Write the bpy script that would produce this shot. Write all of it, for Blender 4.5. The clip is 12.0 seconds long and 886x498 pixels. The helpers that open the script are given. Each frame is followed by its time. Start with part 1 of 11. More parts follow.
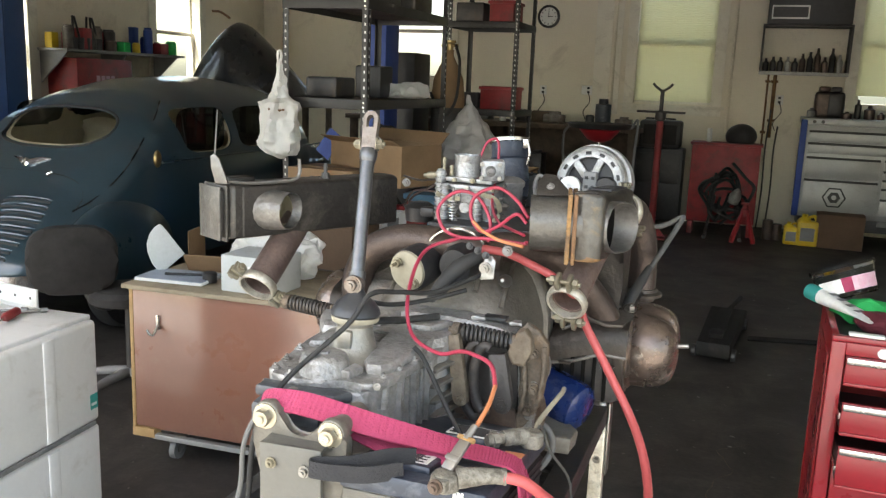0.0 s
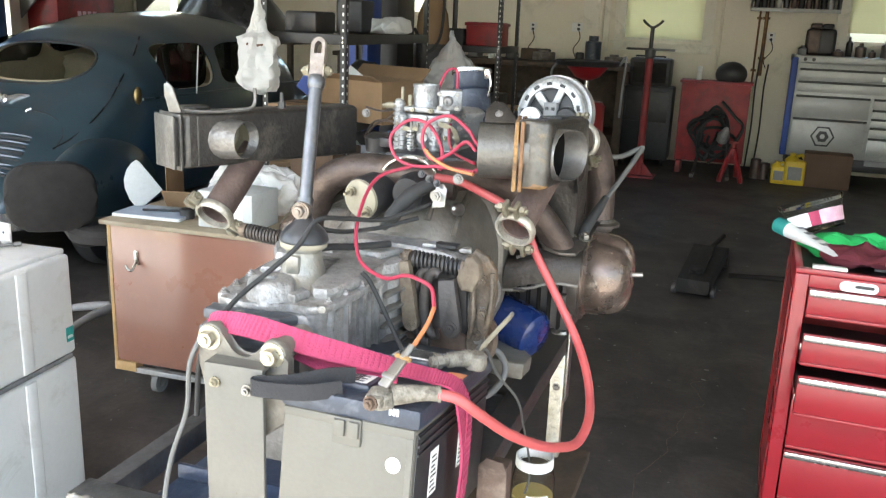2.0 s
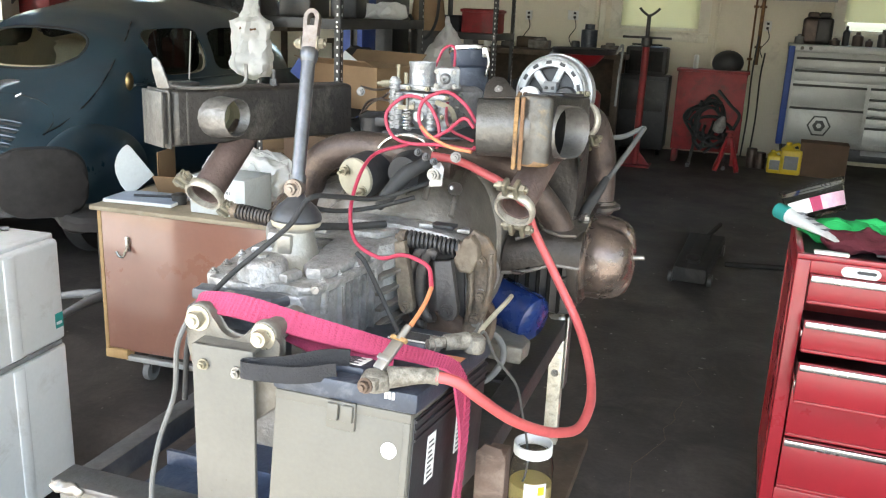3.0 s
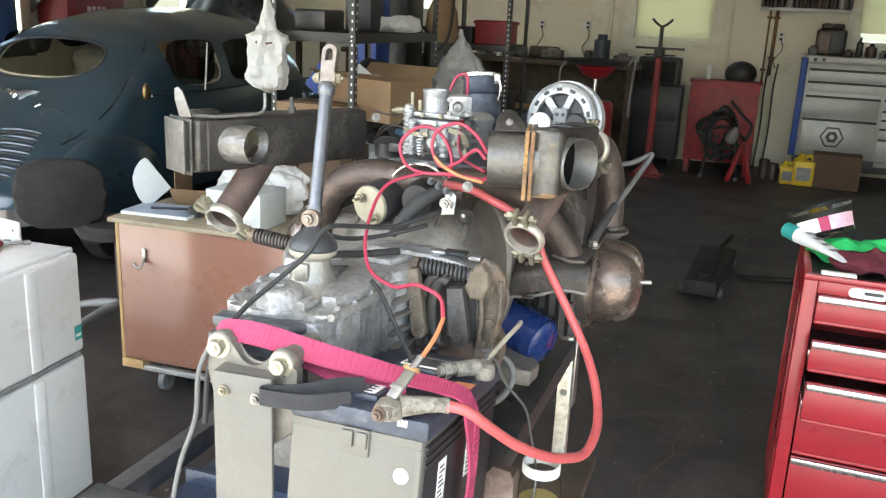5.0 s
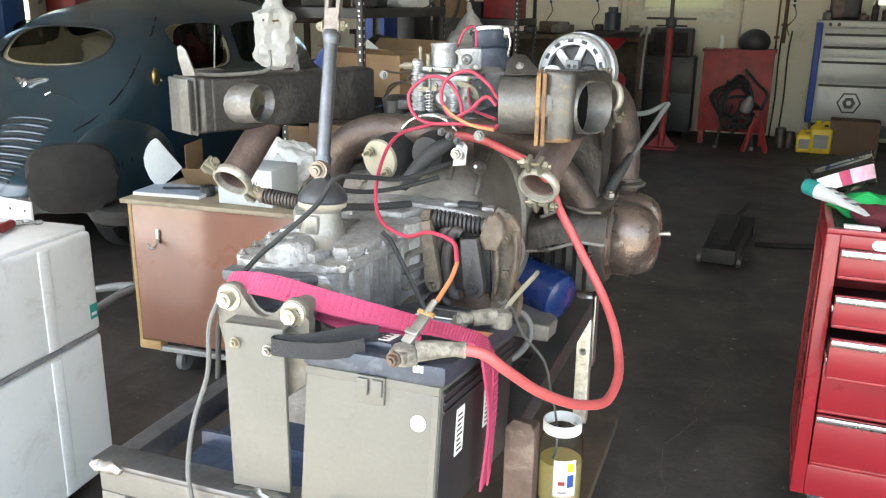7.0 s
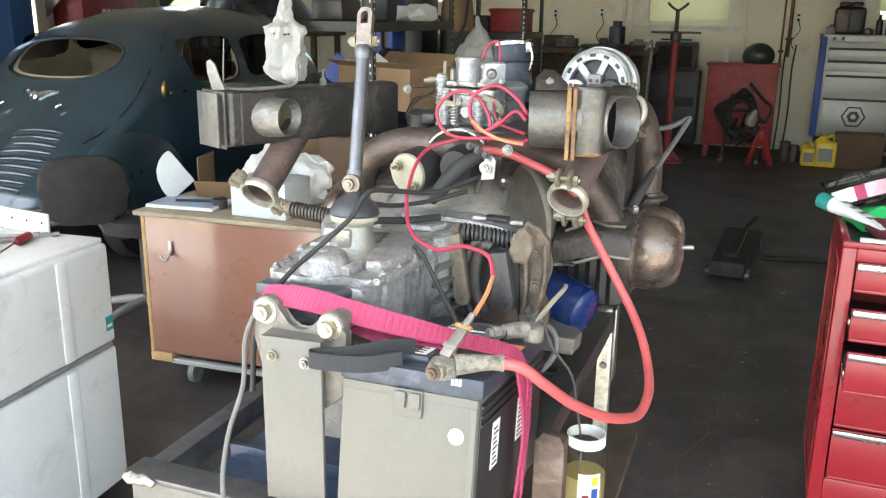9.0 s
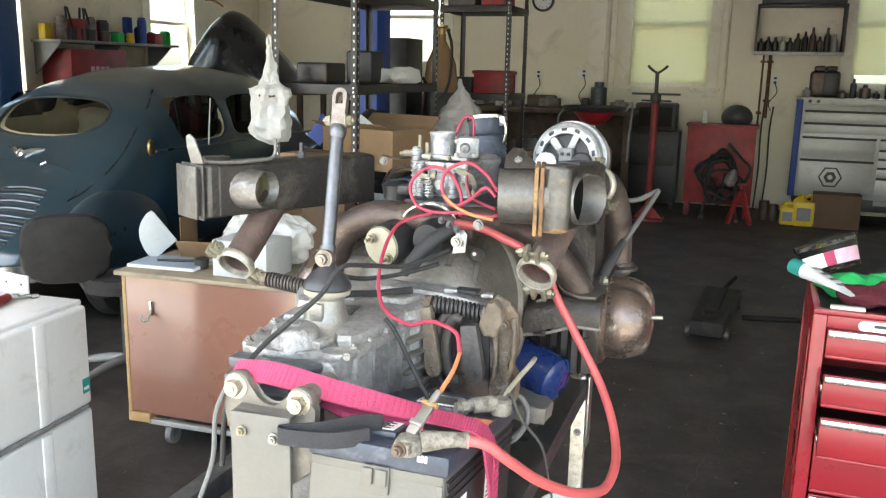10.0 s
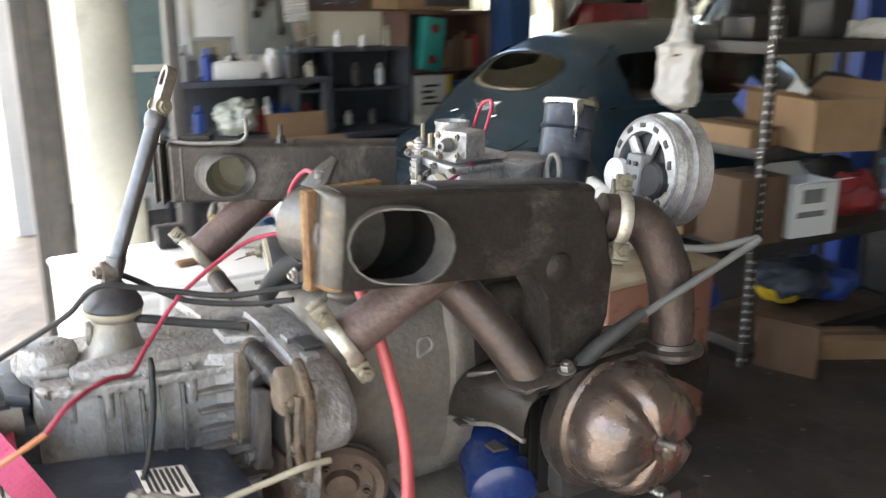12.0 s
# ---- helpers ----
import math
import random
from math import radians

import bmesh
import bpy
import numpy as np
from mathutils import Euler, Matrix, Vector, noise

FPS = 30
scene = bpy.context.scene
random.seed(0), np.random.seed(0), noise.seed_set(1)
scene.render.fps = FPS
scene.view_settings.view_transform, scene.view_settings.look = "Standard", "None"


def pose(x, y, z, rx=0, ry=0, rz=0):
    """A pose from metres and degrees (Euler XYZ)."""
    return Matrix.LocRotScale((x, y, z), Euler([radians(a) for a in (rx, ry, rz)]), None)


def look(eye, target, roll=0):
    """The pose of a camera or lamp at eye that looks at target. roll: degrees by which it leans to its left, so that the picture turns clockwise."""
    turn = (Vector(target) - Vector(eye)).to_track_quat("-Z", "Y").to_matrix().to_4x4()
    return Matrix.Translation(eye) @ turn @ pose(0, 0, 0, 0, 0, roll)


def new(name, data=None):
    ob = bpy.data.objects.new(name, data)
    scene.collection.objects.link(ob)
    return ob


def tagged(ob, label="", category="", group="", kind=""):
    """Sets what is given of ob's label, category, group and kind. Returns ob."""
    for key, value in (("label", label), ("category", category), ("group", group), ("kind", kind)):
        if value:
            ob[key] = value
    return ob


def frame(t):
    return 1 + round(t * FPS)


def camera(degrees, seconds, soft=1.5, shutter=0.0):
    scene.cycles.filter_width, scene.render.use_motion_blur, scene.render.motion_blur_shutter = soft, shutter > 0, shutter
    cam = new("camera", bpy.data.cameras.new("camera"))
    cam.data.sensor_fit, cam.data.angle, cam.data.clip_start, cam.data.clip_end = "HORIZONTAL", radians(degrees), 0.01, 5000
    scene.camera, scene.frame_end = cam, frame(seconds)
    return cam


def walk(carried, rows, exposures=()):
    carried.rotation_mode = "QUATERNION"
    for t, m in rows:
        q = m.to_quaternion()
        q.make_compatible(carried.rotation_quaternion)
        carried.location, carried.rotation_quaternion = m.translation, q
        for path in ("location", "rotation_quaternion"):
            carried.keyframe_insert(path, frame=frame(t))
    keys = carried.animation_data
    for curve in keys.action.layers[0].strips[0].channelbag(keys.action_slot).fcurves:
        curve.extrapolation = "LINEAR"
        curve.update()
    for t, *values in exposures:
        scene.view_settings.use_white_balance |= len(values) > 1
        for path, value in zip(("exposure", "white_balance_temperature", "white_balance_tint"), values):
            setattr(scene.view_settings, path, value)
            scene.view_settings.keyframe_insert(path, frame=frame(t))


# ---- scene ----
cam = camera(55.0, 12.0, soft=1.2, shutter=0.4)
PATH = [
    (0, (0.0, 0.0, 1.68), (-0.652, 1.851, 1.296), 2.2),
    (0.5, (0.017, -0.018, 1.687), (-0.597, 1.838, 1.26), 3.1),
    (1, (0.052, -0.023, 1.685), (-0.555, 1.826, 1.227), 2.9),
    (1.5, (0.069, -0.008, 1.692), (-0.531, 1.84, 1.215), 2.7),
    (2, (0.078, 0.005, 1.664), (-0.546, 1.833, 1.146), 2.3),
    (2.5, (0.07, 0.037, 1.634), (-0.541, 1.862, 1.091), 2.4),
    (4.5, (0.057, 0.042, 1.669), (-0.557, 1.874, 1.154), 2.8),
    (5, (0.071, 0.009, 1.683), (-0.566, 1.83, 1.155), 2.7),
    (5.5, (0.07, 0.003, 1.659), (-0.613, 1.805, 1.124), 2.0),
    (6, (0.059, 0.029, 1.647), (-0.636, 1.824, 1.106), 1.5),
    (6.5, (0.067, 0.02, 1.619), (-0.61, 1.818, 1.065), 1.1),
    (7, (0.071, 0.026, 1.621), (-0.596, 1.826, 1.057), 0.7),
    (9, (0.029, 0.004, 1.624), (-0.643, 1.81, 1.088), 0.8),
    (9.5, (0.044, -0.001, 1.64), (-0.617, 1.82, 1.146), 0.9),
    (10, (0.059, -0.009, 1.664), (-0.594, 1.835, 1.251), 1.3),
    (10.5, (0.081, 0.003, 1.686), (-0.631, 1.828, 1.286), 1.6),
    (11, (0.294, 0.201, 1.663), (-0.682, 1.899, 1.259), 1.5),
    (11.5, (0.445, 0.585, 1.678), (-0.845, 2.055, 1.259), 0.5),
    (12, (0.595, 0.99, 1.7), (-1.053, 1.987, 1.162), 0.1),
]
walk(cam, [(t, look(eye, target, roll)) for t, eye, target, roll in PATH],
     [(0, 2.54, 7000, 8), (0.4, 2.99, 6750, 8), (2.0, 3.01, 6650, 7), (9.6, 3.04, 6700, 6), (10.6, 3.10, 6800, 7), (11.2, 2.94, 6850, 9), (12.0, 2.88, 6850, 11)])

# ---- light and sky ----
world = bpy.data.worlds.new("world")
scene.world = world
world.use_nodes = True
_wn = world.node_tree.nodes
_sky = _wn.new("ShaderNodeTexSky")
_sky.sky_type = "NISHITA"
_sky.sun_disc = False
_sky.sun_elevation = radians(57)
_sky.sun_rotation = radians(208)
_sky.altitude = 200
_sky.air_density = 1.2
_sky.dust_density = 3.0
world.node_tree.links.new(_sky.outputs[0], _wn["Background"].inputs[0])
_wn["Background"].inputs[1].default_value = 0.15
sun_data = bpy.data.lights.new("sun", "SUN")
sun_data.energy = 4.0
sun_data.angle = radians(1.0)
sun_data.color = (1.0, 0.965, 0.93)
sun = new("sun", sun_data)
sun.matrix_world = look((-3.2, -6.0, 10.5), (0, 0, 0))


# ---- materials ----
def rgb(c):
    return (c[0], c[1], c[2], 1.0)


def surf(name, c1, c2=None, scale=8.0, rough=0.6, metal=0.0, bump=0.15, fine=60.0, dirt=None, dirt_amount=0.4, dirt_scale=3.0, spread=0.12,
         coat=0.0, clear=0.0, ior=1.45, spots=None, grime=None):
    """A procedural surface: two tones in clouds, a fine grain, stains of a third tone, uneven gloss and relief."""
    m = bpy.data.materials.new(name)
    m.use_nodes = True
    nt = m.node_tree
    n, l = nt.nodes, nt.links
    b = n["Principled BSDF"]
    tc = n.new("ShaderNodeTexCoord")
    c2 = c2 or tuple(v * 0.75 for v in c1)
    big = n.new("ShaderNodeTexNoise")
    big.inputs["Scale"].default_value = scale
    big.inputs["Detail"].default_value = 6
    big.inputs["Roughness"].default_value = 0.65
    l.new(tc.outputs["Object"], big.inputs["Vector"])
    ramp = n.new("ShaderNodeMapRange")
    ramp.inputs["From Min"].default_value = 0.35
    ramp.inputs["From Max"].default_value = 0.68
    l.new(big.outputs["Fac"], ramp.inputs["Value"])
    mix = n.new("ShaderNodeMix")
    mix.data_type = "RGBA"
    mix.inputs["A"].default_value = rgb(c1)
    mix.inputs["B"].default_value = rgb(c2)
    l.new(ramp.outputs[0], mix.inputs["Factor"])
    out = mix.outputs["Result"]
    grain = n.new("ShaderNodeTexNoise")
    grain.inputs["Scale"].default_value = fine
    grain.inputs["Detail"].default_value = 4
    l.new(tc.outputs["Object"], grain.inputs["Vector"])
    if dirt:
        st = n.new("ShaderNodeTexNoise")
        st.inputs["Scale"].default_value = dirt_scale
        st.inputs["Detail"].default_value = 9
        st.inputs["Roughness"].default_value = 0.72
        st.inputs["Distortion"].default_value = 0.6
        l.new(tc.outputs["Object"], st.inputs["Vector"])
        mr = n.new("ShaderNodeMapRange")
        mr.inputs["From Min"].default_value = 0.62 - 0.3 * dirt_amount
        mr.inputs["From Max"].default_value = 0.82 - 0.3 * dirt_amount
        mr.inputs["To Max"].default_value = min(1.0, 0.35 + dirt_amount)
        l.new(st.outputs["Fac"], mr.inputs["Value"])
        mx = n.new("ShaderNodeMix")
        mx.data_type = "RGBA"
        l.new(mr.outputs[0], mx.inputs["Factor"])
        l.new(out, mx.inputs["A"])
        mx.inputs["B"].default_value = rgb(dirt)
        out = mx.outputs["Result"]
    if spots:
        vo = n.new("ShaderNodeTexNoise")
        vo.inputs["Scale"].default_value = spots[1]
        vo.inputs["Detail"].default_value = 2
        l.new(tc.outputs["Object"], vo.inputs["Vector"])
        ms = n.new("ShaderNodeMapRange")
        ms.inputs["From Min"].default_value = spots[2]
        ms.inputs["From Max"].default_value = spots[2] + 0.04
        l.new(vo.outputs["Fac"], ms.inputs["Value"])
        mo = n.new("ShaderNodeMix")
        mo.data_type = "RGBA"
        l.new(ms.outputs[0], mo.inputs["Factor"])
        l.new(out, mo.inputs["A"])
        mo.inputs["B"].default_value = rgb(spots[0])
        out = mo.outputs["Result"]
    if grime:
        for sc, lo, amount in ((grime[1], 0.50, grime[2]), (grime[1] * 4.3, 0.53, grime[2] * 0.7)):
            gr = n.new("ShaderNodeTexNoise")
            gr.inputs["Scale"].default_value = sc
            gr.inputs["Detail"].default_value = 10
            gr.inputs["Roughness"].default_value = 0.75
            l.new(tc.outputs["Object"], gr.inputs["Vector"])
            mg = n.new("ShaderNodeMapRange")
            mg.inputs["From Min"].default_value = lo
            mg.inputs["From Max"].default_value = lo + 0.13
            mg.inputs["To Max"].default_value = amount
            l.new(gr.outputs["Fac"], mg.inputs["Value"])
            mk = n.new("ShaderNodeMix")
            mk.data_type = "RGBA"
            l.new(mg.outputs[0], mk.inputs["Factor"])
            l.new(out, mk.inputs["A"])
            mk.inputs["B"].default_value = rgb(grime[0])
            out = mk.outputs["Result"]
    hs = n.new("ShaderNodeHueSaturation")
    vr = n.new("ShaderNodeMapRange")
    vr.inputs["To Min"].default_value = 1 - spread
    vr.inputs["To Max"].default_value = 1 + spread
    l.new(grain.outputs["Fac"], vr.inputs["Value"])
    l.new(vr.outputs[0], hs.inputs["Value"])
    l.new(out, hs.inputs["Color"])
    l.new(hs.outputs[0], b.inputs["Base Color"])
    rr = n.new("ShaderNodeMapRange")
    rr.inputs["To Min"].default_value = max(0.03, rough - 0.14)
    rr.inputs["To Max"].default_value = min(1.0, rough + 0.14)
    l.new(big.outputs["Fac"], rr.inputs["Value"])
    l.new(rr.outputs[0], b.inputs["Roughness"])
    b.inputs["Metallic"].default_value = metal
    b.inputs["IOR"].default_value = ior
    b.inputs["Coat Weight"].default_value = coat
    b.inputs["Coat Roughness"].default_value = 0.12
    b.inputs["Transmission Weight"].default_value = clear
    if bump:
        bp = n.new("ShaderNodeBump")
        bp.inputs["Strength"].default_value = bump
        bp.inputs["Distance"].default_value = 0.004
        l.new(grain.outputs["Fac"], bp.inputs["Height"])
        l.new(bp.outputs[0], b.inputs["Normal"])
    return m


def glassy(name, color=(1, 1, 1), rough=0.02, ior=1.45):
    m = bpy.data.materials.new(name)
    m.use_nodes = True
    b = m.node_tree.nodes["Principled BSDF"]
    b.inputs["Base Color"].default_value = rgb(color)
    b.inputs["Roughness"].default_value = rough
    b.inputs["Transmission Weight"].default_value = 1.0
    b.inputs["IOR"].default_value = ior
    return m


def veil(name, color, through_amount=0.5, rough=0.5):
    """Thin cloth, blind or film: part scattered back, part let through."""
    m = bpy.data.materials.new(name)
    m.use_nodes = True
    n, l = m.node_tree.nodes, m.node_tree.links
    b = n["Principled BSDF"]
    b.inputs["Base Color"].default_value = rgb(color)
    b.inputs["Roughness"].default_value = rough
    tr = n.new("ShaderNodeBsdfTranslucent")
    tr.inputs["Color"].default_value = rgb(color)
    mix = n.new("ShaderNodeMixShader")
    mix.inputs[0].default_value = through_amount
    l.new(b.outputs[0], mix.inputs[1])
    l.new(tr.outputs[0], mix.inputs[2])
    l.new(mix.outputs[0], n["Material Output"].inputs["Surface"])
    return m


M = {}
M["floor"] = surf("stained_concrete", (0.050, 0.0435, 0.039), (0.025, 0.0225, 0.0205), 1.9, 0.56, 0, 0.3, 45, (0.085, 0.075, 0.065), 0.5, 2.6, 0.32, spots=((0.19, 0.175, 0.155), 26.0, 0.715))
M["ground"] = surf("pale_concrete", (0.36, 0.345, 0.31), (0.30, 0.285, 0.26), 0.6, 0.85, 0, 0.3, 60, (0.3, 0.28, 0.25), 0.35, 0.8, 0.1)
M["wall"] = surf("cream_paint", (0.76, 0.71, 0.585), (0.70, 0.65, 0.53), 0.9, 0.75, 0, 0.12, 40, (0.42, 0.38, 0.30), 0.28, 1.6, 0.05)
M["trim"] = surf("cream_trim_paint", (0.78, 0.75, 0.65), (0.70, 0.67, 0.57), 2.0, 0.55, 0, 0.08, 40, (0.4, 0.36, 0.28), 0.3, 3.0, 0.05)
M["ceiling"] = surf("ceiling_paint", (0.50, 0.47, 0.42), (0.43, 0.40, 0.36), 0.8, 0.85, 0, 0.1, 30)
M["exterior"] = surf("exterior_paint", (0.62, 0.61, 0.58), (0.52, 0.51, 0.48), 1.5, 0.7, 0, 0.15, 40)
M["column"] = surf("grey_green_paint", (0.42, 0.42, 0.36), (0.34, 0.34, 0.29), 3.0, 0.55, 0, 0.1, 40, (0.2, 0.19, 0.16), 0.35, 4.0)
M["white"] = surf("white_enamel", (0.77, 0.775, 0.76), (0.71, 0.715, 0.70), 3.0, 0.35, 0, 0.05, 70, (0.42, 0.39, 0.33), 0.25, 5.0, 0.04)
M["gasket"] = surf("grey_gasket", (0.25, 0.25, 0.25), (0.16, 0.16, 0.16), 20, 0.6)
M["pane"] = glassy("window_glass", (0.80, 0.83, 0.81), 0.0, 1.05)
M["blind"] = veil("blind_slats", (0.80, 0.78, 0.60), 0.42)
M["black"] = surf("black_plastic", (0.018, 0.018, 0.019), (0.028, 0.028, 0.03), 20, 0.45, 0, 0.1, 120, (0.06, 0.055, 0.05), 0.2, 12)
M["rubber"] = surf("black_rubber", (0.02, 0.02, 0.02), (0.035, 0.034, 0.033), 25, 0.7, 0, 0.15, 150)
M["dark_steel"] = surf("dark_steel", (0.05, 0.05, 0.052), (0.085, 0.08, 0.075), 14, 0.45, 0.6, 0.2, 140, (0.10, 0.07, 0.05), 0.3, 9)
M["steel"] = surf("bare_steel", (0.36, 0.35, 0.33), (0.24, 0.23, 0.21), 18, 0.38, 0.9, 0.15, 140, (0.2, 0.16, 0.12), 0.25, 12)
M["bright_steel"] = surf("bright_steel", (0.66, 0.65, 0.62), (0.5, 0.49, 0.46), 18, 0.25, 1.0, 0.08, 140, (0.3, 0.27, 0.2), 0.2, 14)
M["zinc"] = surf("plated_bolt", (0.30, 0.275, 0.205), (0.20, 0.175, 0.125), 30, 0.4, 0.6, 0.15, 160, (0.12, 0.10, 0.07), 0.35, 40, 0.2)
M["chrome"] = surf("chrome", (0.8, 0.8, 0.8), (0.7, 0.7, 0.7), 5, 0.12, 1.0, 0.02, 60)
M["alloy"] = surf("cast_aluminium", (0.31, 0.30, 0.29), (0.235, 0.227, 0.218), 10, 0.5, 0.5, 0.6, 130, (0.15, 0.13, 0.11), 0.36, 8, 0.22, grime=((0.035, 0.03, 0.026), 16, 0.34))
M["alloy_clean"] = surf("clean_cast_aluminium", (0.46, 0.46, 0.455), (0.34, 0.34, 0.34), 22, 0.4, 0.6, 0.5, 160, (0.2, 0.18, 0.16), 0.25, 18, 0.2, grime=((0.035, 0.03, 0.026), 28, 0.35))
M["alloy_lid"] = surf("weathered_cast_aluminium", (0.39, 0.383, 0.372), (0.29, 0.283, 0.275), 14, 0.45, 0.5, 0.8, 130, (0.15, 0.132, 0.11), 0.45, 13, 0.24, grime=((0.035, 0.03, 0.026), 16, 0.42))
M["alloy_dirty"] = surf("oily_cast_aluminium", (0.22, 0.205, 0.185), (0.13, 0.115, 0.10), 12, 0.55, 0.4, 0.6, 120, (0.10, 0.07, 0.045), 0.5, 7, 0.25, grime=((0.035, 0.03, 0.026), 14, 0.45))
M["rust"] = surf("rusty_steel", (0.20, 0.11, 0.055), (0.12, 0.065, 0.035), 25, 0.75, 0.2, 0.5, 150, (0.36, 0.20, 0.07), 0.35, 12, 0.3)
M["rust_grey"] = surf("rust_stained_casting", (0.165, 0.132, 0.098), (0.095, 0.073, 0.054), 14, 0.6, 0.25, 0.7, 130, (0.22, 0.125, 0.05), 0.36, 12, 0.3, grime=((0.03, 0.026, 0.022), 17, 0.75))
M["rust_orange"] = surf("orange_rust_scale", (0.35, 0.205, 0.075), (0.18, 0.10, 0.045), 30, 0.8, 0.1, 0.6, 160, (0.15, 0.09, 0.055), 0.5, 18, 0.35, grime=((0.035, 0.03, 0.026), 24, 0.6))
M["leg_brown"] = surf("thin_brown_rust", (0.125, 0.085, 0.066), (0.085, 0.058, 0.046), 18, 0.6, 0.2, 0.25, 120, (0.27, 0.21, 0.17), 0.35, 14, 0.2)
M["hub_brown"] = surf("oily_brown_casting", (0.12, 0.083, 0.060), (0.075, 0.052, 0.040), 16, 0.5, 0.3, 0.4, 130, (0.17, 0.135, 0.10), 0.35, 14, 0.2)
M["tray_blue"] = surf("dusty_blue_steel", (0.035, 0.055, 0.10), (0.026, 0.04, 0.075), 9, 0.4, 0.2, 0.15, 120, (0.14, 0.16, 0.19), 0.35, 12, 0.15)
M["lever_tan"] = surf("tan_greasy_casting", (0.21, 0.17, 0.124), (0.13, 0.102, 0.074), 18, 0.6, 0.2, 0.6, 130, (0.10, 0.075, 0.05), 0.4, 16, 0.3)
M["exhaust"] = surf("brown_exhaust_pipe", (0.100, 0.074, 0.063), (0.062, 0.047, 0.041), 14, 0.42, 0.55, 0.35, 140, (0.21, 0.16, 0.115), 0.32, 9, 0.18, grime=((0.03, 0.026, 0.022), 12, 0.3))
M["exhaust_stub"] = surf("red_brown_pipe", (0.175, 0.122, 0.105), (0.115, 0.08, 0.07), 12, 0.5, 0.4, 0.35, 140, (0.24, 0.19, 0.16), 0.3, 9, 0.18, grime=((0.05, 0.04, 0.034), 14, 0.4))
M["duct"] = surf("grimy_sheet_steel", (0.056, 0.050, 0.045), (0.036, 0.032, 0.029), 10, 0.45, 0.6, 0.4, 120, (0.17, 0.15, 0.125), 0.35, 9, 0.22, grime=((0.035, 0.03, 0.026), 13, 0.3))
M["duct_light"] = surf("worn_sheet_steel", (0.23, 0.22, 0.205), (0.14, 0.133, 0.122), 12, 0.42, 0.65, 0.35, 120, (0.28, 0.18, 0.085), 0.3, 10, 0.2, grime=((0.035, 0.03, 0.026), 16, 0.35))
M["slate"] = surf("dusty_slate_cover", (0.085, 0.09, 0.10), (0.055, 0.058, 0.064), 16, 0.42, 0.2, 0.2, 120, (0.20, 0.20, 0.20), 0.35, 18, 0.12)
# pale tan inside of the left duct's mouth
M["tan_inside"] = surf("pale_tan_inside", (0.50, 0.465, 0.345), (0.40, 0.37, 0.27), 14, 0.8, 0, 0.2, 90, (0.16, 0.14, 0.10), 0.3, 20, 0.1)
M["cast_grey"] = surf("plain_grey_casting", (0.20, 0.186, 0.158), (0.15, 0.138, 0.116), 12, 0.5, 0.3, 0.35, 150, (0.10, 0.085, 0.065), 0.35, 14, 0.12)
M["bolt_pale"] = surf("pale_zinc_plating", (0.50, 0.465, 0.37), (0.36, 0.325, 0.245), 40, 0.3, 0.75, 0.1, 160, (0.22, 0.18, 0.11), 0.25, 60, 0.1)
M["alloy_tower"] = surf("clean_beige_casting", (0.29, 0.275, 0.24), (0.215, 0.203, 0.176), 18, 0.42, 0.45, 0.3, 150, (0.2, 0.17, 0.13), 0.3, 16, 0.1)
M["fork_steel"] = surf("worn_brown_steel", (0.26, 0.23, 0.20), (0.17, 0.14, 0.12), 30, 0.42, 0.7, 0.2, 150, (0.16, 0.09, 0.05), 0.4, 40, 0.15)
M["boot"] = surf("dull_rubber_boot", (0.030, 0.031, 0.034), (0.042, 0.043, 0.046), 20, 0.34, 0, 0.08, 150, (0.07, 0.068, 0.065), 0.25, 30)
M["bell_grey"] = surf("grey_brown_casting", (0.180, 0.162, 0.136), (0.112, 0.097, 0.079), 9, 0.5, 0.35, 0.35, 130, (0.26, 0.25, 0.235), 0.3, 7, 0.12, grime=((0.05, 0.042, 0.035), 10, 0.3))
M["caliper"] = surf("greasy_dark_casting", (0.066, 0.060, 0.056), (0.045, 0.040, 0.037), 14, 0.5, 0.3, 0.3, 130, (0.12, 0.10, 0.085), 0.35, 16, 0.15)
# near black without gloss: soot plus the shade of hollows, put into the colour
M["soot_shade"] = surf("soot_shade", (0.008, 0.0075, 0.007), (0.013, 0.012, 0.011), 20, 0.9, 0, 0.3, 150)
M["soot_shade"].node_tree.nodes["Principled BSDF"].inputs["Specular IOR Level"].default_value = 0.05
M["jack"] = surf("greasy_dark_steel", (0.014, 0.013, 0.012), (0.02, 0.018, 0.016), 12, 0.8, 0.2, 0.3, 100, (0.05, 0.042, 0.034), 0.3, 8)
M["rust_collar"] = surf("rust_stained_collar", (0.115, 0.108, 0.096), (0.07, 0.065, 0.057), 12, 0.40, 0.55, 0.3, 120, (0.30, 0.19, 0.065), 0.30, 14, 0.2, grime=((0.035, 0.03, 0.026), 16, 0.4))
M["duct_worn"] = surf("scuffed_sheet_steel", (0.13, 0.122, 0.11), (0.08, 0.075, 0.068), 12, 0.42, 0.6, 0.35, 120, (0.24, 0.215, 0.18), 0.3, 12, 0.2, grime=((0.03, 0.026, 0.022), 18, 0.35))
M["tin"] = surf("grimy_brown_tin", (0.115, 0.099, 0.086), (0.078, 0.067, 0.058), 11, 0.36, 0.6, 0.4, 120, (0.16, 0.13, 0.105), 0.32, 9, 0.2, grime=((0.03, 0.026, 0.022), 14, 0.3))
M["card_grey"] = surf("pale_grey_card", (0.52, 0.54, 0.53), (0.46, 0.48, 0.47), 5, 0.6, 0, 0.05, 80, (0.36, 0.36, 0.34), 0.25, 8)
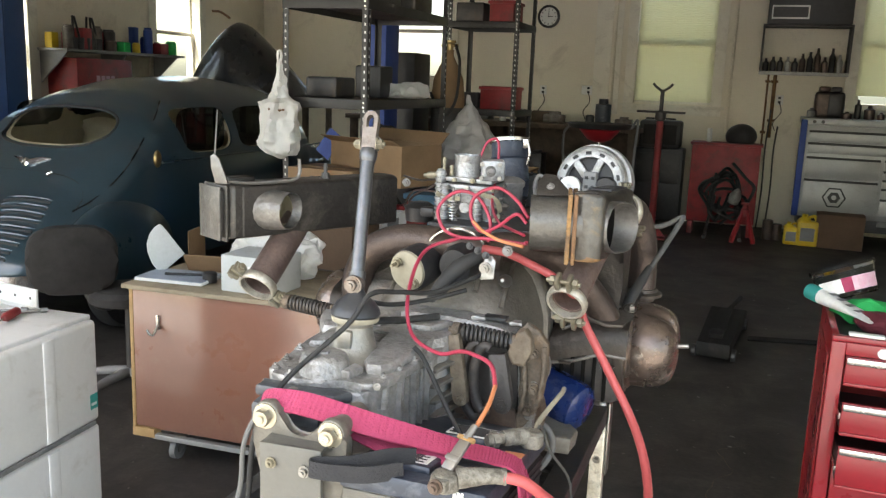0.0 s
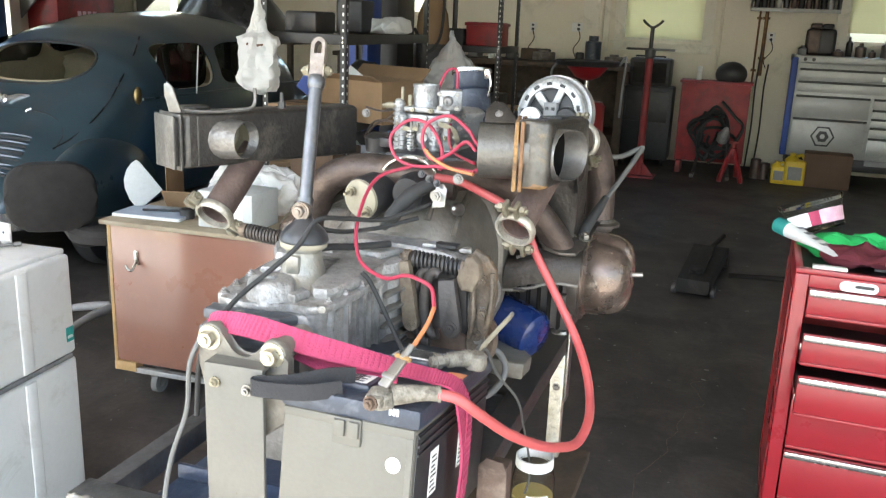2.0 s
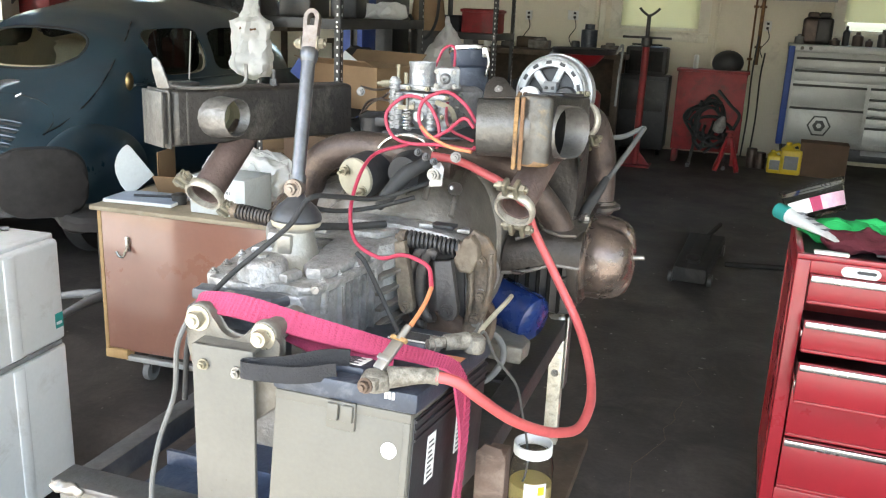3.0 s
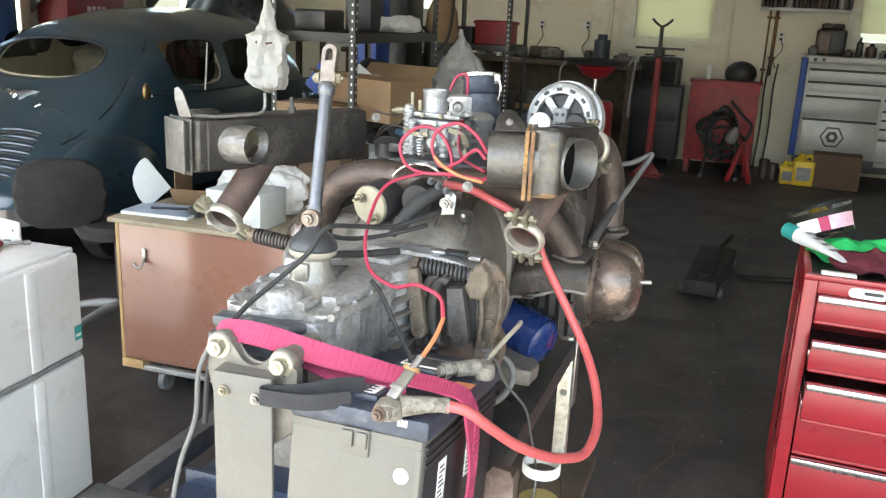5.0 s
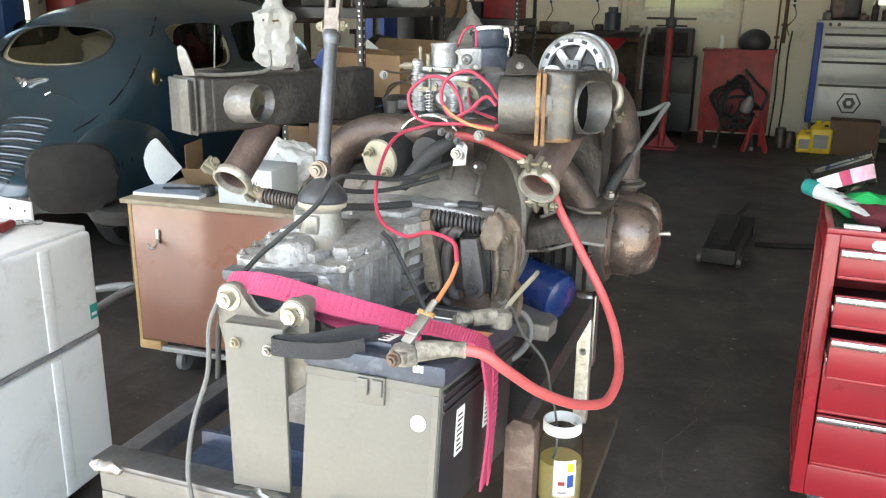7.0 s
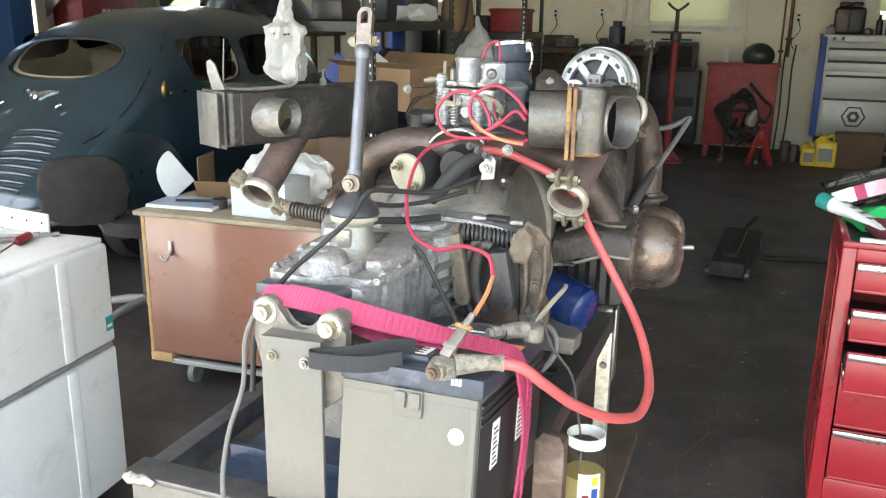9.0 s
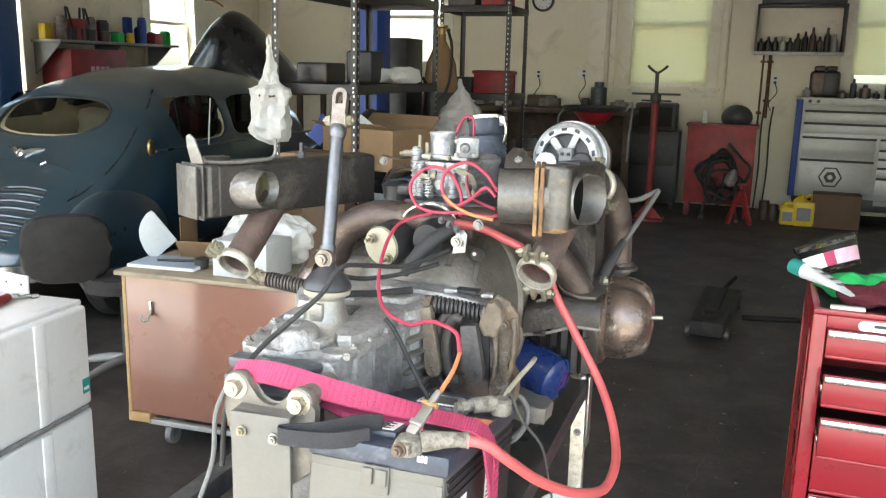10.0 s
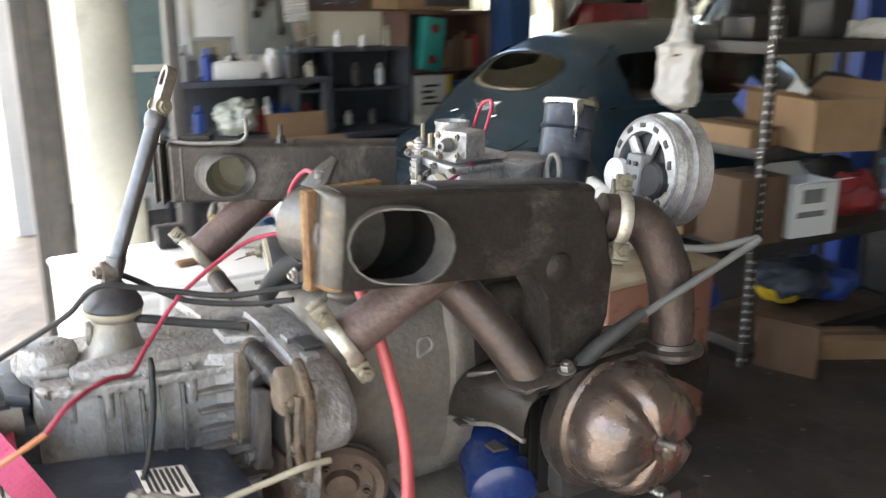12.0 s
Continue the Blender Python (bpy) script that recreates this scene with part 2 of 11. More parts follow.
M["pale_slate"] = surf("pale_blue_grey_card", (0.34, 0.39, 0.47), (0.29, 0.335, 0.41), 5, 0.5, 0, 0.05, 80)
M["fabric"] = surf("black_upholstery", (0.030, 0.027, 0.025), (0.022, 0.02, 0.019), 14, 0.9, 0, 0.3, 300)
M["cover"] = surf("tarnished_valve_cover", (0.23, 0.178, 0.148), (0.145, 0.11, 0.092), 9, 0.26, 0.75, 0.25, 120, (0.25, 0.18, 0.135), 0.32, 8, 0.16, spots=((0.42, 0.37, 0.32), 22.0, 0.655), grime=((0.035, 0.03, 0.026), 12, 0.3))
M["blue_filter"] = surf("blue_enamel", (0.010, 0.027, 0.115), (0.008, 0.02, 0.085), 8, 0.28, 0, 0.05, 100, (0.04, 0.05, 0.09), 0.3, 16, coat=0.4)
M["battery_grey"] = surf("olive_grey_plastic", (0.115, 0.109, 0.092), (0.096, 0.09, 0.075), 4, 0.5, 0, 0.15, 150, (0.11, 0.10, 0.08), 0.3, 9, 0.08, spots=((0.09, 0.08, 0.06), 60.0, 0.76))
M["plate_grey"] = surf("olive_grey_painted_steel", (0.130, 0.125, 0.110), (0.102, 0.098, 0.086), 5, 0.45, 0.15, 0.15, 150, (0.26, 0.25, 0.23), 0.25, 9, 0.08, spots=((0.10, 0.085, 0.06), 70.0, 0.74))
M["navy"] = surf("dusty_navy_plastic", (0.034, 0.042, 0.060), (0.024, 0.03, 0.043), 9, 0.38, 0, 0.15, 140, (0.15, 0.16, 0.175), 0.34, 16, 0.15)
M["strap"] = surf("crimson_webbing", (0.40, 0.050, 0.120), (0.33, 0.038, 0.090), 12, 0.75, 0, 0.4, 320, (0.33, 0.03, 0.07), 0.3, 20, 0.18)
M["black_strap"] = surf("black_webbing", (0.016, 0.016, 0.018), (0.027, 0.027, 0.029), 16, 0.8, 0, 0.5, 320)
M["red_wire"] = surf("red_insulation", (0.37, 0.036, 0.072), (0.30, 0.03, 0.055), 10, 0.4, 0, 0.05, 90, (0.3, 0.03, 0.04), 0.25, 20)
M["red_cable"] = surf("coral_red_cable", (0.42, 0.080, 0.080), (0.35, 0.064, 0.064), 10, 0.42, 0, 0.05, 90, (0.38, 0.08, 0.07), 0.3, 12)
M["orange_wire"] = surf("orange_insulation", (0.50, 0.20, 0.085), (0.42, 0.15, 0.065), 10, 0.4, 0, 0.05, 90)
M["brass"] = surf("brass", (0.40, 0.30, 0.14), (0.30, 0.22, 0.10), 20, 0.35, 1.0, 0.1, 100)
M["cream"] = surf("cream_bakelite", (0.33, 0.30, 0.225), (0.26, 0.235, 0.17), 12, 0.5, 0, 0.15, 120, (0.2, 0.16, 0.11), 0.3, 14, 0.1)
M["clamp"] = surf("pale_plated_clamp", (0.60, 0.57, 0.49), (0.44, 0.40, 0.32), 22, 0.4, 0.6, 0.2, 140, (0.25, 0.18, 0.10), 0.3, 16, 0.2, grime=((0.035, 0.03, 0.026), 30, 0.4))
M["lead"] = surf("corroded_lead", (0.27, 0.25, 0.21), (0.19, 0.175, 0.145), 60, 0.6, 0.3, 0.5, 160, (0.09, 0.075, 0.055), 0.45, 70, 0.3, grime=((0.05, 0.042, 0.033), 90, 0.45))
M["label_white"] = surf("paper_label", (0.75, 0.75, 0.73), (0.68, 0.68, 0.65), 12, 0.6, 0, 0.02, 90)
M["ink"] = surf("dark_print", (0.03, 0.03, 0.03), (0.05, 0.05, 0.05), 12, 0.6)
M["brown_panel"] = surf("brown_laminate", (0.27, 0.125, 0.085), (0.22, 0.10, 0.068), 3.0, 0.30, 0, 0.05, 60, (0.34, 0.2, 0.15), 0.25, 3, 0.05, coat=1.0)
M["ply_edge"] = surf("raw_plywood", (0.46, 0.30, 0.14), (0.36, 0.23, 0.10), 12, 0.7, 0, 0.2, 80, (0.25, 0.17, 0.09), 0.3, 8)
M["worn_top"] = surf("worn_wooden_top", (0.36, 0.30, 0.21), (0.27, 0.21, 0.14), 7, 0.65, 0, 0.25, 80, (0.14, 0.11, 0.08), 0.4, 6)
M["red_paint"] = surf("red_tool_enamel", (0.29, 0.016, 0.024), (0.25, 0.014, 0.02), 3, 0.3, 0, 0.04, 100, (0.30, 0.01, 0.016), 0.2, 6, 0.04, coat=0.3)
M["red_dull"] = surf("dull_red_paint", (0.28, 0.026, 0.03), (0.20, 0.019, 0.022), 8, 0.5, 0, 0.15, 100, (0.08, 0.04, 0.035), 0.4, 8)
M["car_paint"] = surf("dark_blue_car_paint", (0.016, 0.039, 0.053), (0.021, 0.047, 0.063), 1.5, 0.32, 0, 0.03, 60, (0.035, 0.042, 0.05), 0.3, 1.5, 0.06, coat=0.8)
M["car_glass"] = glassy("car_glass", (0.93, 0.95, 0.90), 0.0, 1.12)
M["side_glass"] = glassy("dark_side_glass", (0.10, 0.12, 0.12), 0.02, 1.45)
M["lever_steel"] = surf("worn_blue_steel", (0.15, 0.153, 0.16), (0.10, 0.10, 0.103), 20, 0.36, 0.8, 0.15, 140, (0.12, 0.09, 0.07), 0.25, 14, 0.15)
M["car_trim"] = surf("tan_headliner", (0.74, 0.64, 0.46), (0.66, 0.56, 0.40), 5, 0.9)
M["wing_black"] = surf("black_wing_enamel", (0.012, 0.013, 0.015), (0.018, 0.02, 0.022), 3, 0.25, 0, 0.03, 60, (0.05, 0.05, 0.05), 0.2, 4, 0.06, coat=0.4)
M["post_blue"] = surf("blue_lift_enamel", (0.022, 0.055, 0.15), (0.018, 0.045, 0.12), 3, 0.4, 0, 0.06, 80, (0.1, 0.1, 0.12), 0.2, 4)
M["bright_blue"] = surf("bright_blue_pad", (0.024, 0.065, 0.28), (0.02, 0.052, 0.23), 3, 0.5, 0, 0.06, 80)
M["shelf_black"] = surf("black_shelf_steel", (0.028, 0.027, 0.026), (0.04, 0.038, 0.036), 8, 0.45, 0.2, 0.08, 90, (0.09, 0.08, 0.07), 0.25, 5)
M["shelf_grey"] = surf("grey_shelf_steel", (0.17, 0.165, 0.155), (0.13, 0.125, 0.117), 6, 0.45, 0.3, 0.06, 90, (0.08, 0.07, 0.06), 0.25, 5)
M["carton"] = surf("corrugated_board", (0.25, 0.158, 0.088), (0.21, 0.134, 0.074), 4, 0.85, 0, 0.2, 90, (0.20, 0.13, 0.07), 0.35, 5, 0.1)
M["carton_dark"] = surf("old_corrugated_board", (0.12, 0.074, 0.046), (0.095, 0.06, 0.038), 4, 0.85, 0, 0.2, 90, (0.1, 0.065, 0.04), 0.3, 5)
M["bag_white"] = veil("white_carrier_bag", (0.78, 0.77, 0.74), 0.3, 0.4)
M["bag_clear"] = veil("cloudy_plastic_bag", (0.52, 0.50, 0.48), 0.3, 0.35)
M["teal"] = surf("teal_card", (0.03, 0.30, 0.27), (0.025, 0.24, 0.21), 5, 0.5)
M["yellow"] = surf("yellow_plastic", (0.66, 0.46, 0.03), (0.58, 0.4, 0.025), 8, 0.4)
M["green"] = surf("green_fabric", (0.03, 0.50, 0.13), (0.025, 0.42, 0.1), 14, 0.8, 0, 0.3, 200)
M["maroon"] = surf("maroon_cloth", (0.13, 0.02, 0.03), (0.1, 0.015, 0.022), 16, 0.9, 0, 0.4, 200)
M["pink"] = surf("pink_label", (0.64, 0.33, 0.43), (0.64, 0.48, 0.52), 40, 0.5)
M["silver_paint"] = surf("silver_cabinet_enamel", (0.35, 0.35, 0.335), (0.31, 0.31, 0.295), 3, 0.38, 0.2, 0.06, 90, (0.2, 0.19, 0.175), 0.25, 4)
M["wood"] = surf("dark_bench_wood", (0.10, 0.07, 0.045), (0.06, 0.042, 0.028), 9, 0.7, 0, 0.25, 80, (0.03, 0.026, 0.02), 0.4, 5)
M["board"] = surf("dark_brown_board", (0.15, 0.085, 0.064), (0.125, 0.071, 0.053), 5, 0.7, 0, 0.1, 60)
M["clear"] = glassy("clear_plastic", (0.95, 0.96, 0.95), 0.05, 1.12)
M["oil"] = veil("old_oil", (0.72, 0.60, 0.29), 0.6, 0.1)
M["amber"] = glassy("amber_liquid", (0.85, 0.45, 0.03), 0.05, 1.35)
M["hutch_black"] = surf("scuffed_black_laminate", (0.060, 0.066, 0.078), (0.048, 0.053, 0.062), 7, 0.5, 0, 0.1, 80, (0.09, 0.09, 0.095), 0.3, 6)
M["pegboard"] = surf("painted_pegboard", (0.27, 0.275, 0.255), (0.22, 0.225, 0.21), 6, 0.6, 0, 0.1, 80, (0.34, 0.33, 0.31), 0.3, 7)
M["peg_grey"] = surf("grey_pegboard", (0.11, 0.11, 0.105), (0.085, 0.085, 0.08), 6, 0.6, 0.1, 0.1, 80, (0.2, 0.19, 0.18), 0.3, 7)
M["pane_reflection"] = surf("pane_reflection_colour", (0.20, 0.28, 0.27), (0.14, 0.20, 0.20), 2.2, 0.18, 0, 0.05, 30, (0.34, 0.40, 0.38), 0.35, 2.0)
M["crumpled_bag"] = surf("crumpled_film", (0.62, 0.64, 0.58), (0.40, 0.42, 0.34), 14, 0.35, 0, 0.3, 60, (0.22, 0.22, 0.15), 0.5, 12)
M["sack"] = surf("cream_sackcloth", (0.55, 0.48, 0.40), (0.42, 0.35, 0.28), 12, 0.8, 0, 0.4, 120, (0.25, 0.2, 0.16), 0.4, 9)
M["sack_pink"] = surf("faded_pink_print", (0.46, 0.22, 0.20), (0.36, 0.16, 0.15), 14, 0.8, 0, 0.3, 120)
M["grey"] = surf("mid_grey_plastic", (0.2, 0.2, 0.2), (0.16, 0.16, 0.16), 9, 0.5)
M["pale_blue"] = surf("pale_blue_plastic", (0.085, 0.20, 0.32), (0.07, 0.165, 0.27), 9, 0.5)


# ---- mesh helpers ----
def bm_new():
    return bmesh.new()


def as_mesh(bm, name, mat, smooth=True):
    me = bpy.data.meshes.new(name)
    bmesh.ops.recalc_face_normals(bm, faces=bm.faces)
    bm.to_mesh(me)
    bm.free()
    mats = mat if isinstance(mat, (list, tuple)) else [mat]
    for m in mats:
        me.materials.append(m)
    if smooth:
        me.shade_smooth()
        me.set_sharp_from_angle(angle=radians(38))
    return me


def part(name, bm, mat, parent, label="", smooth=True):
    ob = new(name, as_mesh(bm, name, mat, smooth))
    if parent is not None:
        ob.parent = parent
    if label:
        ob["label"] = label
    return ob


def thing(name, label, category, at=(0, 0, 0), group="", kind=""):
    ob = new(name)
    ob.empty_display_size = 0.1
    ob.location = at
    return tagged(ob, label, category, group, kind)


def solid(name, bm, mat, label, category, group="", kind="", smooth=True):
    return tagged(new(name, as_mesh(bm, name, mat, smooth)), label, category, group, kind)


def structure(name, bm, mat, smooth=False, label=""):
    ob = new(name, as_mesh(bm, name, mat, smooth))
    return tagged(ob, label, kind="structure")


def box(bm, lo, hi, m=None, bevel=0.0, seg=2, mi=0):
    """A box between two corners, with rounded edges, turned by the pose m."""
    c = [(a + b) / 2 for a, b in zip(lo, hi)]
    s = [abs(b - a) for a, b in zip(lo, hi)]
    r = bmesh.ops.create_cube(bm, size=1.0, matrix=Matrix.Translation(c) @ Matrix.Diagonal((*s, 1)))
    vs = r["verts"]
    if bevel:
        es = list({e for v in vs for e in v.link_edges})
        rb = bmesh.ops.bevel(bm, geom=es, offset=min(bevel, 0.45 * min(s)), segments=seg, affect="EDGES", profile=0.5)
        vs = list({v for f in rb["faces"] for v in f.verts} | {v for v in vs if v.is_valid})
    if m is not None:
        bmesh.ops.transform(bm, matrix=m, verts=vs)
    if mi:
        for f in {f for v in vs for f in v.link_faces}:
            f.material_index = mi
    return vs


def frame_of(d):
    d = Vector(d).normalized()
    a = Vector((0, 0, 1)) if abs(d.z) < 0.9 else Vector((1, 0, 0))
    u = d.cross(a).normalized()
    return u, d.cross(u).normalized(), d


def rod(bm, p0, p1, r0, r1=None, seg=16, caps=True, mi=0):
    """A round bar or cone from p0 to p1."""
    p0, p1 = Vector(p0), Vector(p1)
    r1 = r0 if r1 is None else r1
    u, v, d = frame_of(p1 - p0)
    rings = []
    for p, r in ((p0, r0), (p1, r1)):
        rings.append([bm.verts.new(p + (u * math.cos(a) + v * math.sin(a)) * r) for a in (2 * math.pi * k / seg for k in range(seg))])
    fs = [bm.faces.new((rings[0][k], rings[0][(k + 1) % seg], rings[1][(k + 1) % seg], rings[1][k])) for k in range(seg)]
    if caps:
        fs += [bm.faces.new(rings[0][::-1]), bm.faces.new(rings[1])]
    for f in fs:
        f.material_index = mi
    return rings


def lathe(bm, p0, axis, profile, seg=24, mi=0, closed=False):
    """A turned body: profile of (distance along the axis, radius)."""
    p0 = Vector(p0)
    u, v, d = frame_of(axis)
    rings = []
    for h, r in profile:
        rings.append([bm.verts.new(p0 + d * h + (u * math.cos(a) + v * math.sin(a)) * max(r, 1e-4)) for a in (2 * math.pi * k / seg for k in range(seg))])
    pairs = list(zip(rings, rings[1:])) + ([(rings[-1], rings[0])] if closed else [])
    for a, b in pairs:
        for k in range(seg):
            bm.faces.new((a[k], a[(k + 1) % seg], b[(k + 1) % seg], b[k])).material_index = mi
    if not closed:
        bm.faces.new(rings[0][::-1]).material_index = mi
        bm.faces.new(rings[-1]).material_index = mi
    return rings


def curve_points(pts, steps=8):
    """A smooth line through the points."""
    pts = [Vector(p) for p in pts]
    if len(pts) < 3:
        return pts
    ext = [2 * pts[0] - pts[1]] + pts + [2 * pts[-1] - pts[-2]]
    out = []
    for i in range(1, len(ext) - 2):
        a, b, c, d = ext[i - 1], ext[i], ext[i + 1], ext[i + 2]
        for k in range(steps):
            t = k / steps
            out.append(0.5 * ((2 * b) + (c - a) * t + (2 * a - 5 * b + 4 * c - d) * t * t + (3 * b - a - 3 * c + d) * t ** 3))
    out.append(pts[-1])
    return out


def tube(bm, pts, r, seg=10, steps=8, smooth_line=True, radii=None, mi=0, hollow=0.0):
    """A round tube along a smooth line; radii: one for each given point; hollow: the wall's thickness where its ends are open."""
    line = curve_points(pts, steps) if smooth_line else [Vector(p) for p in pts]
    if radii:
        n = len(pts) - 1
        rs = []
        for i in range(len(line)):
            x = i / max(1, len(line) - 1) * n
            k = min(int(x), n - 1)
            rs.append(radii[k] + (radii[k + 1] - radii[k]) * (x - k))
    else:
        rs = [r] * len(line)
    u = None
    rings, inner = [], []
    for i, p in enumerate(line):
        d = (line[min(i + 1, len(line) - 1)] - line[max(i - 1, 0)]).normalized()
        if u is None:
            u = frame_of(d)[0]
        u = (u - d * u.dot(d)).normalized()
        v = d.cross(u)
        way = [u * math.cos(a) + v * math.sin(a) for a in (2 * math.pi * k / seg for k in range(seg))]
        rings.append([bm.verts.new(p + w * rs[i]) for w in way])
        if hollow:
            inner.append([bm.verts.new(p + w * (rs[i] - hollow)) for w in way])
    for some in (rings, inner):
        for a, b in zip(some, some[1:]):
            for k in range(seg):
                bm.faces.new((a[k], a[(k + 1) % seg], b[(k + 1) % seg], b[k])).material_index = mi
    if hollow:
        for a, b in ((rings[0], inner[0]), (rings[-1], inner[-1])):
            for k in range(seg):
                bm.faces.new((a[k], a[(k + 1) % seg], b[(k + 1) % seg], b[k])).material_index = mi
    else:
        bm.faces.new(rings[0][::-1]).material_index = mi
        bm.faces.new(rings[-1]).material_index = mi
    return rings


def ribbon(bm, pts, width_way, width, thick=0.003, steps=8, mi=0, waves=0.0):
    """A flat band along a smooth line; width_way: the direction of its width, one for all points or one for each."""
    line = curve_points(pts, steps)
    n = len(pts) - 1
    ways = [Vector(w).normalized() for w in (width_way if isinstance(width_way[0], (tuple, list, Vector)) else [width_way] * len(pts))]
    prev = None
    first = None
    for i, p in enumerate(line):
        x = i / max(1, len(line) - 1) * n
        k = min(int(x), n - 1)
        w = (ways[k].lerp(ways[k + 1], x - k)).normalized()
        d = (line[min(i + 1, len(line) - 1)] - line[max(i - 1, 0)]).normalized()
        w = (w - d * w.dot(d)).normalized()
        nrm = d.cross(w)
        q = p + nrm * waves * (1 if i % 2 else -1)
        ring = [bm.verts.new(q + w * a * width / 2 + nrm * b * thick / 2) for a, b in ((-1, -1), (1, -1), (1, 1), (-1, 1))]
        if prev:
            for k in range(4):
                bm.faces.new((prev[k], prev[(k + 1) % 4], ring[(k + 1) % 4], ring[k])).material_index = mi
        else:
            first = ring
        prev = ring
    bm.faces.new(first[::-1]).material_index = mi
    bm.faces.new(prev).material_index = mi


def prism(bm, outline, z0, z1, m=None, mi=0, bevel=0.0):
    """An outline in x and y raised from z0 to z1, turned by the pose m."""
    a = [bm.verts.new((x, y, z0)) for x, y in outline]
    b = [bm.verts.new((x, y, z1)) for x, y in outline]
    n = len(outline)
    fs = [bm.faces.new(a[::-1]), bm.faces.new(b)]
    fs += [bm.faces.new((a[k], a[(k + 1) % n], b[(k + 1) % n], b[k])) for k in range(n)]
    for f in fs:
        f.material_index = mi
    vs = a + b
    if bevel:
        r = bmesh.ops.bevel(bm, geom=list({e for f in fs[:2] for e in f.edges}), offset=bevel, segments=2, affect="EDGES", profile=0.5)
        vs = list({v for f in r["faces"] for v in f.verts} | {v for v in vs if v.is_valid})
    if m is not None:
        bmesh.ops.transform(bm, matrix=m, verts=vs)
    return vs


def hexbolt(bm, p, axis, r=0.009, h=0.007, washer=True, mi=0):
    """A hexagon bolt head with washer and thread end, in one piece."""
    p = Vector(p)
    u, v, d = frame_of(axis)

    def ring(z, rad, six):
        out = []
        for k in range(12):
            a = math.pi / 6 * k
            q = rad * (math.cos(math.pi / 6) / math.cos(a % (math.pi / 3) - math.pi / 6) if six else 1.0)
            out.append(bm.verts.new(p + d * z + (u * math.cos(a) + v * math.sin(a)) * q))
        return out

    rings = ([ring(0, r * 1.35, False), ring(0.002, r * 1.35, False)] if washer else []) + [ring(0.002, r, True), ring(0.002 + h * 0.85, r, True), ring(0.002 + h, r * 0.86, False), ring(0.002 + h, r * 0.5, False), ring(0.0055 + h, r * 0.46, False)]
    for a, b in zip(rings, rings[1:]):
        for k in range(12):
            bm.faces.new((a[k], a[(k + 1) % 12], b[(k + 1) % 12], b[k])).material_index = mi
    bm.faces.new(rings[0][::-1]).material_index = mi
    bm.faces.new(rings[-1]).material_index = mi


def spring(bm, p0, p1, r, wire=0.0022, turns=12, seg=6):
    p0, p1 = Vector(p0), Vector(p1)
    u, v, d = frame_of(p1 - p0)
    n = turns * 10
    tube(bm, [p0 + (p1 - p0) * (k / n) + (u * math.cos(2 * math.pi * k / 10) + v * math.sin(2 * math.pi * k / 10)) * r for k in range(n + 1)], wire, seg, smooth_line=False)


def jitter(bm, amount, scale=20.0, seed=0.0):
    for v in bm.verts:
        v.co += noise.noise_vector(v.co * scale + Vector((seed, seed * 1.7, 0))) * amount


def rough(bm, cuts, amount, scale, seed=0.0):
    """Cut the faces finer and make them uneven, as sand cast or corroded things are."""
    bmesh.ops.triangulate(bm, faces=bm.faces)
    bmesh.ops.subdivide_edges(bm, edges=bm.edges, cuts=cuts, use_grid_fill=True)
    jitter(bm, amount, scale, seed)
    jitter(bm, amount * 0.4, scale * 3.1, seed + 2)


def wall_with_holes(bm, axis, at0, at1, lo, hi, z0, z1, holes):
    """A wall slab across the axis (0: x, 1: y) from at0 to at1, with holes (a0, a1, b0, b1) cut through."""
    xs = sorted({lo, hi, *[h[0] for h in holes], *[h[1] for h in holes]})
    zs = sorted({z0, z1, *[h[2] for h in holes], *[h[3] for h in holes]})
    grid = {}

    def inside(i, k):
        if not (0 <= i < len(xs) - 1 and 0 <= k < len(zs) - 1):
            return False
        x, z = (xs[i] + xs[i + 1]) / 2, (zs[k] + zs[k + 1]) / 2
        return not any(h[0] < x < h[1] and h[2] < z < h[3] for h in holes)

    def vert(i, k, s):
        key = (i, k, s)
        if key not in grid:
            a = at1 if s else at0
            grid[key] = bm.verts.new((a, xs[i], zs[k]) if axis == 0 else (xs[i], a, zs[k]))
        return grid[key]

    for i in range(len(xs) - 1):
        for k in range(len(zs) - 1):
            if not inside(i, k):
                continue
            for s in (0, 1):
                bm.faces.new([vert(i, k, s), vert(i + 1, k, s), vert(i + 1, k + 1, s), vert(i, k + 1, s)])
            for (di, dk), (p, q) in (((-1, 0), ((i, k), (i, k + 1))), ((1, 0), ((i + 1, k), (i + 1, k + 1))), ((0, -1), ((i, k), (i + 1, k))), ((0, 1), ((i, k + 1), (i + 1, k + 1)))):
                if not inside(i + di, k + dk):
                    bm.faces.new([vert(*p, 0), vert(*q, 0), vert(*q, 1), vert(*p, 1)])


# ---- the building ----
X_WEST, X_EAST, Y_SOUTH, Y_NORTH, HIGH = -7.1, 4.2, 1.62, 11.6, 3.6
NORTH_WINDOWS = [(-1.50, -0.52, 1.52, 3.05), (1.15, 2.15, 1.56, 3.05), (-5.30, -4.10, 1.72, 3.05)]
WEST_WINDOWS = [(9.05, 9.95, 1.35, 3.0), (6.62, 7.02, 1.25, 3.0), (5.75, 6.30, 1.40, 3.0)]

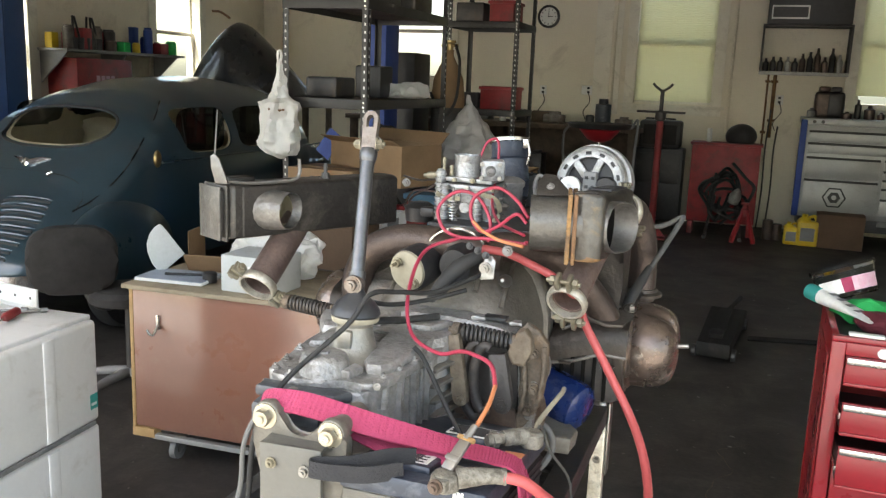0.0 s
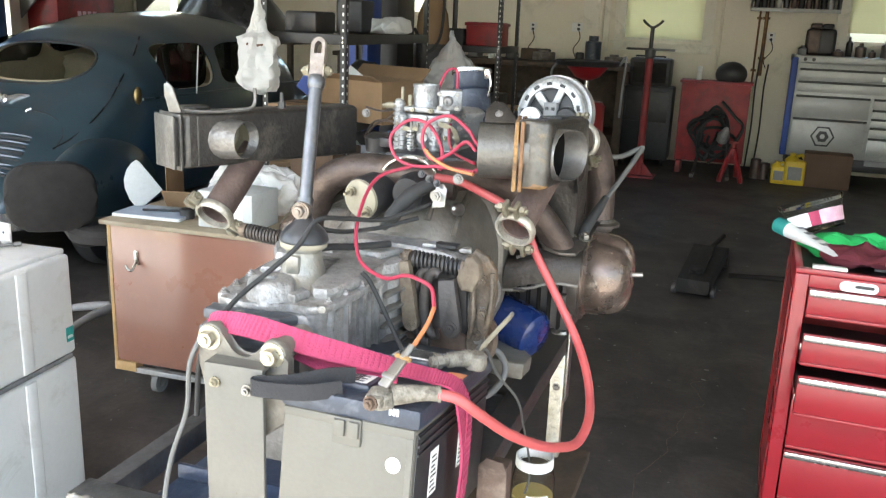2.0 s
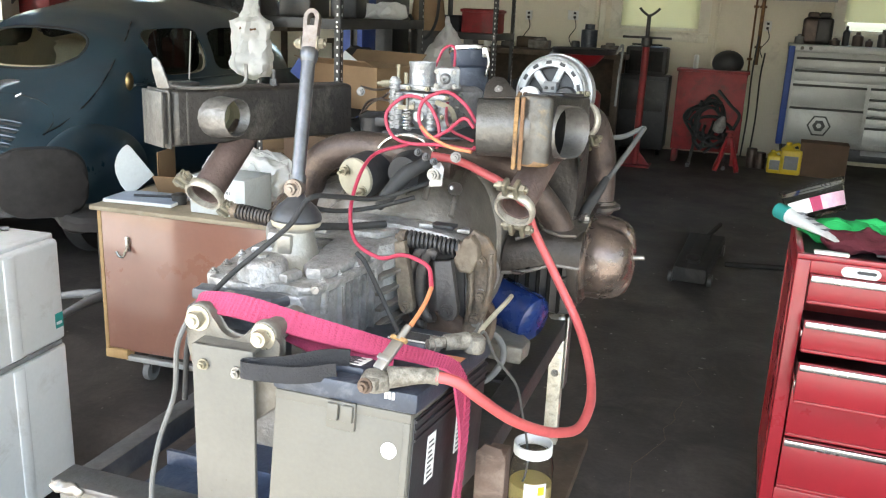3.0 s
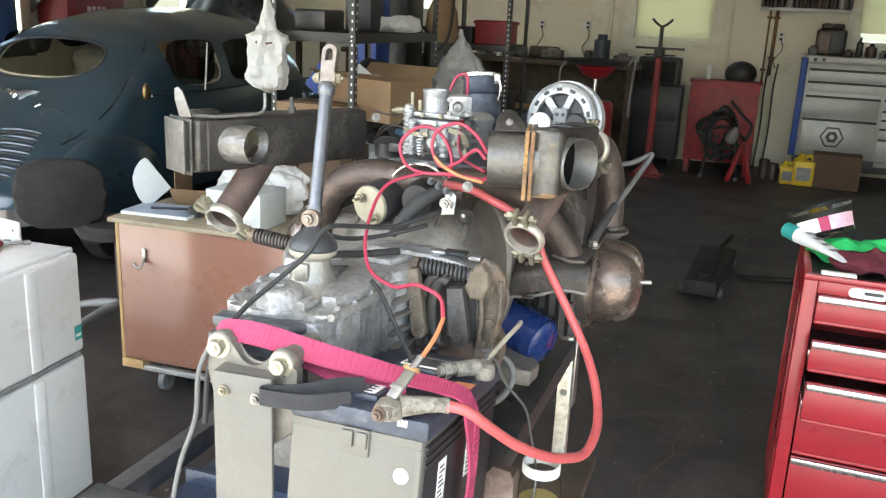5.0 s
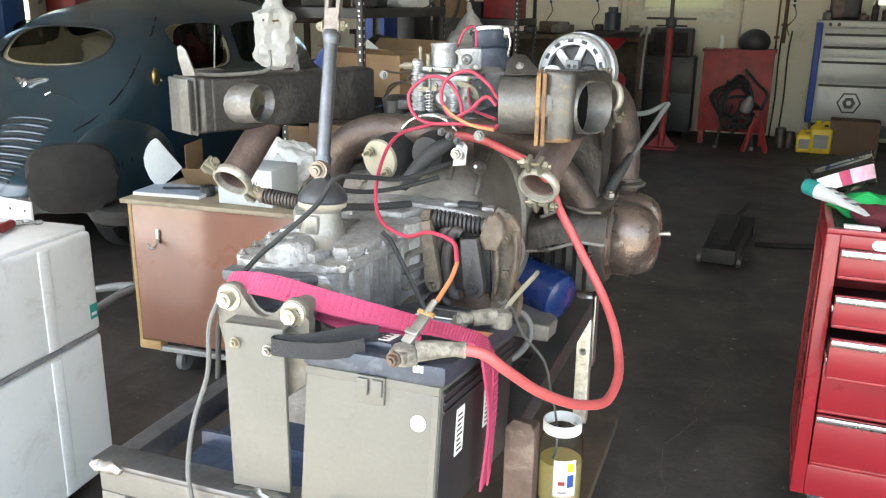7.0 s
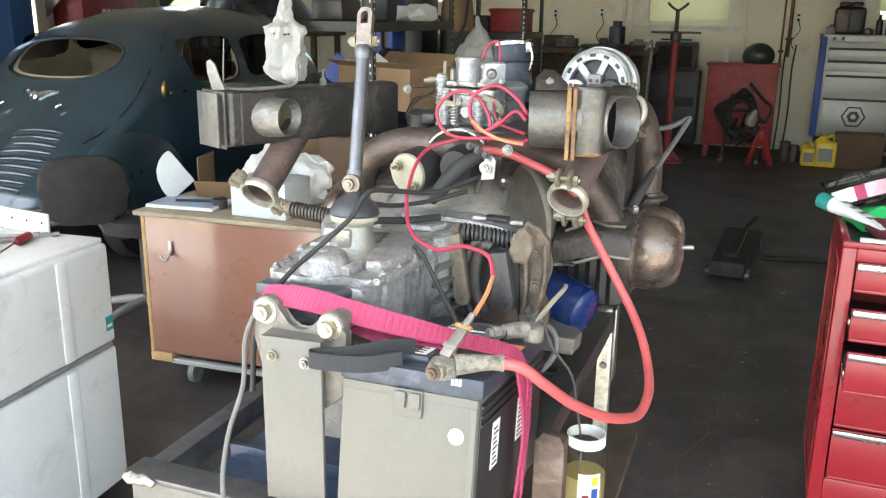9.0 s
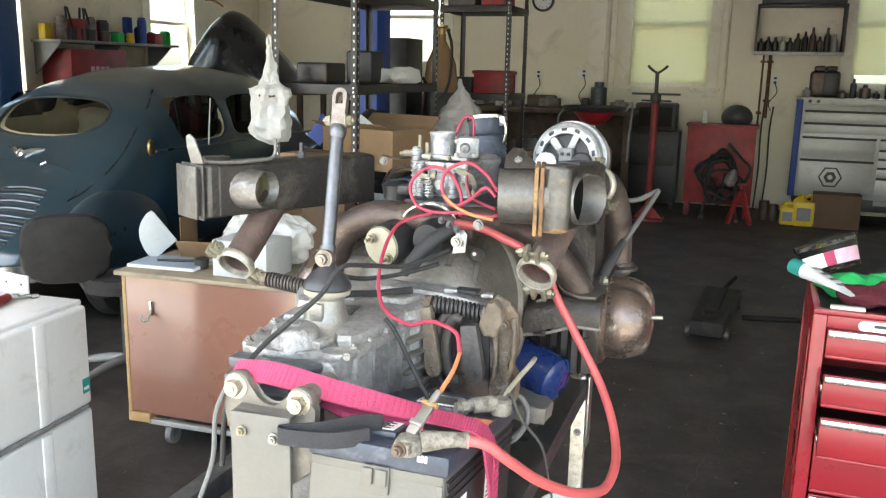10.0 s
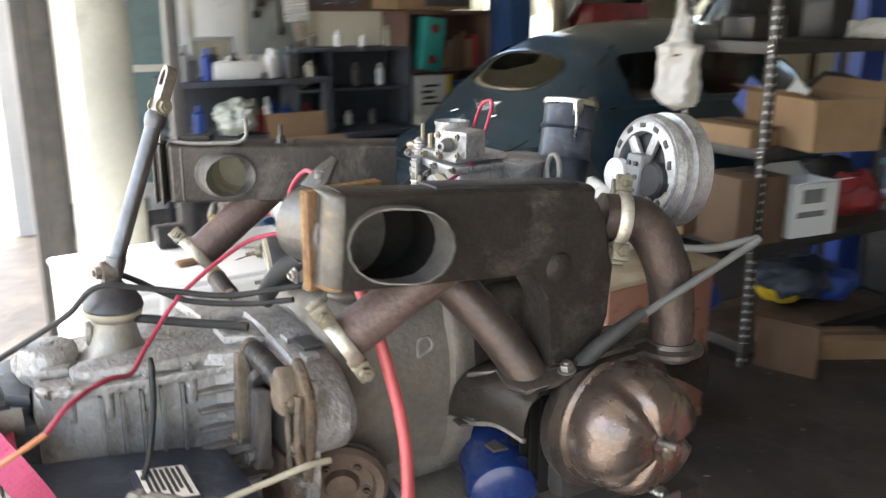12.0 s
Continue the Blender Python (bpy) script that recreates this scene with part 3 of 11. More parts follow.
bm = bm_new()
bmesh.ops.create_grid(bm, x_segments=1, y_segments=1, size=300, matrix=Matrix.Translation((0, 0, -0.02)))
structure("ground", bm, M["ground"])
bm = bm_new()
box(bm, (X_WEST - 0.2, 0.2, -0.2), (X_EAST + 0.2, Y_NORTH + 0.2, 0.0))
floor = structure("floor", bm, M["floor"])
bm = bm_new()
wall_with_holes(bm, 1, Y_NORTH, Y_NORTH + 0.2, X_WEST - 0.2, X_EAST + 0.2, 0.0, HIGH, NORTH_WINDOWS)
structure("wall_north", bm, M["wall"])
bm = bm_new()
wall_with_holes(bm, 0, X_WEST, X_WEST - 0.2, Y_SOUTH, Y_NORTH, 0.0, HIGH, WEST_WINDOWS)
structure("wall_west", bm, M["wall"])
bm = bm_new()
box(bm, (X_EAST, Y_SOUTH, 0), (X_EAST + 0.2, Y_NORTH, HIGH))
structure("wall_east", bm, M["wall"])
bm = bm_new()
wall_with_holes(bm, 1, Y_SOUTH - 0.15, Y_SOUTH, X_WEST - 0.2, X_EAST + 0.2, 0.0, HIGH, [(-2.60, 3.0, -1, 2.75), (-6.6, -2.90, -1, 2.75)])
structure("wall_south", bm, M["exterior"])
bm = bm_new()
box(bm, (X_WEST - 0.2, Y_SOUTH, HIGH), (X_EAST + 0.2, Y_NORTH + 0.2, HIGH + 0.15))
structure("ceiling", bm, M["ceiling"])

# unseen slabs added above both bays to block sun and shape the light
bm = bm_new()
box(bm, (-3.0, -0.65, 3.05), (X_EAST + 0.6, Y_SOUTH - 0.152, 3.2))
box(bm, (X_WEST - 0.6, 0.72, 3.05), (-3.0, Y_SOUTH - 0.152, 3.2))
structure("added_sunshade", bm, M["exterior"])

# ---- the engine with its gearbox, on the stand ----
def racetrack(cx, cy, a, b, n=8):
    """An outline with round ends: half length a (along x), half height b."""
    pts = []
    for k in range(n + 1):
        t = -math.pi / 2 + math.pi * k / n
        pts.append((cx + (a - b) + b * math.cos(t), cy + b * math.sin(t)))
    for k in range(n + 1):
        t = math.pi / 2 + math.pi * k / n
        pts.append((cx - (a - b) + b * math.cos(t), cy + b * math.sin(t)))
    return pts


def heater_duct(parent, front, turn, length, wide, high, hole_at, hole_half, hole_high, label, slope=0.3, tilt=0.0, inside="black", lip_mat="duct_light", lip_base=0.004, root=0.0):
    """A sheet steel heat duct: a long box whose inner face has a round-ended mouth with a collar. Its long way is y, its mouth looks to +x."""
    m = Matrix.Translation(front) @ Matrix.Rotation(radians(turn), 4, "Z") @ Matrix.Rotation(radians(tilt), 4, "X")
    bm = bm_new()

    def out(y):
        return lip_base + slope * (y - hole_at + hole_half)

    x0, x1, z0, z1 = -wide / 2, wide / 2, -high / 2, high / 2
    loop = racetrack(hole_at, 0, hole_half, hole_high)
    n = len(loop)
    # inner face as a plate with the mouth cut out
    rim = [bm.verts.new((x1 - (0.002 if root else 0.0), hole_at - root + (y - hole_at) * (1.16 if root else 1.0), z * (1.1 if root else 1.0))) for y, z in loop]
    back = [bm.verts.new((x0 + 0.004, y, z)) for y, z in loop]
    lip = [bm.verts.new((x1 + out(y), y, z)) for y, z in loop]
    lip2 = [bm.verts.new((x1 + out(y), hole_at + (y - hole_at) * 0.965, z * 0.955)) for y, z in loop]
    rim2 = [bm.verts.new((x1, hole_at + (y - hole_at) * 0.965, z * 0.955)) for y, z in loop]
    for k in range(n):
        j = (k + 1) % n
        bm.faces.new((rim[k], rim[j], lip[j], lip[k])).material_index = 1
        bm.faces.new((lip[k], lip[j], lip2[j], lip2[k])).material_index = 1
        bm.faces.new((lip2[k], lip2[j], rim2[j], rim2[k])).material_index = 1
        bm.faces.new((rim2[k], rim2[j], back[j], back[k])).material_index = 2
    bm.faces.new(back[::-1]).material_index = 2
    bmesh.ops.transform(bm, matrix=m, verts=bm.verts)
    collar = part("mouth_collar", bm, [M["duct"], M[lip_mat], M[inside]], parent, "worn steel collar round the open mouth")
    # the shell: top, bottom, outer side, ends, and the inner side around the mouth
    bm = bm_new()
    cell = [(0.016, hole_at - hole_half, z0, z1), (hole_at + hole_half, length, z0, z1), (hole_at - hole_half, hole_at + hole_half, hole_high, z1), (hole_at - hole_half, hole_at + hole_half, z0, -hole_high)]
    bend = [radians(18 * k) for k in range(1, 6)]
    prof = [(x1, z0), (x1, z1)] + [(x1 - 0.022 + 0.022 * math.cos(a), z1 + 0.008 * math.sin(a)) for a in bend]
    prof += [(x0 + 0.022 - 0.022 * math.sin(a), z1 + 0.008 * math.cos(a)) for a in bend] + [(x0, z0)]
    prof += [(x0 + 0.022 - 0.022 * math.cos(a), z0 - 0.007 * math.sin(a)) for a in bend] + [(x1 - 0.022 + 0.022 * math.sin(a), z0 - 0.007 * math.cos(a)) for a in bend[:-1]]
    np_ = len(prof)
    front_y = 0.016
    rows = [[bm.verts.new((x0 + (x - x0) * s, y, z * q)) for x, z in prof] for y, s, q in ((0.0, 0.62, 0.93), (0.0012, 0.74, 0.955), (0.004, 0.86, 0.975), (0.0075, 0.93, 0.99), (0.0115, 0.975, 0.995), (front_y, 1.0, 1.0), (length, 1.0, 1.0))]
    for a, b in zip(rows, rows[1:]):
        for k in range(0 if a is not rows[5] else 1, np_):
            j = (k + 1) % np_
            bm.faces.new((a[k], a[j], b[j], b[k])).material_index = 0 if a is rows[5] else (2 if a[k].co.z + a[j].co.z < -0.035 else 1)
    bm.faces.new(rows[0][::-1]).material_index = 1
    bm.faces.new(rows[-1])
    for a, b, c, d in cell:
        bm.faces.new([bm.verts.new((x1, y, z)) for y, z in ((a, c), (b, c), (b, d), (a, d))])
    # corners of the mouth
    for sy, sz in ((1, -1), (1, 1), (-1, 1), (-1, -1)):
        arc = [(y, z) for y, z in loop if (y - hole_at) * sy > hole_half - hole_high - 1e-6 and z * sz > -1e-6]
        if sy * sz < 0:
            arc = sorted(arc, key=lambda p: p[0])
        else:
            arc = sorted(arc, key=lambda p: -p[0])
        corner = (hole_at + sy * hole_half, sz * hole_high)
        vs = [bm.verts.new((x1, *corner))] + [bm.verts.new((x1, *p)) for p in arc]
        try:
            bm.faces.new(vs)
        except ValueError:
            pass
    bmesh.ops.remove_doubles(bm, verts=bm.verts, dist=0.0004)
    bmesh.ops.transform(bm, matrix=m, verts=bm.verts)
    bmesh.ops.recalc_face_normals(bm, faces=bm.faces)
    shell = part("heat_duct", bm, [M["duct"], M["duct_worn" if root else "rust_collar"], M["duct_worn" if root else "rust_orange"]], parent, label, smooth=False)
    for face in shell.data.polygons:
        face.use_smooth = face.material_index > 0
    collar.parent = shell
    for y in (0.012, length * 0.55):
        bm = bm_new()
        box(bm, (x0 + 0.010, y, z1 + 0.004), (x1 - 0.010, y + 0.004, z1 + 0.009), None, 0.0015)
        bmesh.ops.transform(bm, matrix=m, verts=bm.verts)
        part("seam", bm, M["duct"], shell)
    return shell, m


def pipe_clamp(parent, centre, axis, r, label="pale plated exhaust clamp with bolts", ears=None):
    """A ring clamp in two halves with ears, along the direction given, and bolts."""
    c, d = Vector(centre), Vector(axis).normalized()
    u, v, _ = frame_of(d)
    if ears:
        v = Vector(ears)
        v = (v - d * v.dot(d)).normalized()
        u = v.cross(d)
    bm = bm_new()
    lathe(bm, c - d * 0.009, d, [(0, r), (0, r + 0.004), (0.004, r + 0.0065), (0.013, r + 0.0065), (0.017, r + 0.004), (0.017, r)], 28, closed=True)
    ring = part("pipe_clamp", bm, M["clamp"], parent, label)
    for s in (1, -1):
        bm = bm_new()
        e = c + v * s * (r + 0.016)
        for k in (-1, 1):
            box(bm, (-0.011, -0.012, -0.004), (0.011, 0.012, 0.004), Matrix.Translation(e + u * 0.010 * k) @ Matrix((u, v, d)).transposed().to_4x4() @ Matrix.Rotation(radians(90), 4, "Y"), 0.002)
        rod(bm, e - u * 0.028, e + u * 0.030, 0.0042, seg=10)
        rod(bm, e + u * 0.016, e + u * 0.024, 0.0085, seg=6)
        rod(bm, e - u * 0.024, e - u * 0.016, 0.0085, seg=6)
        part("clamp_bolt", bm, M["zinc"], ring)
    return ring


engine = thing("engine", "air-cooled flat engine with gearbox strapped on a steel stand", "engine", (-0.53, 1.45, 0.96))
ENGINE_INV = Matrix.Translation((0.53, -1.45, -0.96))


def epart(name, bm, mat, label="", parent=None, smooth=True):
    """A part of the engine, built in the room's own metres."""
    bmesh.ops.transform(bm, matrix=ENGINE_INV, verts=bm.verts)
    return part(name, bm, mat, parent or engine, label, smooth)


# gearbox case: a cast box with ribbed sides, a flanged lid and bosses
def case_x(y):
    return -0.464 + (y - 1.10) * 0.085


bm = bm_new()
prism(bm, [(-0.636, 1.075), (-0.620, 1.052), (-0.500, 1.056), (-0.474, 1.074), (case_x(1.10), 1.10), (case_x(1.21), 1.21), (case_x(1.34), 1.34), (-0.660, 1.34), (-0.650, 1.21)], 1.085, 1.238, bevel=0.007)
prism(bm, [(-0.60, 1.06), (-0.50, 1.064), (-0.474, 1.12), (-0.455, 1.34), (-0.64, 1.34), (-0.62, 1.2)], 0.985, 1.09, bevel=0.006)
bmesh.ops.triangulate(bm, faces=[f for f in bm.faces if len(f.verts) > 4])
jitter(bm, 0.0012, 30)
case = epart("gearbox_case", bm, M["alloy"], "grey cast aluminium gearbox case with ribbed sides")
for y in (1.128, 1.152, 1.176, 1.200, 1.226):
    bm = bm_new()
    prism(bm, [(case_x(y) - 0.006, y - 0.003), (case_x(y) + 0.0075, y - 0.0016), (case_x(y) + 0.0075, y + 0.0016), (case_x(y) - 0.006, y + 0.003)], 1.098, 1.236, bevel=0.001)
    epart("rib", bm, M["alloy"], parent=case)
for y in (1.055, 1.085, 1.12, 1.16, 1.20):
    bm = bm_new()
    prism(bm, [(-0.648, y - 0.003), (-0.640, y - 0.003), (-0.640, y + 0.003), (-0.648, y + 0.003)], 1.11, 1.236, bevel=0.001)
    epart("rib", bm, M["alloy"], parent=case)
for k in range(6):
    bm = bm_new()
    z = 1.078 + k * 0.027
    prism(bm, [(case_x(1.245) - 0.02, 1.243), (case_x(1.245) + 0.010, 1.246), (case_x(1.33) + 0.034, 1.335), (case_x(1.33) - 0.02, 1.34)], z, z + 0.006, Matrix.Translation((0, 1.245, z)) @ Matrix.Rotation(radians(7), 4, "X") @ Matrix.Translation((0, -1.245, -z)), bevel=0.0015)
    epart("fin", bm, M["alloy_dirty"], parent=case)
# sloping ledge along the foot of the ribs, and the rounded corner under the lid
bm = bm_new()
box(bm, (-0.020, 0.0, -0.006), (0.014, 0.245, 0.006), Matrix.Translation((case_x(1.09), 1.09, 1.082)) @ Matrix.Rotation(radians(-4.8), 4, "Z") @ Matrix.Rotation(radians(9), 4, "X"), 0.003)
epart("side_ledge", bm, M["alloy_dirty"], parent=case)
bm = bm_new()
lathe(bm, (-0.497, 1.092, 1.12), (0, 0, 1), [(0, 0.018), (0.03, 0.024), (0.10, 0.029), (0.118, 0.031)], 24)
epart("corner_bulge", bm, M["alloy"], parent=case)
bm = bm_new()
prism(bm, [(-0.646, 1.080), (-0.630, 1.048), (-0.585, 1.040), (-0.540, 1.048), (-0.520, 1.064), (-0.490, 1.058), (-0.466, 1.072), (case_x(1.10) + 0.007, 1.10), (case_x(1.21) + 0.007, 1.21), (case_x(1.335) + 0.007, 1.335), (-0.668, 1.335), (-0.660, 1.21)], 1.2385, 1.2505, bevel=0.0035)
prism(bm, [(-0.512, 1.115), (-0.500, 1.100), (-0.478, 1.102), (-0.466, 1.122), (-0.458, 1.21), (-0.452, 1.325), (-0.545, 1.325), (-0.528, 1.22)], 1.2485, 1.268, bevel=0.007)
prism(bm, [(-0.640, 1.18), (-0.585, 1.20), (-0.54, 1.24), (-0.54, 1.325), (-0.645, 1.325)], 1.2485, 1.262, bevel=0.006)
lathe(bm, (-0.562, 1.084, 1.246), (0, 0, 1), [(0, 0.041), (0.004, 0.0385), (0.024, 0.0365), (0.030, 0.034), (0.034, 0.028)], 28)
lathe(bm, (-0.562, 1.084, 1.279), (0, 0, 1), [(0, 0.009), (0.005, 0.009)], 6)
prism(bm, [(-0.528, 1.07), (-0.512, 1.066), (-0.506, 1.10), (-0.524, 1.11)], 1.2485, 1.264, bevel=0.005)
bmesh.ops.triangulate(bm, faces=[f for f in bm.faces if len(f.verts) > 4])
jitter(bm, 0.0008, 45)
lid = epart("gearbox_lid", bm, M["alloy_lid"], "grey aluminium gearbox lid with bosses")
for x, y in ((-0.634, 1.066), (-0.640, 1.110), (-0.648, 1.165), (-0.470, 1.094), (-0.463, 1.136), (-0.458, 1.186), (-0.454, 1.238), (-0.449, 1.292), (-0.600, 1.050), (-0.519, 1.082)):
    bm = bm_new()
    lathe(bm, (x, y, 1.205 if x > -0.48 else 1.225), (0, 0, 1), [(0, 0.0085), (0.040 if x > -0.48 else 0.024, 0.0095), (0.0455 if x > -0.48 else 0.026, 0.0085), (0.047 if x > -0.48 else 0.0275, 0.006)], 14)
    hexbolt(bm, (x, y, 1.2505), (0, 0, 1), 0.0055, 0.003, False)
    epart("bolt", bm, M["alloy_lid"], parent=lid)
bm = bm_new()
hexbolt(bm, (-0.474, 1.076, 1.246), (0.5, -0.8, 0.1), 0.0065, 0.008, False)
epart("bolt", bm, M["steel"], parent=lid)
bm = bm_new()
prism(bm, [(-0.640, 1.02), (-0.515, 1.025), (-0.50, 1.052), (-0.53, 1.058), (-0.642, 1.05)], 1.222, 1.240, bevel=0.005)
prism(bm, [(-0.628, 0.99), (-0.525, 0.995), (-0.52, 1.03), (-0.635, 1.03)], 1.198, 1.226, bevel=0.006)
prism(bm, [(-0.60, 1.0), (-0.50, 1.0), (-0.50, 1.06), (-0.60, 1.06)], 1.11, 1.20, bevel=0.006)
epart("front_cover", bm, M["slate"], "dark blue-grey front cover", parent=case)

# selector tower, boot and lever
bm = bm_new()
lathe(bm, (-0.5525, 1.165, 1.2485), (0, 0.05, 1), [(0, 0.052), (0.006, 0.048), (0.014, 0.040), (0.026, 0.034), (0.045, 0.029), (0.054, 0.028), (0.058, 0.031), (0.063, 0.031)], 32)
box(bm, (-0.566, 1.130, 1.272), (-0.542, 1.142, 1.302), None, 0.004)
prism(bm, [(-0.605, 1.15), (-0.555, 1.125), (-0.510, 1.135), (-0.490, 1.19), (-0.505, 1.235), (-0.585, 1.235)], 1.2485, 1.258, bevel=0.004)
tower = epart("selector_tower", bm, M["alloy_tower"], "bright beige-grey cast selector tower")
bm = bm_new()
lathe(bm, (-0.5525, 1.168, 1.309), (0, 0.05, 1), [(0, 0.028), (0.001, 0.0365), (0.006, 0.038), (0.010, 0.0365)], 32)
epart("boot_ring", bm, M["cream"], "cream ring", parent=tower)
bm = bm_new()
lathe(bm, (-0.5525, 1.169, 1.317), (0, 0.05, 1), [(0, 0.037), (0.004, 0.039), (0.012, 0.037), (0.022, 0.030), (0.030, 0.021), (0.036, 0.014), (0.042, 0.011)], 32)
epart("rubber_boot", bm, M["boot"], "domed black rubber boot with a dull shine", parent=tower)
bm = bm_new()
rod(bm, (-0.553, 1.17, 1.352), (-0.556, 1.18, 1.385), 0.012, 0.0135, 16)
rod(bm, (-0.556, 1.18, 1.382), (-0.573, 1.248, 1.556), 0.0108, 0.0108, 18)
lathe(bm, (-0.5725, 1.246, 1.550), Vector((-0.017, 0.068, 0.174)), [(0, 0.0115), (0.006, 0.0140), (0.016, 0.0145), (0.022, 0.012)], 18)
lever = epart("gear_lever", bm, M["lever_steel"], "bare steel gear lever rod")
# slotted fork at the top: two cheeks that close in a flat eye
up_l = Vector((-0.017, 0.068, 0.174)).normalized()
side_l = Vector((1, 0.15, 0.04)).normalized()
side_l = (side_l - up_l * side_l.dot(up_l)).normalized()
LF = Matrix((side_l, up_l, side_l.cross(up_l))).transposed().to_4x4()
LF.translation = Vector((-0.5755, 1.258, 1.578))
bm = bm_new()
outer = [(0.0125 * math.cos(a), 0.040 + 0.0145 * math.sin(a)) for a in (math.pi * k / 12 for k in range(13))] + [(-0.0115, 0.012), (-0.0125, -0.014), (0.0125, -0.014), (0.0115, 0.012)]
inner = [(0.0062 * math.cos(a), 0.039 + 0.0085 * math.sin(a)) for a in (math.pi * k / 12 for k in range(13))] + [(-0.0062, 0.030), (-0.0062, 0.027), (0.0062, 0.027), (0.0062, 0.030)]
rings = [[bm.verts.new(LF @ Vector((x, y, z))) for x, y in loop] for loop, z in ((outer, -0.007), (outer, 0.007), (inner, 0.007), (inner, -0.007))]
for a, b in zip(rings, rings[1:] + rings[:1]):
    for k in range(len(a)):
        j = (k + 1) % len(a)
        bm.faces.new((a[k], a[j], b[j], b[k]))
fork = epart("lever_fork", bm, M["fork_steel"], "flat steel fork end with a slotted eye", parent=lever)
for sgn in (1, -1):
    bm = bm_new()
    hexbolt(bm, LF @ Vector((0.0125 * sgn, 0.0, 0)), LF.to_3x3() @ Vector((sgn, 0, 0)), 0.0085, 0.008)
    epart("bolt", bm, M["zinc"], parent=lever)
bm = bm_new()
hexbolt(bm, (-0.5555, 1.160, 1.368), (0.1, -1, 0), 0.0095, 0.007)
lathe(bm, (-0.5555, 1.177, 1.368), (0.1, -1, 0), [(0, 0.0145), (0.018, 0.0145)], 18)
epart("bolt", bm, M["fork_steel"], parent=lever)

# bell housing with its flange
def squircle(cx, cz, a, b, y, e=2.8, n=44):
    out = []
    for k in range(n):
        t = 2 * math.pi * k / n
        c, s = math.cos(t), math.sin(t)
        out.append(Vector((cx + a * math.copysign(abs(c) ** (2 / e), c), y, cz + b * math.copysign(abs(s) ** (2 / e), s))))
    return out


def loft(bm, loops, caps=True):
    rings = [[bm.verts.new(p) for p in loop] for loop in loops]
    n = len(rings[0])
    for a, b in zip(rings, rings[1:]):
        for k in range(n):
            bm.faces.new((a[k], a[(k + 1) % n], b[(k + 1) % n], b[k]))
    if caps:
        bm.faces.new(rings[0][::-1])
        bm.faces.new(rings[-1])
    return rings


bm = bm_new()
loft(bm, [squircle(-0.495, 1.208, 0.10, 0.04, 1.340, 2.4), squircle(-0.495, 1.208, 0.202, 0.070, 1.341, 2.4), squircle(-0.495, 1.208, 0.210, 0.076, 1.345, 2.4), squircle(-0.495, 1.208, 0.211, 0.078, 1.388, 2.4), squircle(-0.495, 1.208, 0.203, 0.073, 1.400, 2.4)])
rough(bm, 2, 0.0030, 22)
flange = epart("bell_flange", bm, M["alloy_lid"], "pale scraped aluminium bell flange")
bm = bm_new()
prism(bm, [(-0.655, 1.255), (-0.540, 1.270), (-0.462, 1.250), (-0.440, 1.285), (-0.432, 1.335), (-0.300, 1.336), (-0.298, 1.352), (-0.700, 1.352), (-0.690, 1.310)], 1.10, 1.268, bevel=0.010)
prism(bm, [(-0.640, 1.270), (-0.560, 1.285), (-0.545, 1.345), (-0.660, 1.345)], 1.262, 1.284, bevel=0.008)
prism(bm, [(-0.515, 1.290), (-0.470, 1.290), (-0.445, 1.345), (-0.530, 1.345)], 1.262, 1.280, bevel=0.008)
rough(bm, 2, 0.0022, 26, 4)
epart("final_drive_case", bm, M["alloy_lid"], "pale uneven final drive casting", parent=flange)
for x0, x1, z in ((-0.420, -0.395, 1.281), (-0.352, -0.330, 1.279)):
    bm = bm_new()
    prism(bm, [(x0, 1.352), (x1, 1.352), ((x0 + x1) / 2 + 0.006, 1.372), ((x0 + x1) / 2 - 0.006, 1.372)], z, z + 0.008, bevel=0.003)
    epart("cast_lug", bm, M["alloy_lid"], parent=flange)
bm = bm_new()
loft(bm, [squircle(-0.495, 1.165, 0.168, 0.125, 1.398, 2.5), squircle(-0.495, 1.180, 0.150, 0.140, 1.415, 2.5), squircle(-0.495, 1.19, 0.146, 0.158, 1.45, 2.5), squircle(-0.495, 1.195, 0.150, 0.168, 1.50, 2.5), squircle(-0.495, 1.195, 0.156, 0.176, 1.572, 2.5)])
rough(bm, 1, 0.0018, 24)
bell = epart("bell_housing", bm, M["bell_grey"], "grey-brown cast bell housing")
bm = bm_new()
loft(bm, [squircle(-0.495, 1.195, 0.154, 0.174, 1.566, 2.5), squircle(-0.495, 1.195, 0.164, 0.183, 1.572, 2.5), squircle(-0.495, 1.195, 0.167, 0.186, 1.580, 2.5), squircle(-0.495, 1.195, 0.167, 0.186, 1.602, 2.5), squircle(-0.495, 1.195, 0.160, 0.180, 1.608, 2.5)])
rough(bm, 1, 0.0016, 30, 2)
epart("housing_rim", bm, M["bell_grey"], "rolled edge of the bell housing", parent=bell)
for x in (-0.60, -0.545, -0.475, -0.435, -0.385):
    bm = bm_new()
    pts = []
    for y, cz, a, b in ((1.415, 1.18, 0.150, 0.140), (1.45, 1.19, 0.146, 0.158), (1.50, 1.195, 0.150, 0.168), (1.568, 1.195, 0.156, 0.176)):
        u = x + (-0.495 - x) * (y - 1.415) * 0.9
        pts.append((u, y, cz + b * (1 - abs((u + 0.495) / a) ** 2.5) ** 0.4))
    tube(bm, pts, 0.0062, 8)
    epart("rib", bm, M["bell_grey"], parent=bell)
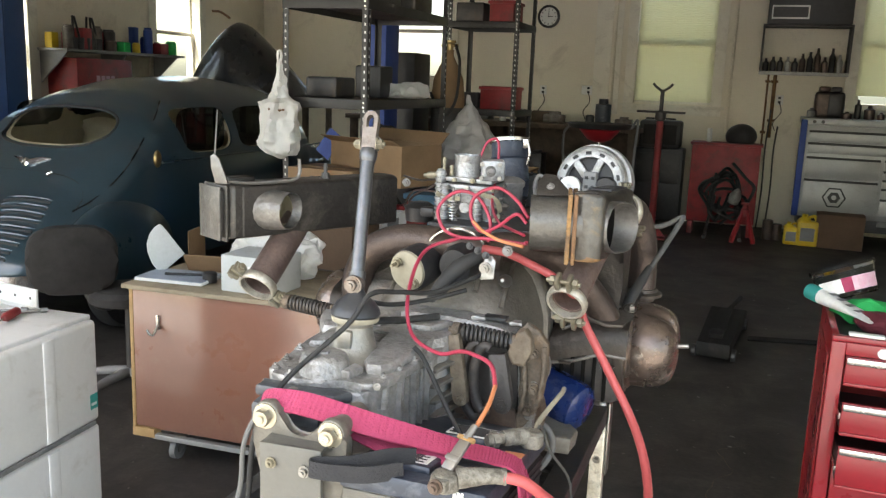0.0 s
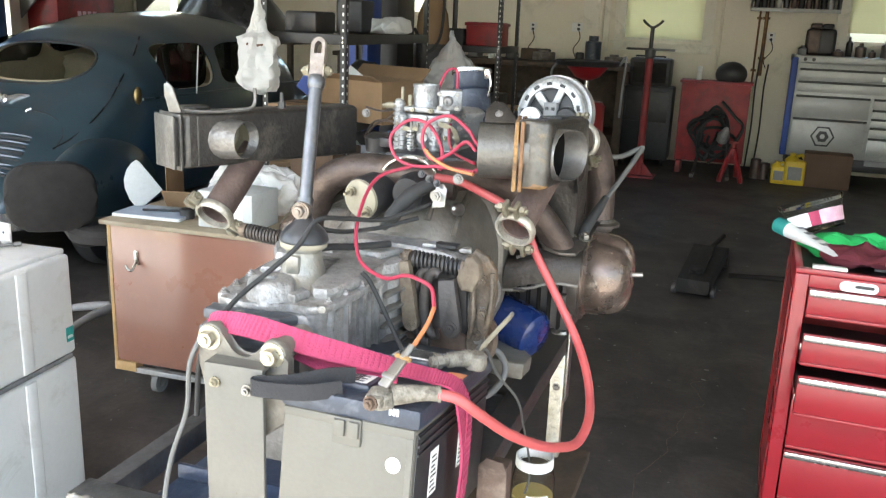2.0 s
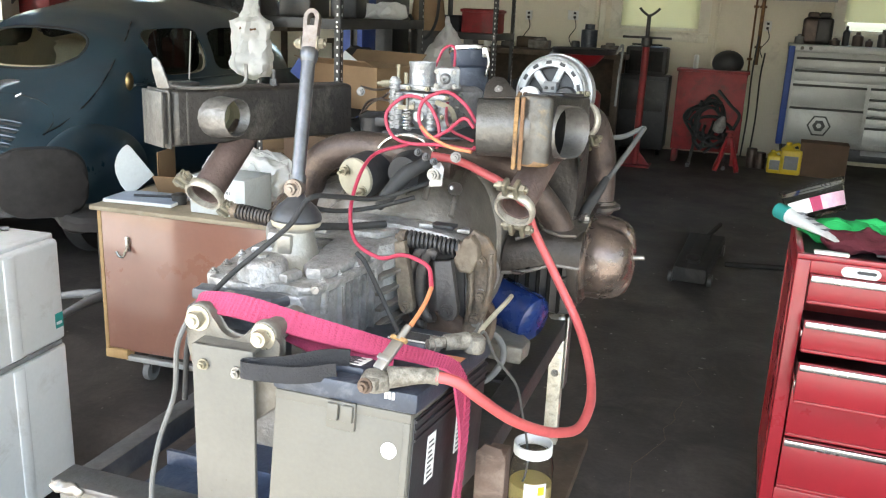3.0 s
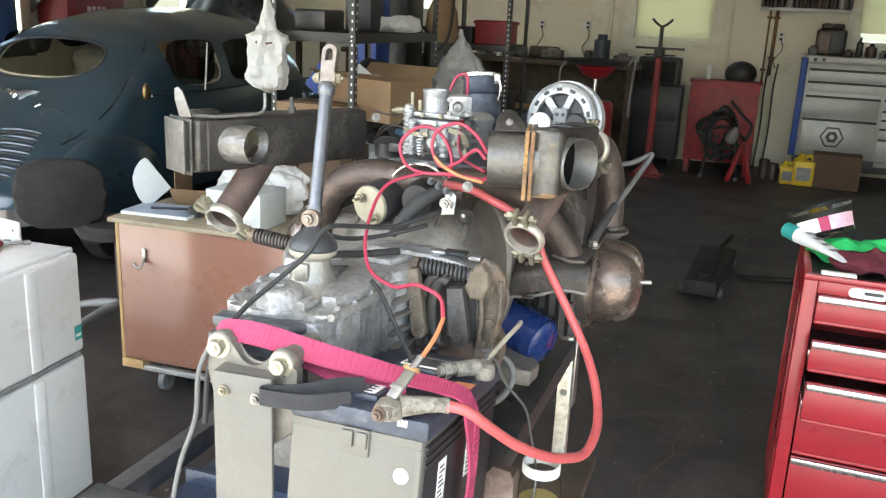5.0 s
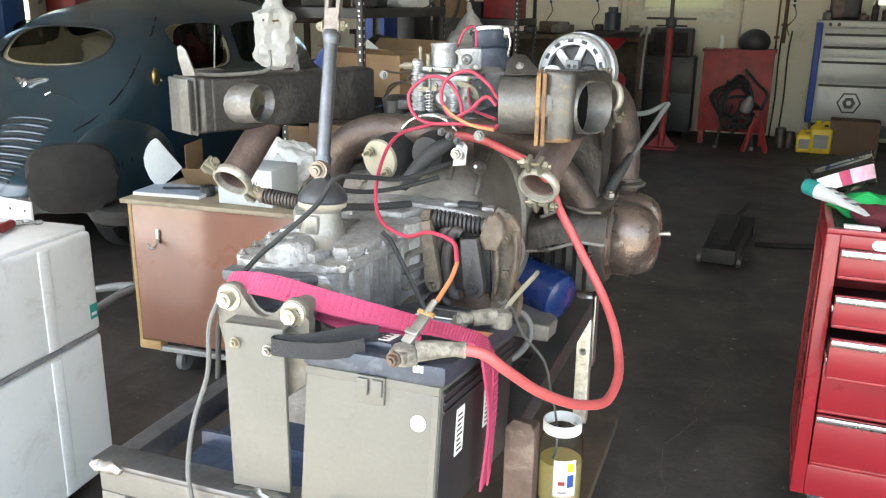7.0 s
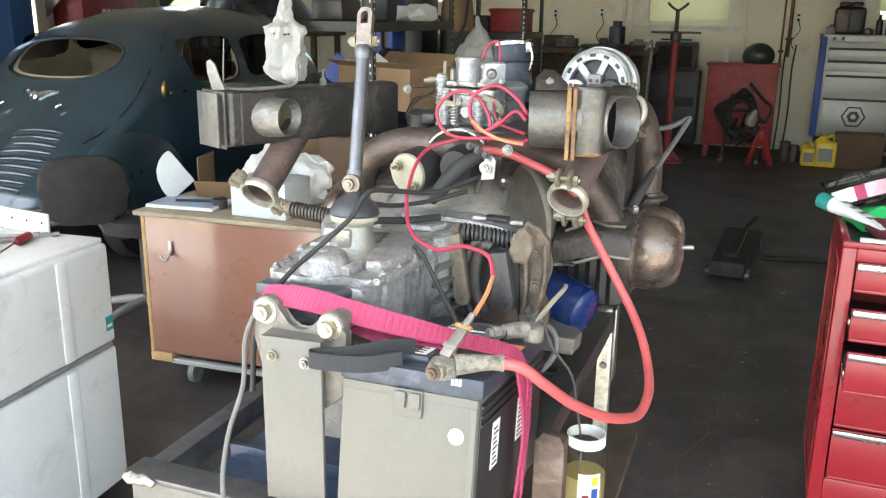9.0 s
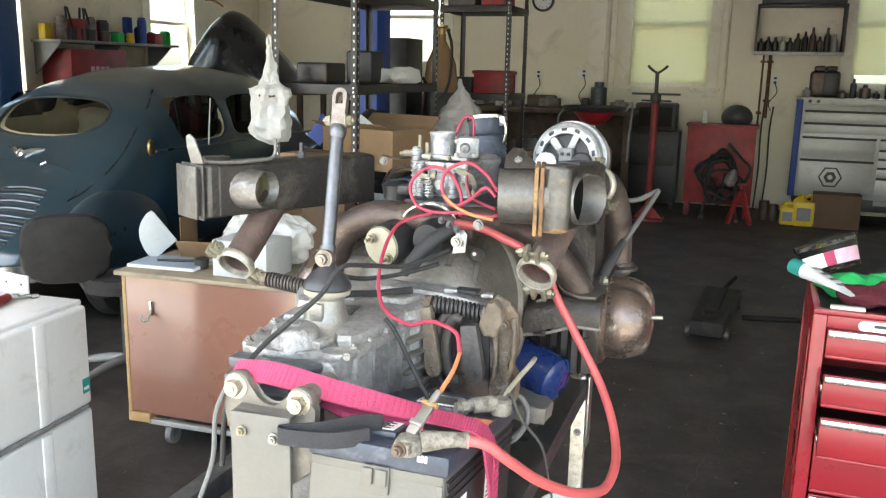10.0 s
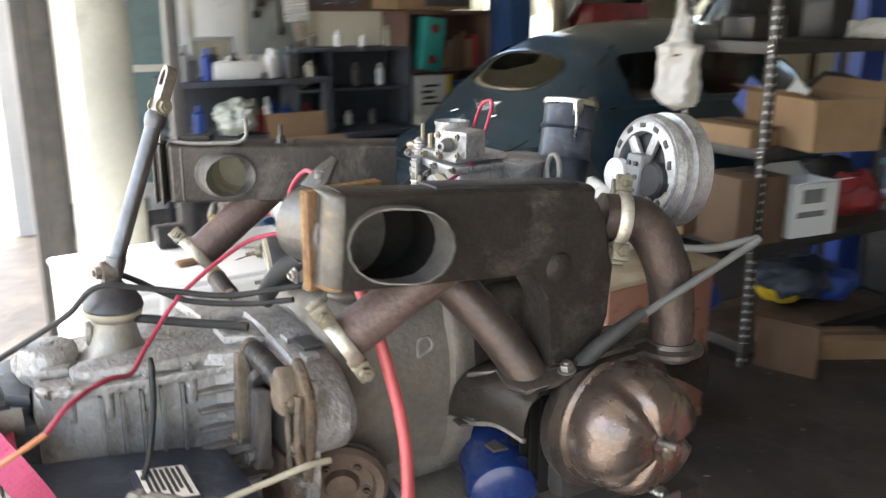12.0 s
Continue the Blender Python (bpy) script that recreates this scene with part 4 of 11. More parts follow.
for x, z in ((-0.672, 1.255), (-0.308, 1.250), (-0.297, 1.19), (-0.305, 1.135)):
    bm = bm_new()
    hexbolt(bm, (x, 1.336, z), (0, -1, 0), 0.0085, 0.007)
    epart("bolt", bm, M["alloy"], parent=flange)
bm = bm_new()
box(bm, (-0.403, 1.362, 1.2810), (-0.362, 1.388, 1.2865), None, 0.001)
epart("inspection_slot", bm, M["ink"], "dark inspection slot", parent=flange)
bm = bm_new()
lathe(bm, (-0.385, 1.44, 1.335), (0.05, -1, 0.25), [(0, 0.012), (0.012, 0.012), (0.03, 0.006), (0.034, 0.003)], 12)
epart("stud", bm, M["steel"], parent=bell)
bm = bm_new()
tube(bm, [(-0.311, 1.50, 1.262), (-0.309, 1.50, 1.285), (-0.310, 1.515, 1.288), (-0.3095, 1.52, 1.272), (-0.311, 1.50, 1.262)], 0.0022, 6)
epart("cast_mark", bm, M["alloy"], parent=bell)

# crankcase and tinware behind
bm = bm_new()
box(bm, (-0.70, 1.47, 1.03), (-0.37, 1.86, 1.30), None, 0.03, 3)
box(bm, (-0.62, 1.52, 1.28), (-0.42, 1.84, 1.385), None, 0.03, 3)
crank = epart("crankcase", bm, M["alloy_dirty"], "oily cast crankcase")
bm = bm_new()
box(bm, (-0.60, 1.6, 1.38), (-0.36, 1.93, 1.402), None, 0.006)
box(bm, (-0.255, 1.47, -0.003), (-0.214, 1.68, 0.003), Matrix.Translation((0, 1.335, 1.518)) @ Matrix.Rotation(radians(-4.5), 4, "X") @ Matrix.Translation((0, -1.335, 0)), 0.002)
epart("shelf_plate", bm, M["black"], "black sheet metal tray", parent=crank)

# springs and hand brake levers at each side of the gearbox
for s, a, b in ((1, (-0.427, 1.316, 1.270), (-0.338, 1.320, 1.262)), (-1, (-0.785, 1.375, 1.262), (-0.700, 1.372, 1.255))):
    bm = bm_new()
    spring(bm, a, b, 0.0125, 0.0033, 12)
    coil = epart("return_spring", bm, M["dark_steel"], "dark coil spring")
    bm = bm_new()
    rod(bm, Vector(a) - Vector((0.02, 0, 0)), Vector(b) + Vector((0.03, 0, 0)), 0.006, seg=12)
    rod(bm, Vector(b) + Vector((0.0, 0, 0)), Vector(b) + Vector((0.015, 0, 0)), 0.014, seg=16)
    rod(bm, Vector(a) - Vector((0.012, 0, 0)), Vector(a), 0.014, seg=16)
    epart("spring_rod", bm, M["rust_grey"], parent=coil)
# a tan lever and a broad dark one, each ending in a round boss, with two dark curved shoes between them
for top, low, half, r, mat, lab in (((-0.432, 1.302, 1.268), (-0.413, 1.292, 1.162), 0.0095, 0.0135, "lever_tan", "tan greasy brake lever"), ((-0.354, 1.300, 1.246), (-0.340, 1.290, 1.166), 0.0145, 0.0175, "caliper", "dark greasy brake lever")):
    bm = bm_new()
    a, b = Vector(top), Vector(low)
    w = (b - a).normalized().cross(Vector((0, 1, 0))).normalized()
    loop = [a - w * half, a + w * half * 0.9]
    loop += [b + w * r * math.cos(q) + (b - a).normalized() * r * math.sin(q) for q in (radians(-10 + 20 * k) for k in range(11))]
    fr = [bm.verts.new(p + Vector((0, -0.008, 0))) for p in loop]
    bk = [bm.verts.new(p + Vector((0, 0.008, 0))) for p in loop]
    bm.faces.new(fr)
    bm.faces.new(bk[::-1])
    for k in range(len(loop)):
        j = (k + 1) % len(loop)
        bm.faces.new((fr[k], fr[j], bk[j], bk[k]))
    bmesh.ops.bevel(bm, geom=[e for e in bm.edges if abs(e.verts[0].co.y - e.verts[1].co.y) < 0.002], offset=0.003, segments=2, affect="EDGES", profile=0.5)
    lv = epart("brake_lever", bm, M[mat], lab)
    bm = bm_new()
    hexbolt(bm, b + Vector((0, -0.008, 0)), (0, -1, 0), r * 0.52, 0.007)
    epart("pivot_bolt", bm, M[mat], parent=lv)
for cx, cz, ra, rb, a0, a1 in ((-0.376, 1.198, 0.020, 0.056, 70, 290), (-0.392, 1.188, 0.026, 0.066, 80, 280)):
    bm = bm_new()
    pts = [(cx + ra * math.cos(radians(a0 + (a1 - a0) * k / 10)), 1.303 + (0.012 if ra > 0.022 else 0.0), cz + rb * math.sin(radians(a0 + (a1 - a0) * k / 10))) for k in range(11)]
    tube(bm, pts, 0.009, 12)
    epart("brake_shoe", bm, M["caliper"], "dark curved brake shoe")
bm = bm_new()
prism(bm, [(-0.335, 1.272), (-0.315, 1.294), (-0.292, 1.286), (-0.278, 1.262), (-0.276, 1.215), (-0.281, 1.175), (-0.289, 1.150), (-0.302, 1.128), (-0.316, 1.110), (-0.332, 1.10), (-0.322, 1.15), (-0.318, 1.19), (-0.326, 1.24)], -1.341, -1.327, Matrix.Rotation(radians(90), 4, "X"), bevel=0.004)
rough(bm, 3, 0.0020, 34, 3)
bracket = epart("brake_bracket", bm, M["rust_grey"], "rust-stained cast brake bracket")
bm = bm_new()
prism(bm, [(-0.333, 1.225), (-0.312, 1.225), (-0.300, 1.25), (-0.302, 1.275), (-0.314, 1.288), (-0.327, 1.283), (-0.334, 1.262), (-0.342, 1.245)], -1.338, -1.306, Matrix.Rotation(radians(90), 4, "X"), bevel=0.006)
rough(bm, 2, 0.0012, 50, 7)
epart("spring_anchor", bm, M["lever_tan"], "rusty spring anchor", parent=bracket)
bm = bm_new()
prism(bm, [(-0.455, 1.262), (-0.330, 1.265), (-0.325, 1.15), (-0.345, 1.03), (-0.455, 1.03)], -1.338, -1.330, Matrix.Rotation(radians(90), 4, "X"), bevel=0.003)
rough(bm, 2, 0.002, 40, 1)
epart("greasy_backplate", bm, M["caliper"], "greasy dark backplate")
bm = bm_new()
prism(bm, [(-0.448, 1.150), (-0.395, 1.142), (-0.350, 1.150), (-0.325, 1.140), (-0.318, 1.05), (-0.335, 1.0), (-0.445, 1.0)], -1.352, -1.322, Matrix.Rotation(radians(90), 4, "X"), bevel=0.006)
rough(bm, 2, 0.003, 30, 5)
epart("drive_housing", bm, M["hub_brown"], "rust-brown drive housing")
HUB = Vector((-0.374, 1.412, 1.100))
HUB_WAY = Vector((1, -0.42, -0.10)).normalized()
bm = bm_new()
lathe(bm, HUB, HUB_WAY, [(0, 0.048), (0.030, 0.050), (0.036, 0.060), (0.054, 0.062), (0.060, 0.056), (0.057, 0.046), (0.048, 0.042), (0.046, 0.024), (0.056, 0.020), (0.058, 0.0)], 40)
rough(bm, 1, 0.0008, 60, 4)
hub = epart("drive_flange", bm, M["hub_brown"], "rust-brown round drive flange")
for h, r in ((0.0545, 0.0565), (0.040, 0.0635)):
    bm = bm_new()
    lathe(bm, HUB + HUB_WAY * h, HUB_WAY, [(0, r), (0.004, r), (0.004, r - 0.005), (0.0, r - 0.005)], 40, closed=True)
    epart("seal_ring", bm, M["rust_collar"], "pale brown seal ring", parent=hub)
for k in range(5):
    a = 2 * math.pi * k / 5 + 0.3
    u = HUB_WAY.cross(Vector((0, 0, 1))).normalized()
    w = HUB_WAY.cross(u)
    bm = bm_new()
    hexbolt(bm, HUB + HUB_WAY * 0.047 + (u * math.cos(a) + w * math.sin(a)) * 0.034, HUB_WAY, 0.006, 0.006)
    epart("bolt", bm, M["hub_brown"], parent=hub)

# ridges, studs and bolts on the greasy brake bracket
for pts in ([(-0.318, 1.322, 1.285), (-0.314, 1.318, 1.22), (-0.312, 1.318, 1.18), (-0.318, 1.32, 1.14)], [(-0.283, 1.322, 1.26), (-0.281, 1.318, 1.22), (-0.285, 1.32, 1.17)]):
    bm = bm_new()
    tube(bm, pts, 0.0045, 8)
    rough(bm, 1, 0.0012, 60, 2)
    epart("ridge", bm, M["rust_grey"], parent=bracket)
for p, r in (((-0.300, 1.324, 1.245), 0.0075), ((-0.297, 1.324, 1.185), 0.0085), ((-0.306, 1.324, 1.145), 0.0075)):
    bm = bm_new()
    hexbolt(bm, p, (0, -1, 0), r, 0.008)
    epart("bolt", bm, M["rust_grey"], parent=bracket)

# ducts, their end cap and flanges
# right mouth's inside is coloured black for its shade as well as soot
duct_r, _ = heater_duct(engine, Vector((-0.2335, 1.335, 1.461)) - Vector((-0.53, 1.45, 0.96)), 0, 0.36, 0.057, 0.098, 0.0755, 0.056, 0.0425, "grimy dark sheet steel heat duct", 0.33, -4.5, "soot_shade", "duct_light", 0.004)
duct_l, _ = heater_duct(engine, Vector((-0.922, 1.3435, 1.428)) - Vector((-0.53, 1.45, 0.96)), -28, 0.40, 0.075, 0.090, 0.119, 0.039, 0.035, "grimy dark sheet steel heat duct with an end plate", -0.52, 0.0, "tan_inside", "duct_light", 0.046, 0.024)
bm = bm_new()
rod(bm, (-0.328, 1.362, 1.458), (-0.246, 1.380, 1.460), 0.046, 0.048, 32)
epart("duct_stub", bm, M["duct_worn"], "worn round steel stub", parent=duct_r)
for x in (-0.2565, -0.2475):
    bm = bm_new()
    box(bm, (-0.0034, 0.0, -0.058), (0.0034, 0.104, 0.055), Matrix.Translation((x, 1.326, 1.458)) @ Matrix.Rotation(radians(12), 4, "Z"), 0.0015)
    jitter(bm, 0.0012, 60, x * 50)
    epart("duct_flange", bm, M["rust_orange" if x < -0.25 else "rust"], "rusted flange plate", parent=duct_r)
bm = bm_new()
prism(bm, [(0, 0), (0.052, 0.004), (0.05, 0.016), (0.022, 0.048), (0.004, 0.05), (-0.004, 0.03)], -0.0015, 0.0015, Matrix.Translation((-0.318, 1.35, 1.506)) @ Matrix.Rotation(radians(38), 4, "X"), bevel=0.0006)
tab = epart("bracket_tab", bm, M["duct"], "bent steel tab", parent=duct_r)
bm = bm_new()
hexbolt(bm, (-0.298, 1.365, 1.519), (0, -0.6, 0.8), 0.005, 0.002)
epart("rivet", bm, M["alloy"], parent=tab)
# end plates and a seam of the other duct
LM = Matrix.Translation((-0.922, 1.3435, 1.428)) @ Matrix.Rotation(radians(-28), 4, "Z")
bm = bm_new()
box(bm, (0.0372, 0.030, -0.047), (0.0395, 0.034, 0.047), LM, 0.001)
epart("seam", bm, M["duct_worn"], parent=duct_l)
for y0, y1, grow in ((-0.018, -0.013, 0.002), (-0.006, -0.001, 0.0045)):
    bm = bm_new()
    box(bm, (-0.0375 - grow, y0, -0.048 - grow), (0.0375 + grow, y1, 0.048 + grow), LM, 0.002)
    jitter(bm, 0.001, 40, y0 * 100)
    epart("end_plate", bm, M["duct_worn"], "worn steel end plate", parent=duct_l)
bm = bm_new()
box(bm, (-0.034, -0.014, -0.044), (0.034, -0.002, 0.044), LM, 0.002)
epart("gasket", bm, M["duct"], parent=duct_l)
bm = bm_new()
box(bm, (-0.030, 0.020, 0.051), (0.006, 0.075, 0.062), LM, 0.002)
epart("top_channel", bm, M["duct"], parent=duct_l)
bm = bm_new()
prism(bm, [(0, 0), (0.022, 0.0), (0.03, 0.002), (0.006, 0.046), (-0.006, 0.054), (-0.014, 0.05), (-0.012, 0.03)], -0.002, 0.002, Matrix.Translation((-0.917, 1.33, 1.482)) @ Matrix.Rotation(radians(85), 4, "X") @ Matrix.Rotation(radians(-8), 4, "Y"), bevel=0.0006)
tube(bm, [(-0.905, 1.335, 1.486), (-0.87, 1.37, 1.482), (-0.83, 1.42, 1.484), (-0.815, 1.44, 1.487), (-0.81, 1.45, 1.498), (-0.81, 1.45, 1.525)], 0.0035, 8)
epart("hook", bm, M["duct_light"], "bent steel hook", parent=duct_l)
bm = bm_new()
hexbolt(bm, (-0.78, 1.50, 1.485), (0, 0, 1), 0.008, 0.01)
rod(bm, (-0.78, 1.50, 1.485), (-0.78, 1.50, 1.515), 0.004, seg=8)
epart("bolt", bm, M["dark_steel"], parent=duct_l)

# stub pipes with clamps
bm = bm_new()
tube(bm, [(-0.236, 1.505, 1.415), (-0.249, 1.43, 1.368), (-0.259, 1.372, 1.331)], 0.0275, 24, hollow=0.003)
stub_r = epart("exhaust_stub", bm, M["exhaust_stub"], "red-brown exhaust stub pipe")
bm = bm_new()
tube(bm, [(-0.842, 1.505, 1.400), (-0.845, 1.43, 1.342), (-0.848, 1.365, 1.292)], 0.0295, 24, hollow=0.003)
stub_l = epart("exhaust_stub", bm, M["exhaust_stub"], "red-brown exhaust stub pipe")
for st, c, d, ears in ((stub_r, (-0.260, 1.369, 1.329), (-0.01, -0.058, -0.037), (0.0, 0.3, -1.0)), (stub_l, (-0.849, 1.362, 1.290), (-0.003, -0.062, -0.050), (0.047, 0.026, -0.05))):
    pipe_clamp(st, Vector(c) - Vector((-0.53, 1.45, 0.96)), d, 0.0290 if st is stub_r else 0.0315, ears=ears)

# exhaust pipes to the heads
bm = bm_new()
tube(bm, [(-0.44, 1.47, 1.385), (-0.37, 1.50, 1.388), (-0.315, 1.54, 1.365), (-0.272, 1.578, 1.315), (-0.238, 1.608, 1.262), (-0.222, 1.622, 1.225)], 0.028, 20)
epart("exhaust_pipe", bm, M["exhaust"], "brown curved exhaust pipe")
bm = bm_new()
tube(bm, [(-0.40, 1.47, 1.375), (-0.52, 1.46, 1.388), (-0.60, 1.465, 1.385), (-0.665, 1.475, 1.355), (-0.695, 1.48, 1.30), (-0.70, 1.49, 1.23)], 0.030, 20)
epart("exhaust_pipe", bm, M["exhaust"], "brown curved exhaust pipe")

# heads with valve covers
def head(sign):
    cx = -0.53
    reach = 1.0 if sign > 0 else 0.8

    def X(x):
        return cx + sign * x * reach

    bm = bm_new()
    box(bm, (X(0.18), 1.655, 1.05), (X(0.335), 1.82, 1.215), None, 0.02, 2)
    hd = epart("cylinder_head", bm, M["dark_steel"], "dark finned cylinder and head")
    # fins coloured near black to stand for the shaded gap under the tin
    for k in range(6):
        bm = bm_new()
        box(bm, (X(0.19 + k * 0.022), 1.64, 1.06), (X(0.196 + k * 0.022), 1.83, 1.205), None, 0.003)
        epart("cooling_fin", bm, M["soot_shade"], parent=hd)
    # pressed tin over the head, its front edge rolled down
    bm = bm_new()
    rows = []
    prof = [(1.556, 1.168), (1.557, 1.19), (1.566, 1.214), (1.585, 1.230), (1.63, 1.241), (1.70, 1.247), (1.79, 1.250), (1.87, 1.246), (1.90, 1.232), (1.915, 1.20), (1.918, 1.15)]
    for i in range(9):
        u = i / 8
        x = X(0.205 + 0.145 * u)
        rows.append([bm.verts.new((x, y + 0.022 * u * (1.7 - y) / 0.15 * (1 if y < 1.7 else 0.2), z + 0.014 * math.sin(u * 2.4) - 0.012 * (1 - u) ** 2)) for y, z in prof])
    for a, b in zip(rows, rows[1:]):
        for k in range(len(prof) - 1):
            bm.faces.new((a[k], a[k + 1], b[k + 1], b[k]))
    solid_faces = bmesh.ops.solidify(bm, geom=bm.faces, thickness=0.003)
    tin = epart("cooling_tin", bm, M["tin"], "bent grimy cooling tin", parent=hd)
    bm = bm_new()
    tube(bm, [(X(0.205), 1.556, 1.157), (X(0.25), 1.563, 1.164), (X(0.30), 1.571, 1.180), (X(0.35), 1.579, 1.178)], 0.0035, 8)
    epart("rolled_edge", bm, M["alloy_dirty"], parent=tin)
    bm = bm_new()
    tube(bm, [(X(0.225), 1.575, 1.222), (X(0.27), 1.60, 1.238), (X(0.325), 1.64, 1.252), (X(0.332), 1.72, 1.262), (X(0.328), 1.80, 1.263)], 0.004, 8)
    epart("pressed_bead", bm, M["tin"], parent=tin)
    for dx in (0.238, 0.318):
        bm = bm_new()
        prism(bm, [(X(dx - 0.014), 1.566), (X(dx - 0.010), 1.548), (X(dx + 0.010), 1.548), (X(dx + 0.014), 1.568)], 1.160, 1.164, bevel=0.001)
        epart("tin_tab", bm, M["tin"], parent=tin)
    bm = bm_new()
    loop_a = [(1.735 + 0.106 * math.cos(a) * (1.06 if math.cos(a) > 0 else 1.0), 1.165 + 0.099 * math.sin(a)) for a in (2 * math.pi * k / 48 for k in range(48))]
    loop_b = [(1.735 + (y - 1.735) * 0.9, 1.165 + (z - 1.165) * 0.9) for y, z in loop_a]
    loft(bm, [[Vector((X(d), y, z)) for y, z in lp] for d, lp in ((0.318, loop_a), (0.334, [(1.735 + (y - 1.735) * 1.03, 1.165 + (z - 1.165) * 1.03) for y, z in loop_a]), (0.339, [(1.735 + (y - 1.735) * 1.02, 1.165 + (z - 1.165) * 1.02) for y, z in loop_a]), (0.340, loop_b))])
    epart("cover_seat", bm, M["tin"], "grimy rolled edge round the valve cover", parent=hd)
    bm = bm_new()
    lathe(bm, (X(0.335), 1.735, 1.165), (sign, 0, 0), [(h * 1.06, r * 0.89) for h, r in ((0, 0.100), (0.004, 0.105), (0.010, 0.105), (0.014, 0.098), (0.040, 0.097), (0.058, 0.093), (0.074, 0.085), (0.086, 0.073), (0.092, 0.056), (0.095, 0.034), (0.094, 0.020), (0.088, 0.012))], 96)
    for v in bm.verts:
        r = Vector((0, v.co.y - 1.735, v.co.z - 1.165))
        if abs(v.co.x - X(0.335)) > 0.02 and r.length > 0.02:
            a = math.atan2(r.z, r.y)
            dent = max(0.0, math.cos(3 * a + 0.4)) ** 10 * min(1, r.length / 0.05)
            v.co.x -= sign * (0.010 * dent + 0.003 * max(0.0, math.cos(5 * a + 1.0)) ** 6 * min(1, r.length / 0.05))
            v.co.y -= r.y * 0.06 * dent
            v.co.z -= r.z * 0.06 * dent
            v.co.y += 0.008 * r.y / 0.1
            v.co.z -= 0.0
    vc = epart("valve_cover", bm, M["cover"], "tarnished copper-brown fluted valve cover", parent=hd)
    bm = bm_new()
    rod(bm, (X(0.41), 1.735, 1.168), (X(0.455), 1.74, 1.172), 0.005, seg=10)
    rod(bm, (X(0.415), 1.735, 1.168), (X(0.43), 1.735, 1.168), 0.010, seg=6)
    epart("cover_stud", bm, M["steel"], parent=vc)
    return hd


head_r = head(1)
head_l = head(-1)
PF = Matrix.Translation((-0.222, 1.622, 1.243)) @ Matrix.Rotation(radians(14), 4, "X") @ Matrix.Rotation(radians(6), 4, "Y")
bm = bm_new()
prism(bm, [(-0.050, -0.006), (-0.036, -0.034), (0.0, -0.044), (0.030, -0.034), (0.044, 0.004), (0.042, 0.036), (0.018, 0.048), (-0.028, 0.040)], 0.0, 0.009, PF, bevel=0.004)
pf = epart("pipe_flange", bm, M["tin"], "bolted pipe flange", parent=head_r)
bm = bm_new()
ribbon(bm, [(-0.292, 1.592, 1.186), (-0.262, 1.583, 1.188), (-0.232, 1.588, 1.196), (-0.208, 1.612, 1.214), (-0.198, 1.650, 1.244)], [(0, 0.3, 1), (0, 0.3, 1), (0.3, -0.2, 1), (0.6, -0.3, 1), (0.8, -0.3, 1)], 0.010, 0.0018, 8)
epart("gasket_edge", bm, M["bright_steel"], "pale curved gasket edge", parent=pf)
for x, y in ((0.034, 0.030), (-0.034, -0.018)):
    bm = bm_new()
    hexbolt(bm, PF @ Vector((x, y, 0.010)), PF.to_3x3() @ Vector((0, 0, 1)), 0.009, 0.009)
    epart("bolt", bm, M["steel"], parent=pf)
# boxy warm air elbow dropping from the right duct, and the exhaust elbow behind it
bm = bm_new()
ELBOW = [(1.585, 1.412), (1.612, 1.402), (1.626, 1.385), (1.631, 1.35), (1.634, 1.30), (1.636, 1.25), (1.715, 1.25), (1.728, 1.31), (1.733, 1.38), (1.732, 1.415), (1.724, 1.445), (1.710, 1.468), (1.692, 1.482), (1.64, 1.486), (1.585, 1.490)]
prism(bm, ELBOW, -0.262, -0.2045, Matrix(((0, 0, 1, 0), (1, 0, 0, 0), (0, 1, 0, 0), (0, 0, 0, 1))), bevel=0.015)
elbow = epart("air_elbow", bm, M["duct"], "grimy boxy steel air elbow")
bm = bm_new()
lathe(bm, (-0.2075, 1.645, 1.39), (1, 0, 0), [(0, 0.022), (0.006, 0.019), (0.010, 0.010), (0.011, 0.002)], 20)
epart("boss", bm, M["duct"], parent=elbow)
bm = bm_new()
tube(bm, [(-0.2065, 1.642, 1.262), (-0.2045, 1.665, 1.258), (-0.2045, 1.69, 1.258), (-0.2065, 1.712, 1.262)], 0.003, 6)
epart("seam", bm, M["duct"], parent=elbow)
bm = bm_new()
tube(bm, [(-0.235, 1.735, 1.440), (-0.212, 1.79, 1.428), (-0.195, 1.822, 1.37), (-0.190, 1.835, 1.30), (-0.190, 1.835, 1.235)], 0.031, 20)
epart("exhaust_elbow", bm, M["exhaust"], "dark brown exhaust elbow")
bm = bm_new()
lathe(bm, (-0.190, 1.835, 1.246), (0, 0, 1), [(0, 0.046), (0.006, 0.046), (0.010, 0.037), (0.016, 0.034)], 28)
epart("pipe_collar", bm, M["tin"], "grimy collar round the pipe")
pipe_clamp(engine, Vector((-0.224, 1.760, 1.434)) - Vector((-0.53, 1.45, 0.96)), (0.45, 0.85, -0.15), 0.032, ears=(0.55, 0.1, -0.8))

# plug lead
bm = bm_new()
tube(bm, [(-0.20, 1.80, 1.40), (-0.16, 1.86, 1.395), (-0.128, 1.905, 1.408), (-0.120, 1.908, 1.411), (-0.122, 1.90, 1.404), (-0.15, 1.81, 1.35), (-0.178, 1.73, 1.30)], 0.0055, 10)
lead_wire = epart("plug_lead", bm, M["peg_grey"], "grey plug lead")
bm = bm_new()
tube(bm, [(-0.168, 1.76, 1.322), (-0.178, 1.73, 1.30), (-0.19, 1.70, 1.275), (-0.20, 1.68, 1.25)], 0.011, 12, radii=[0.007, 0.010, 0.011, 0.012])
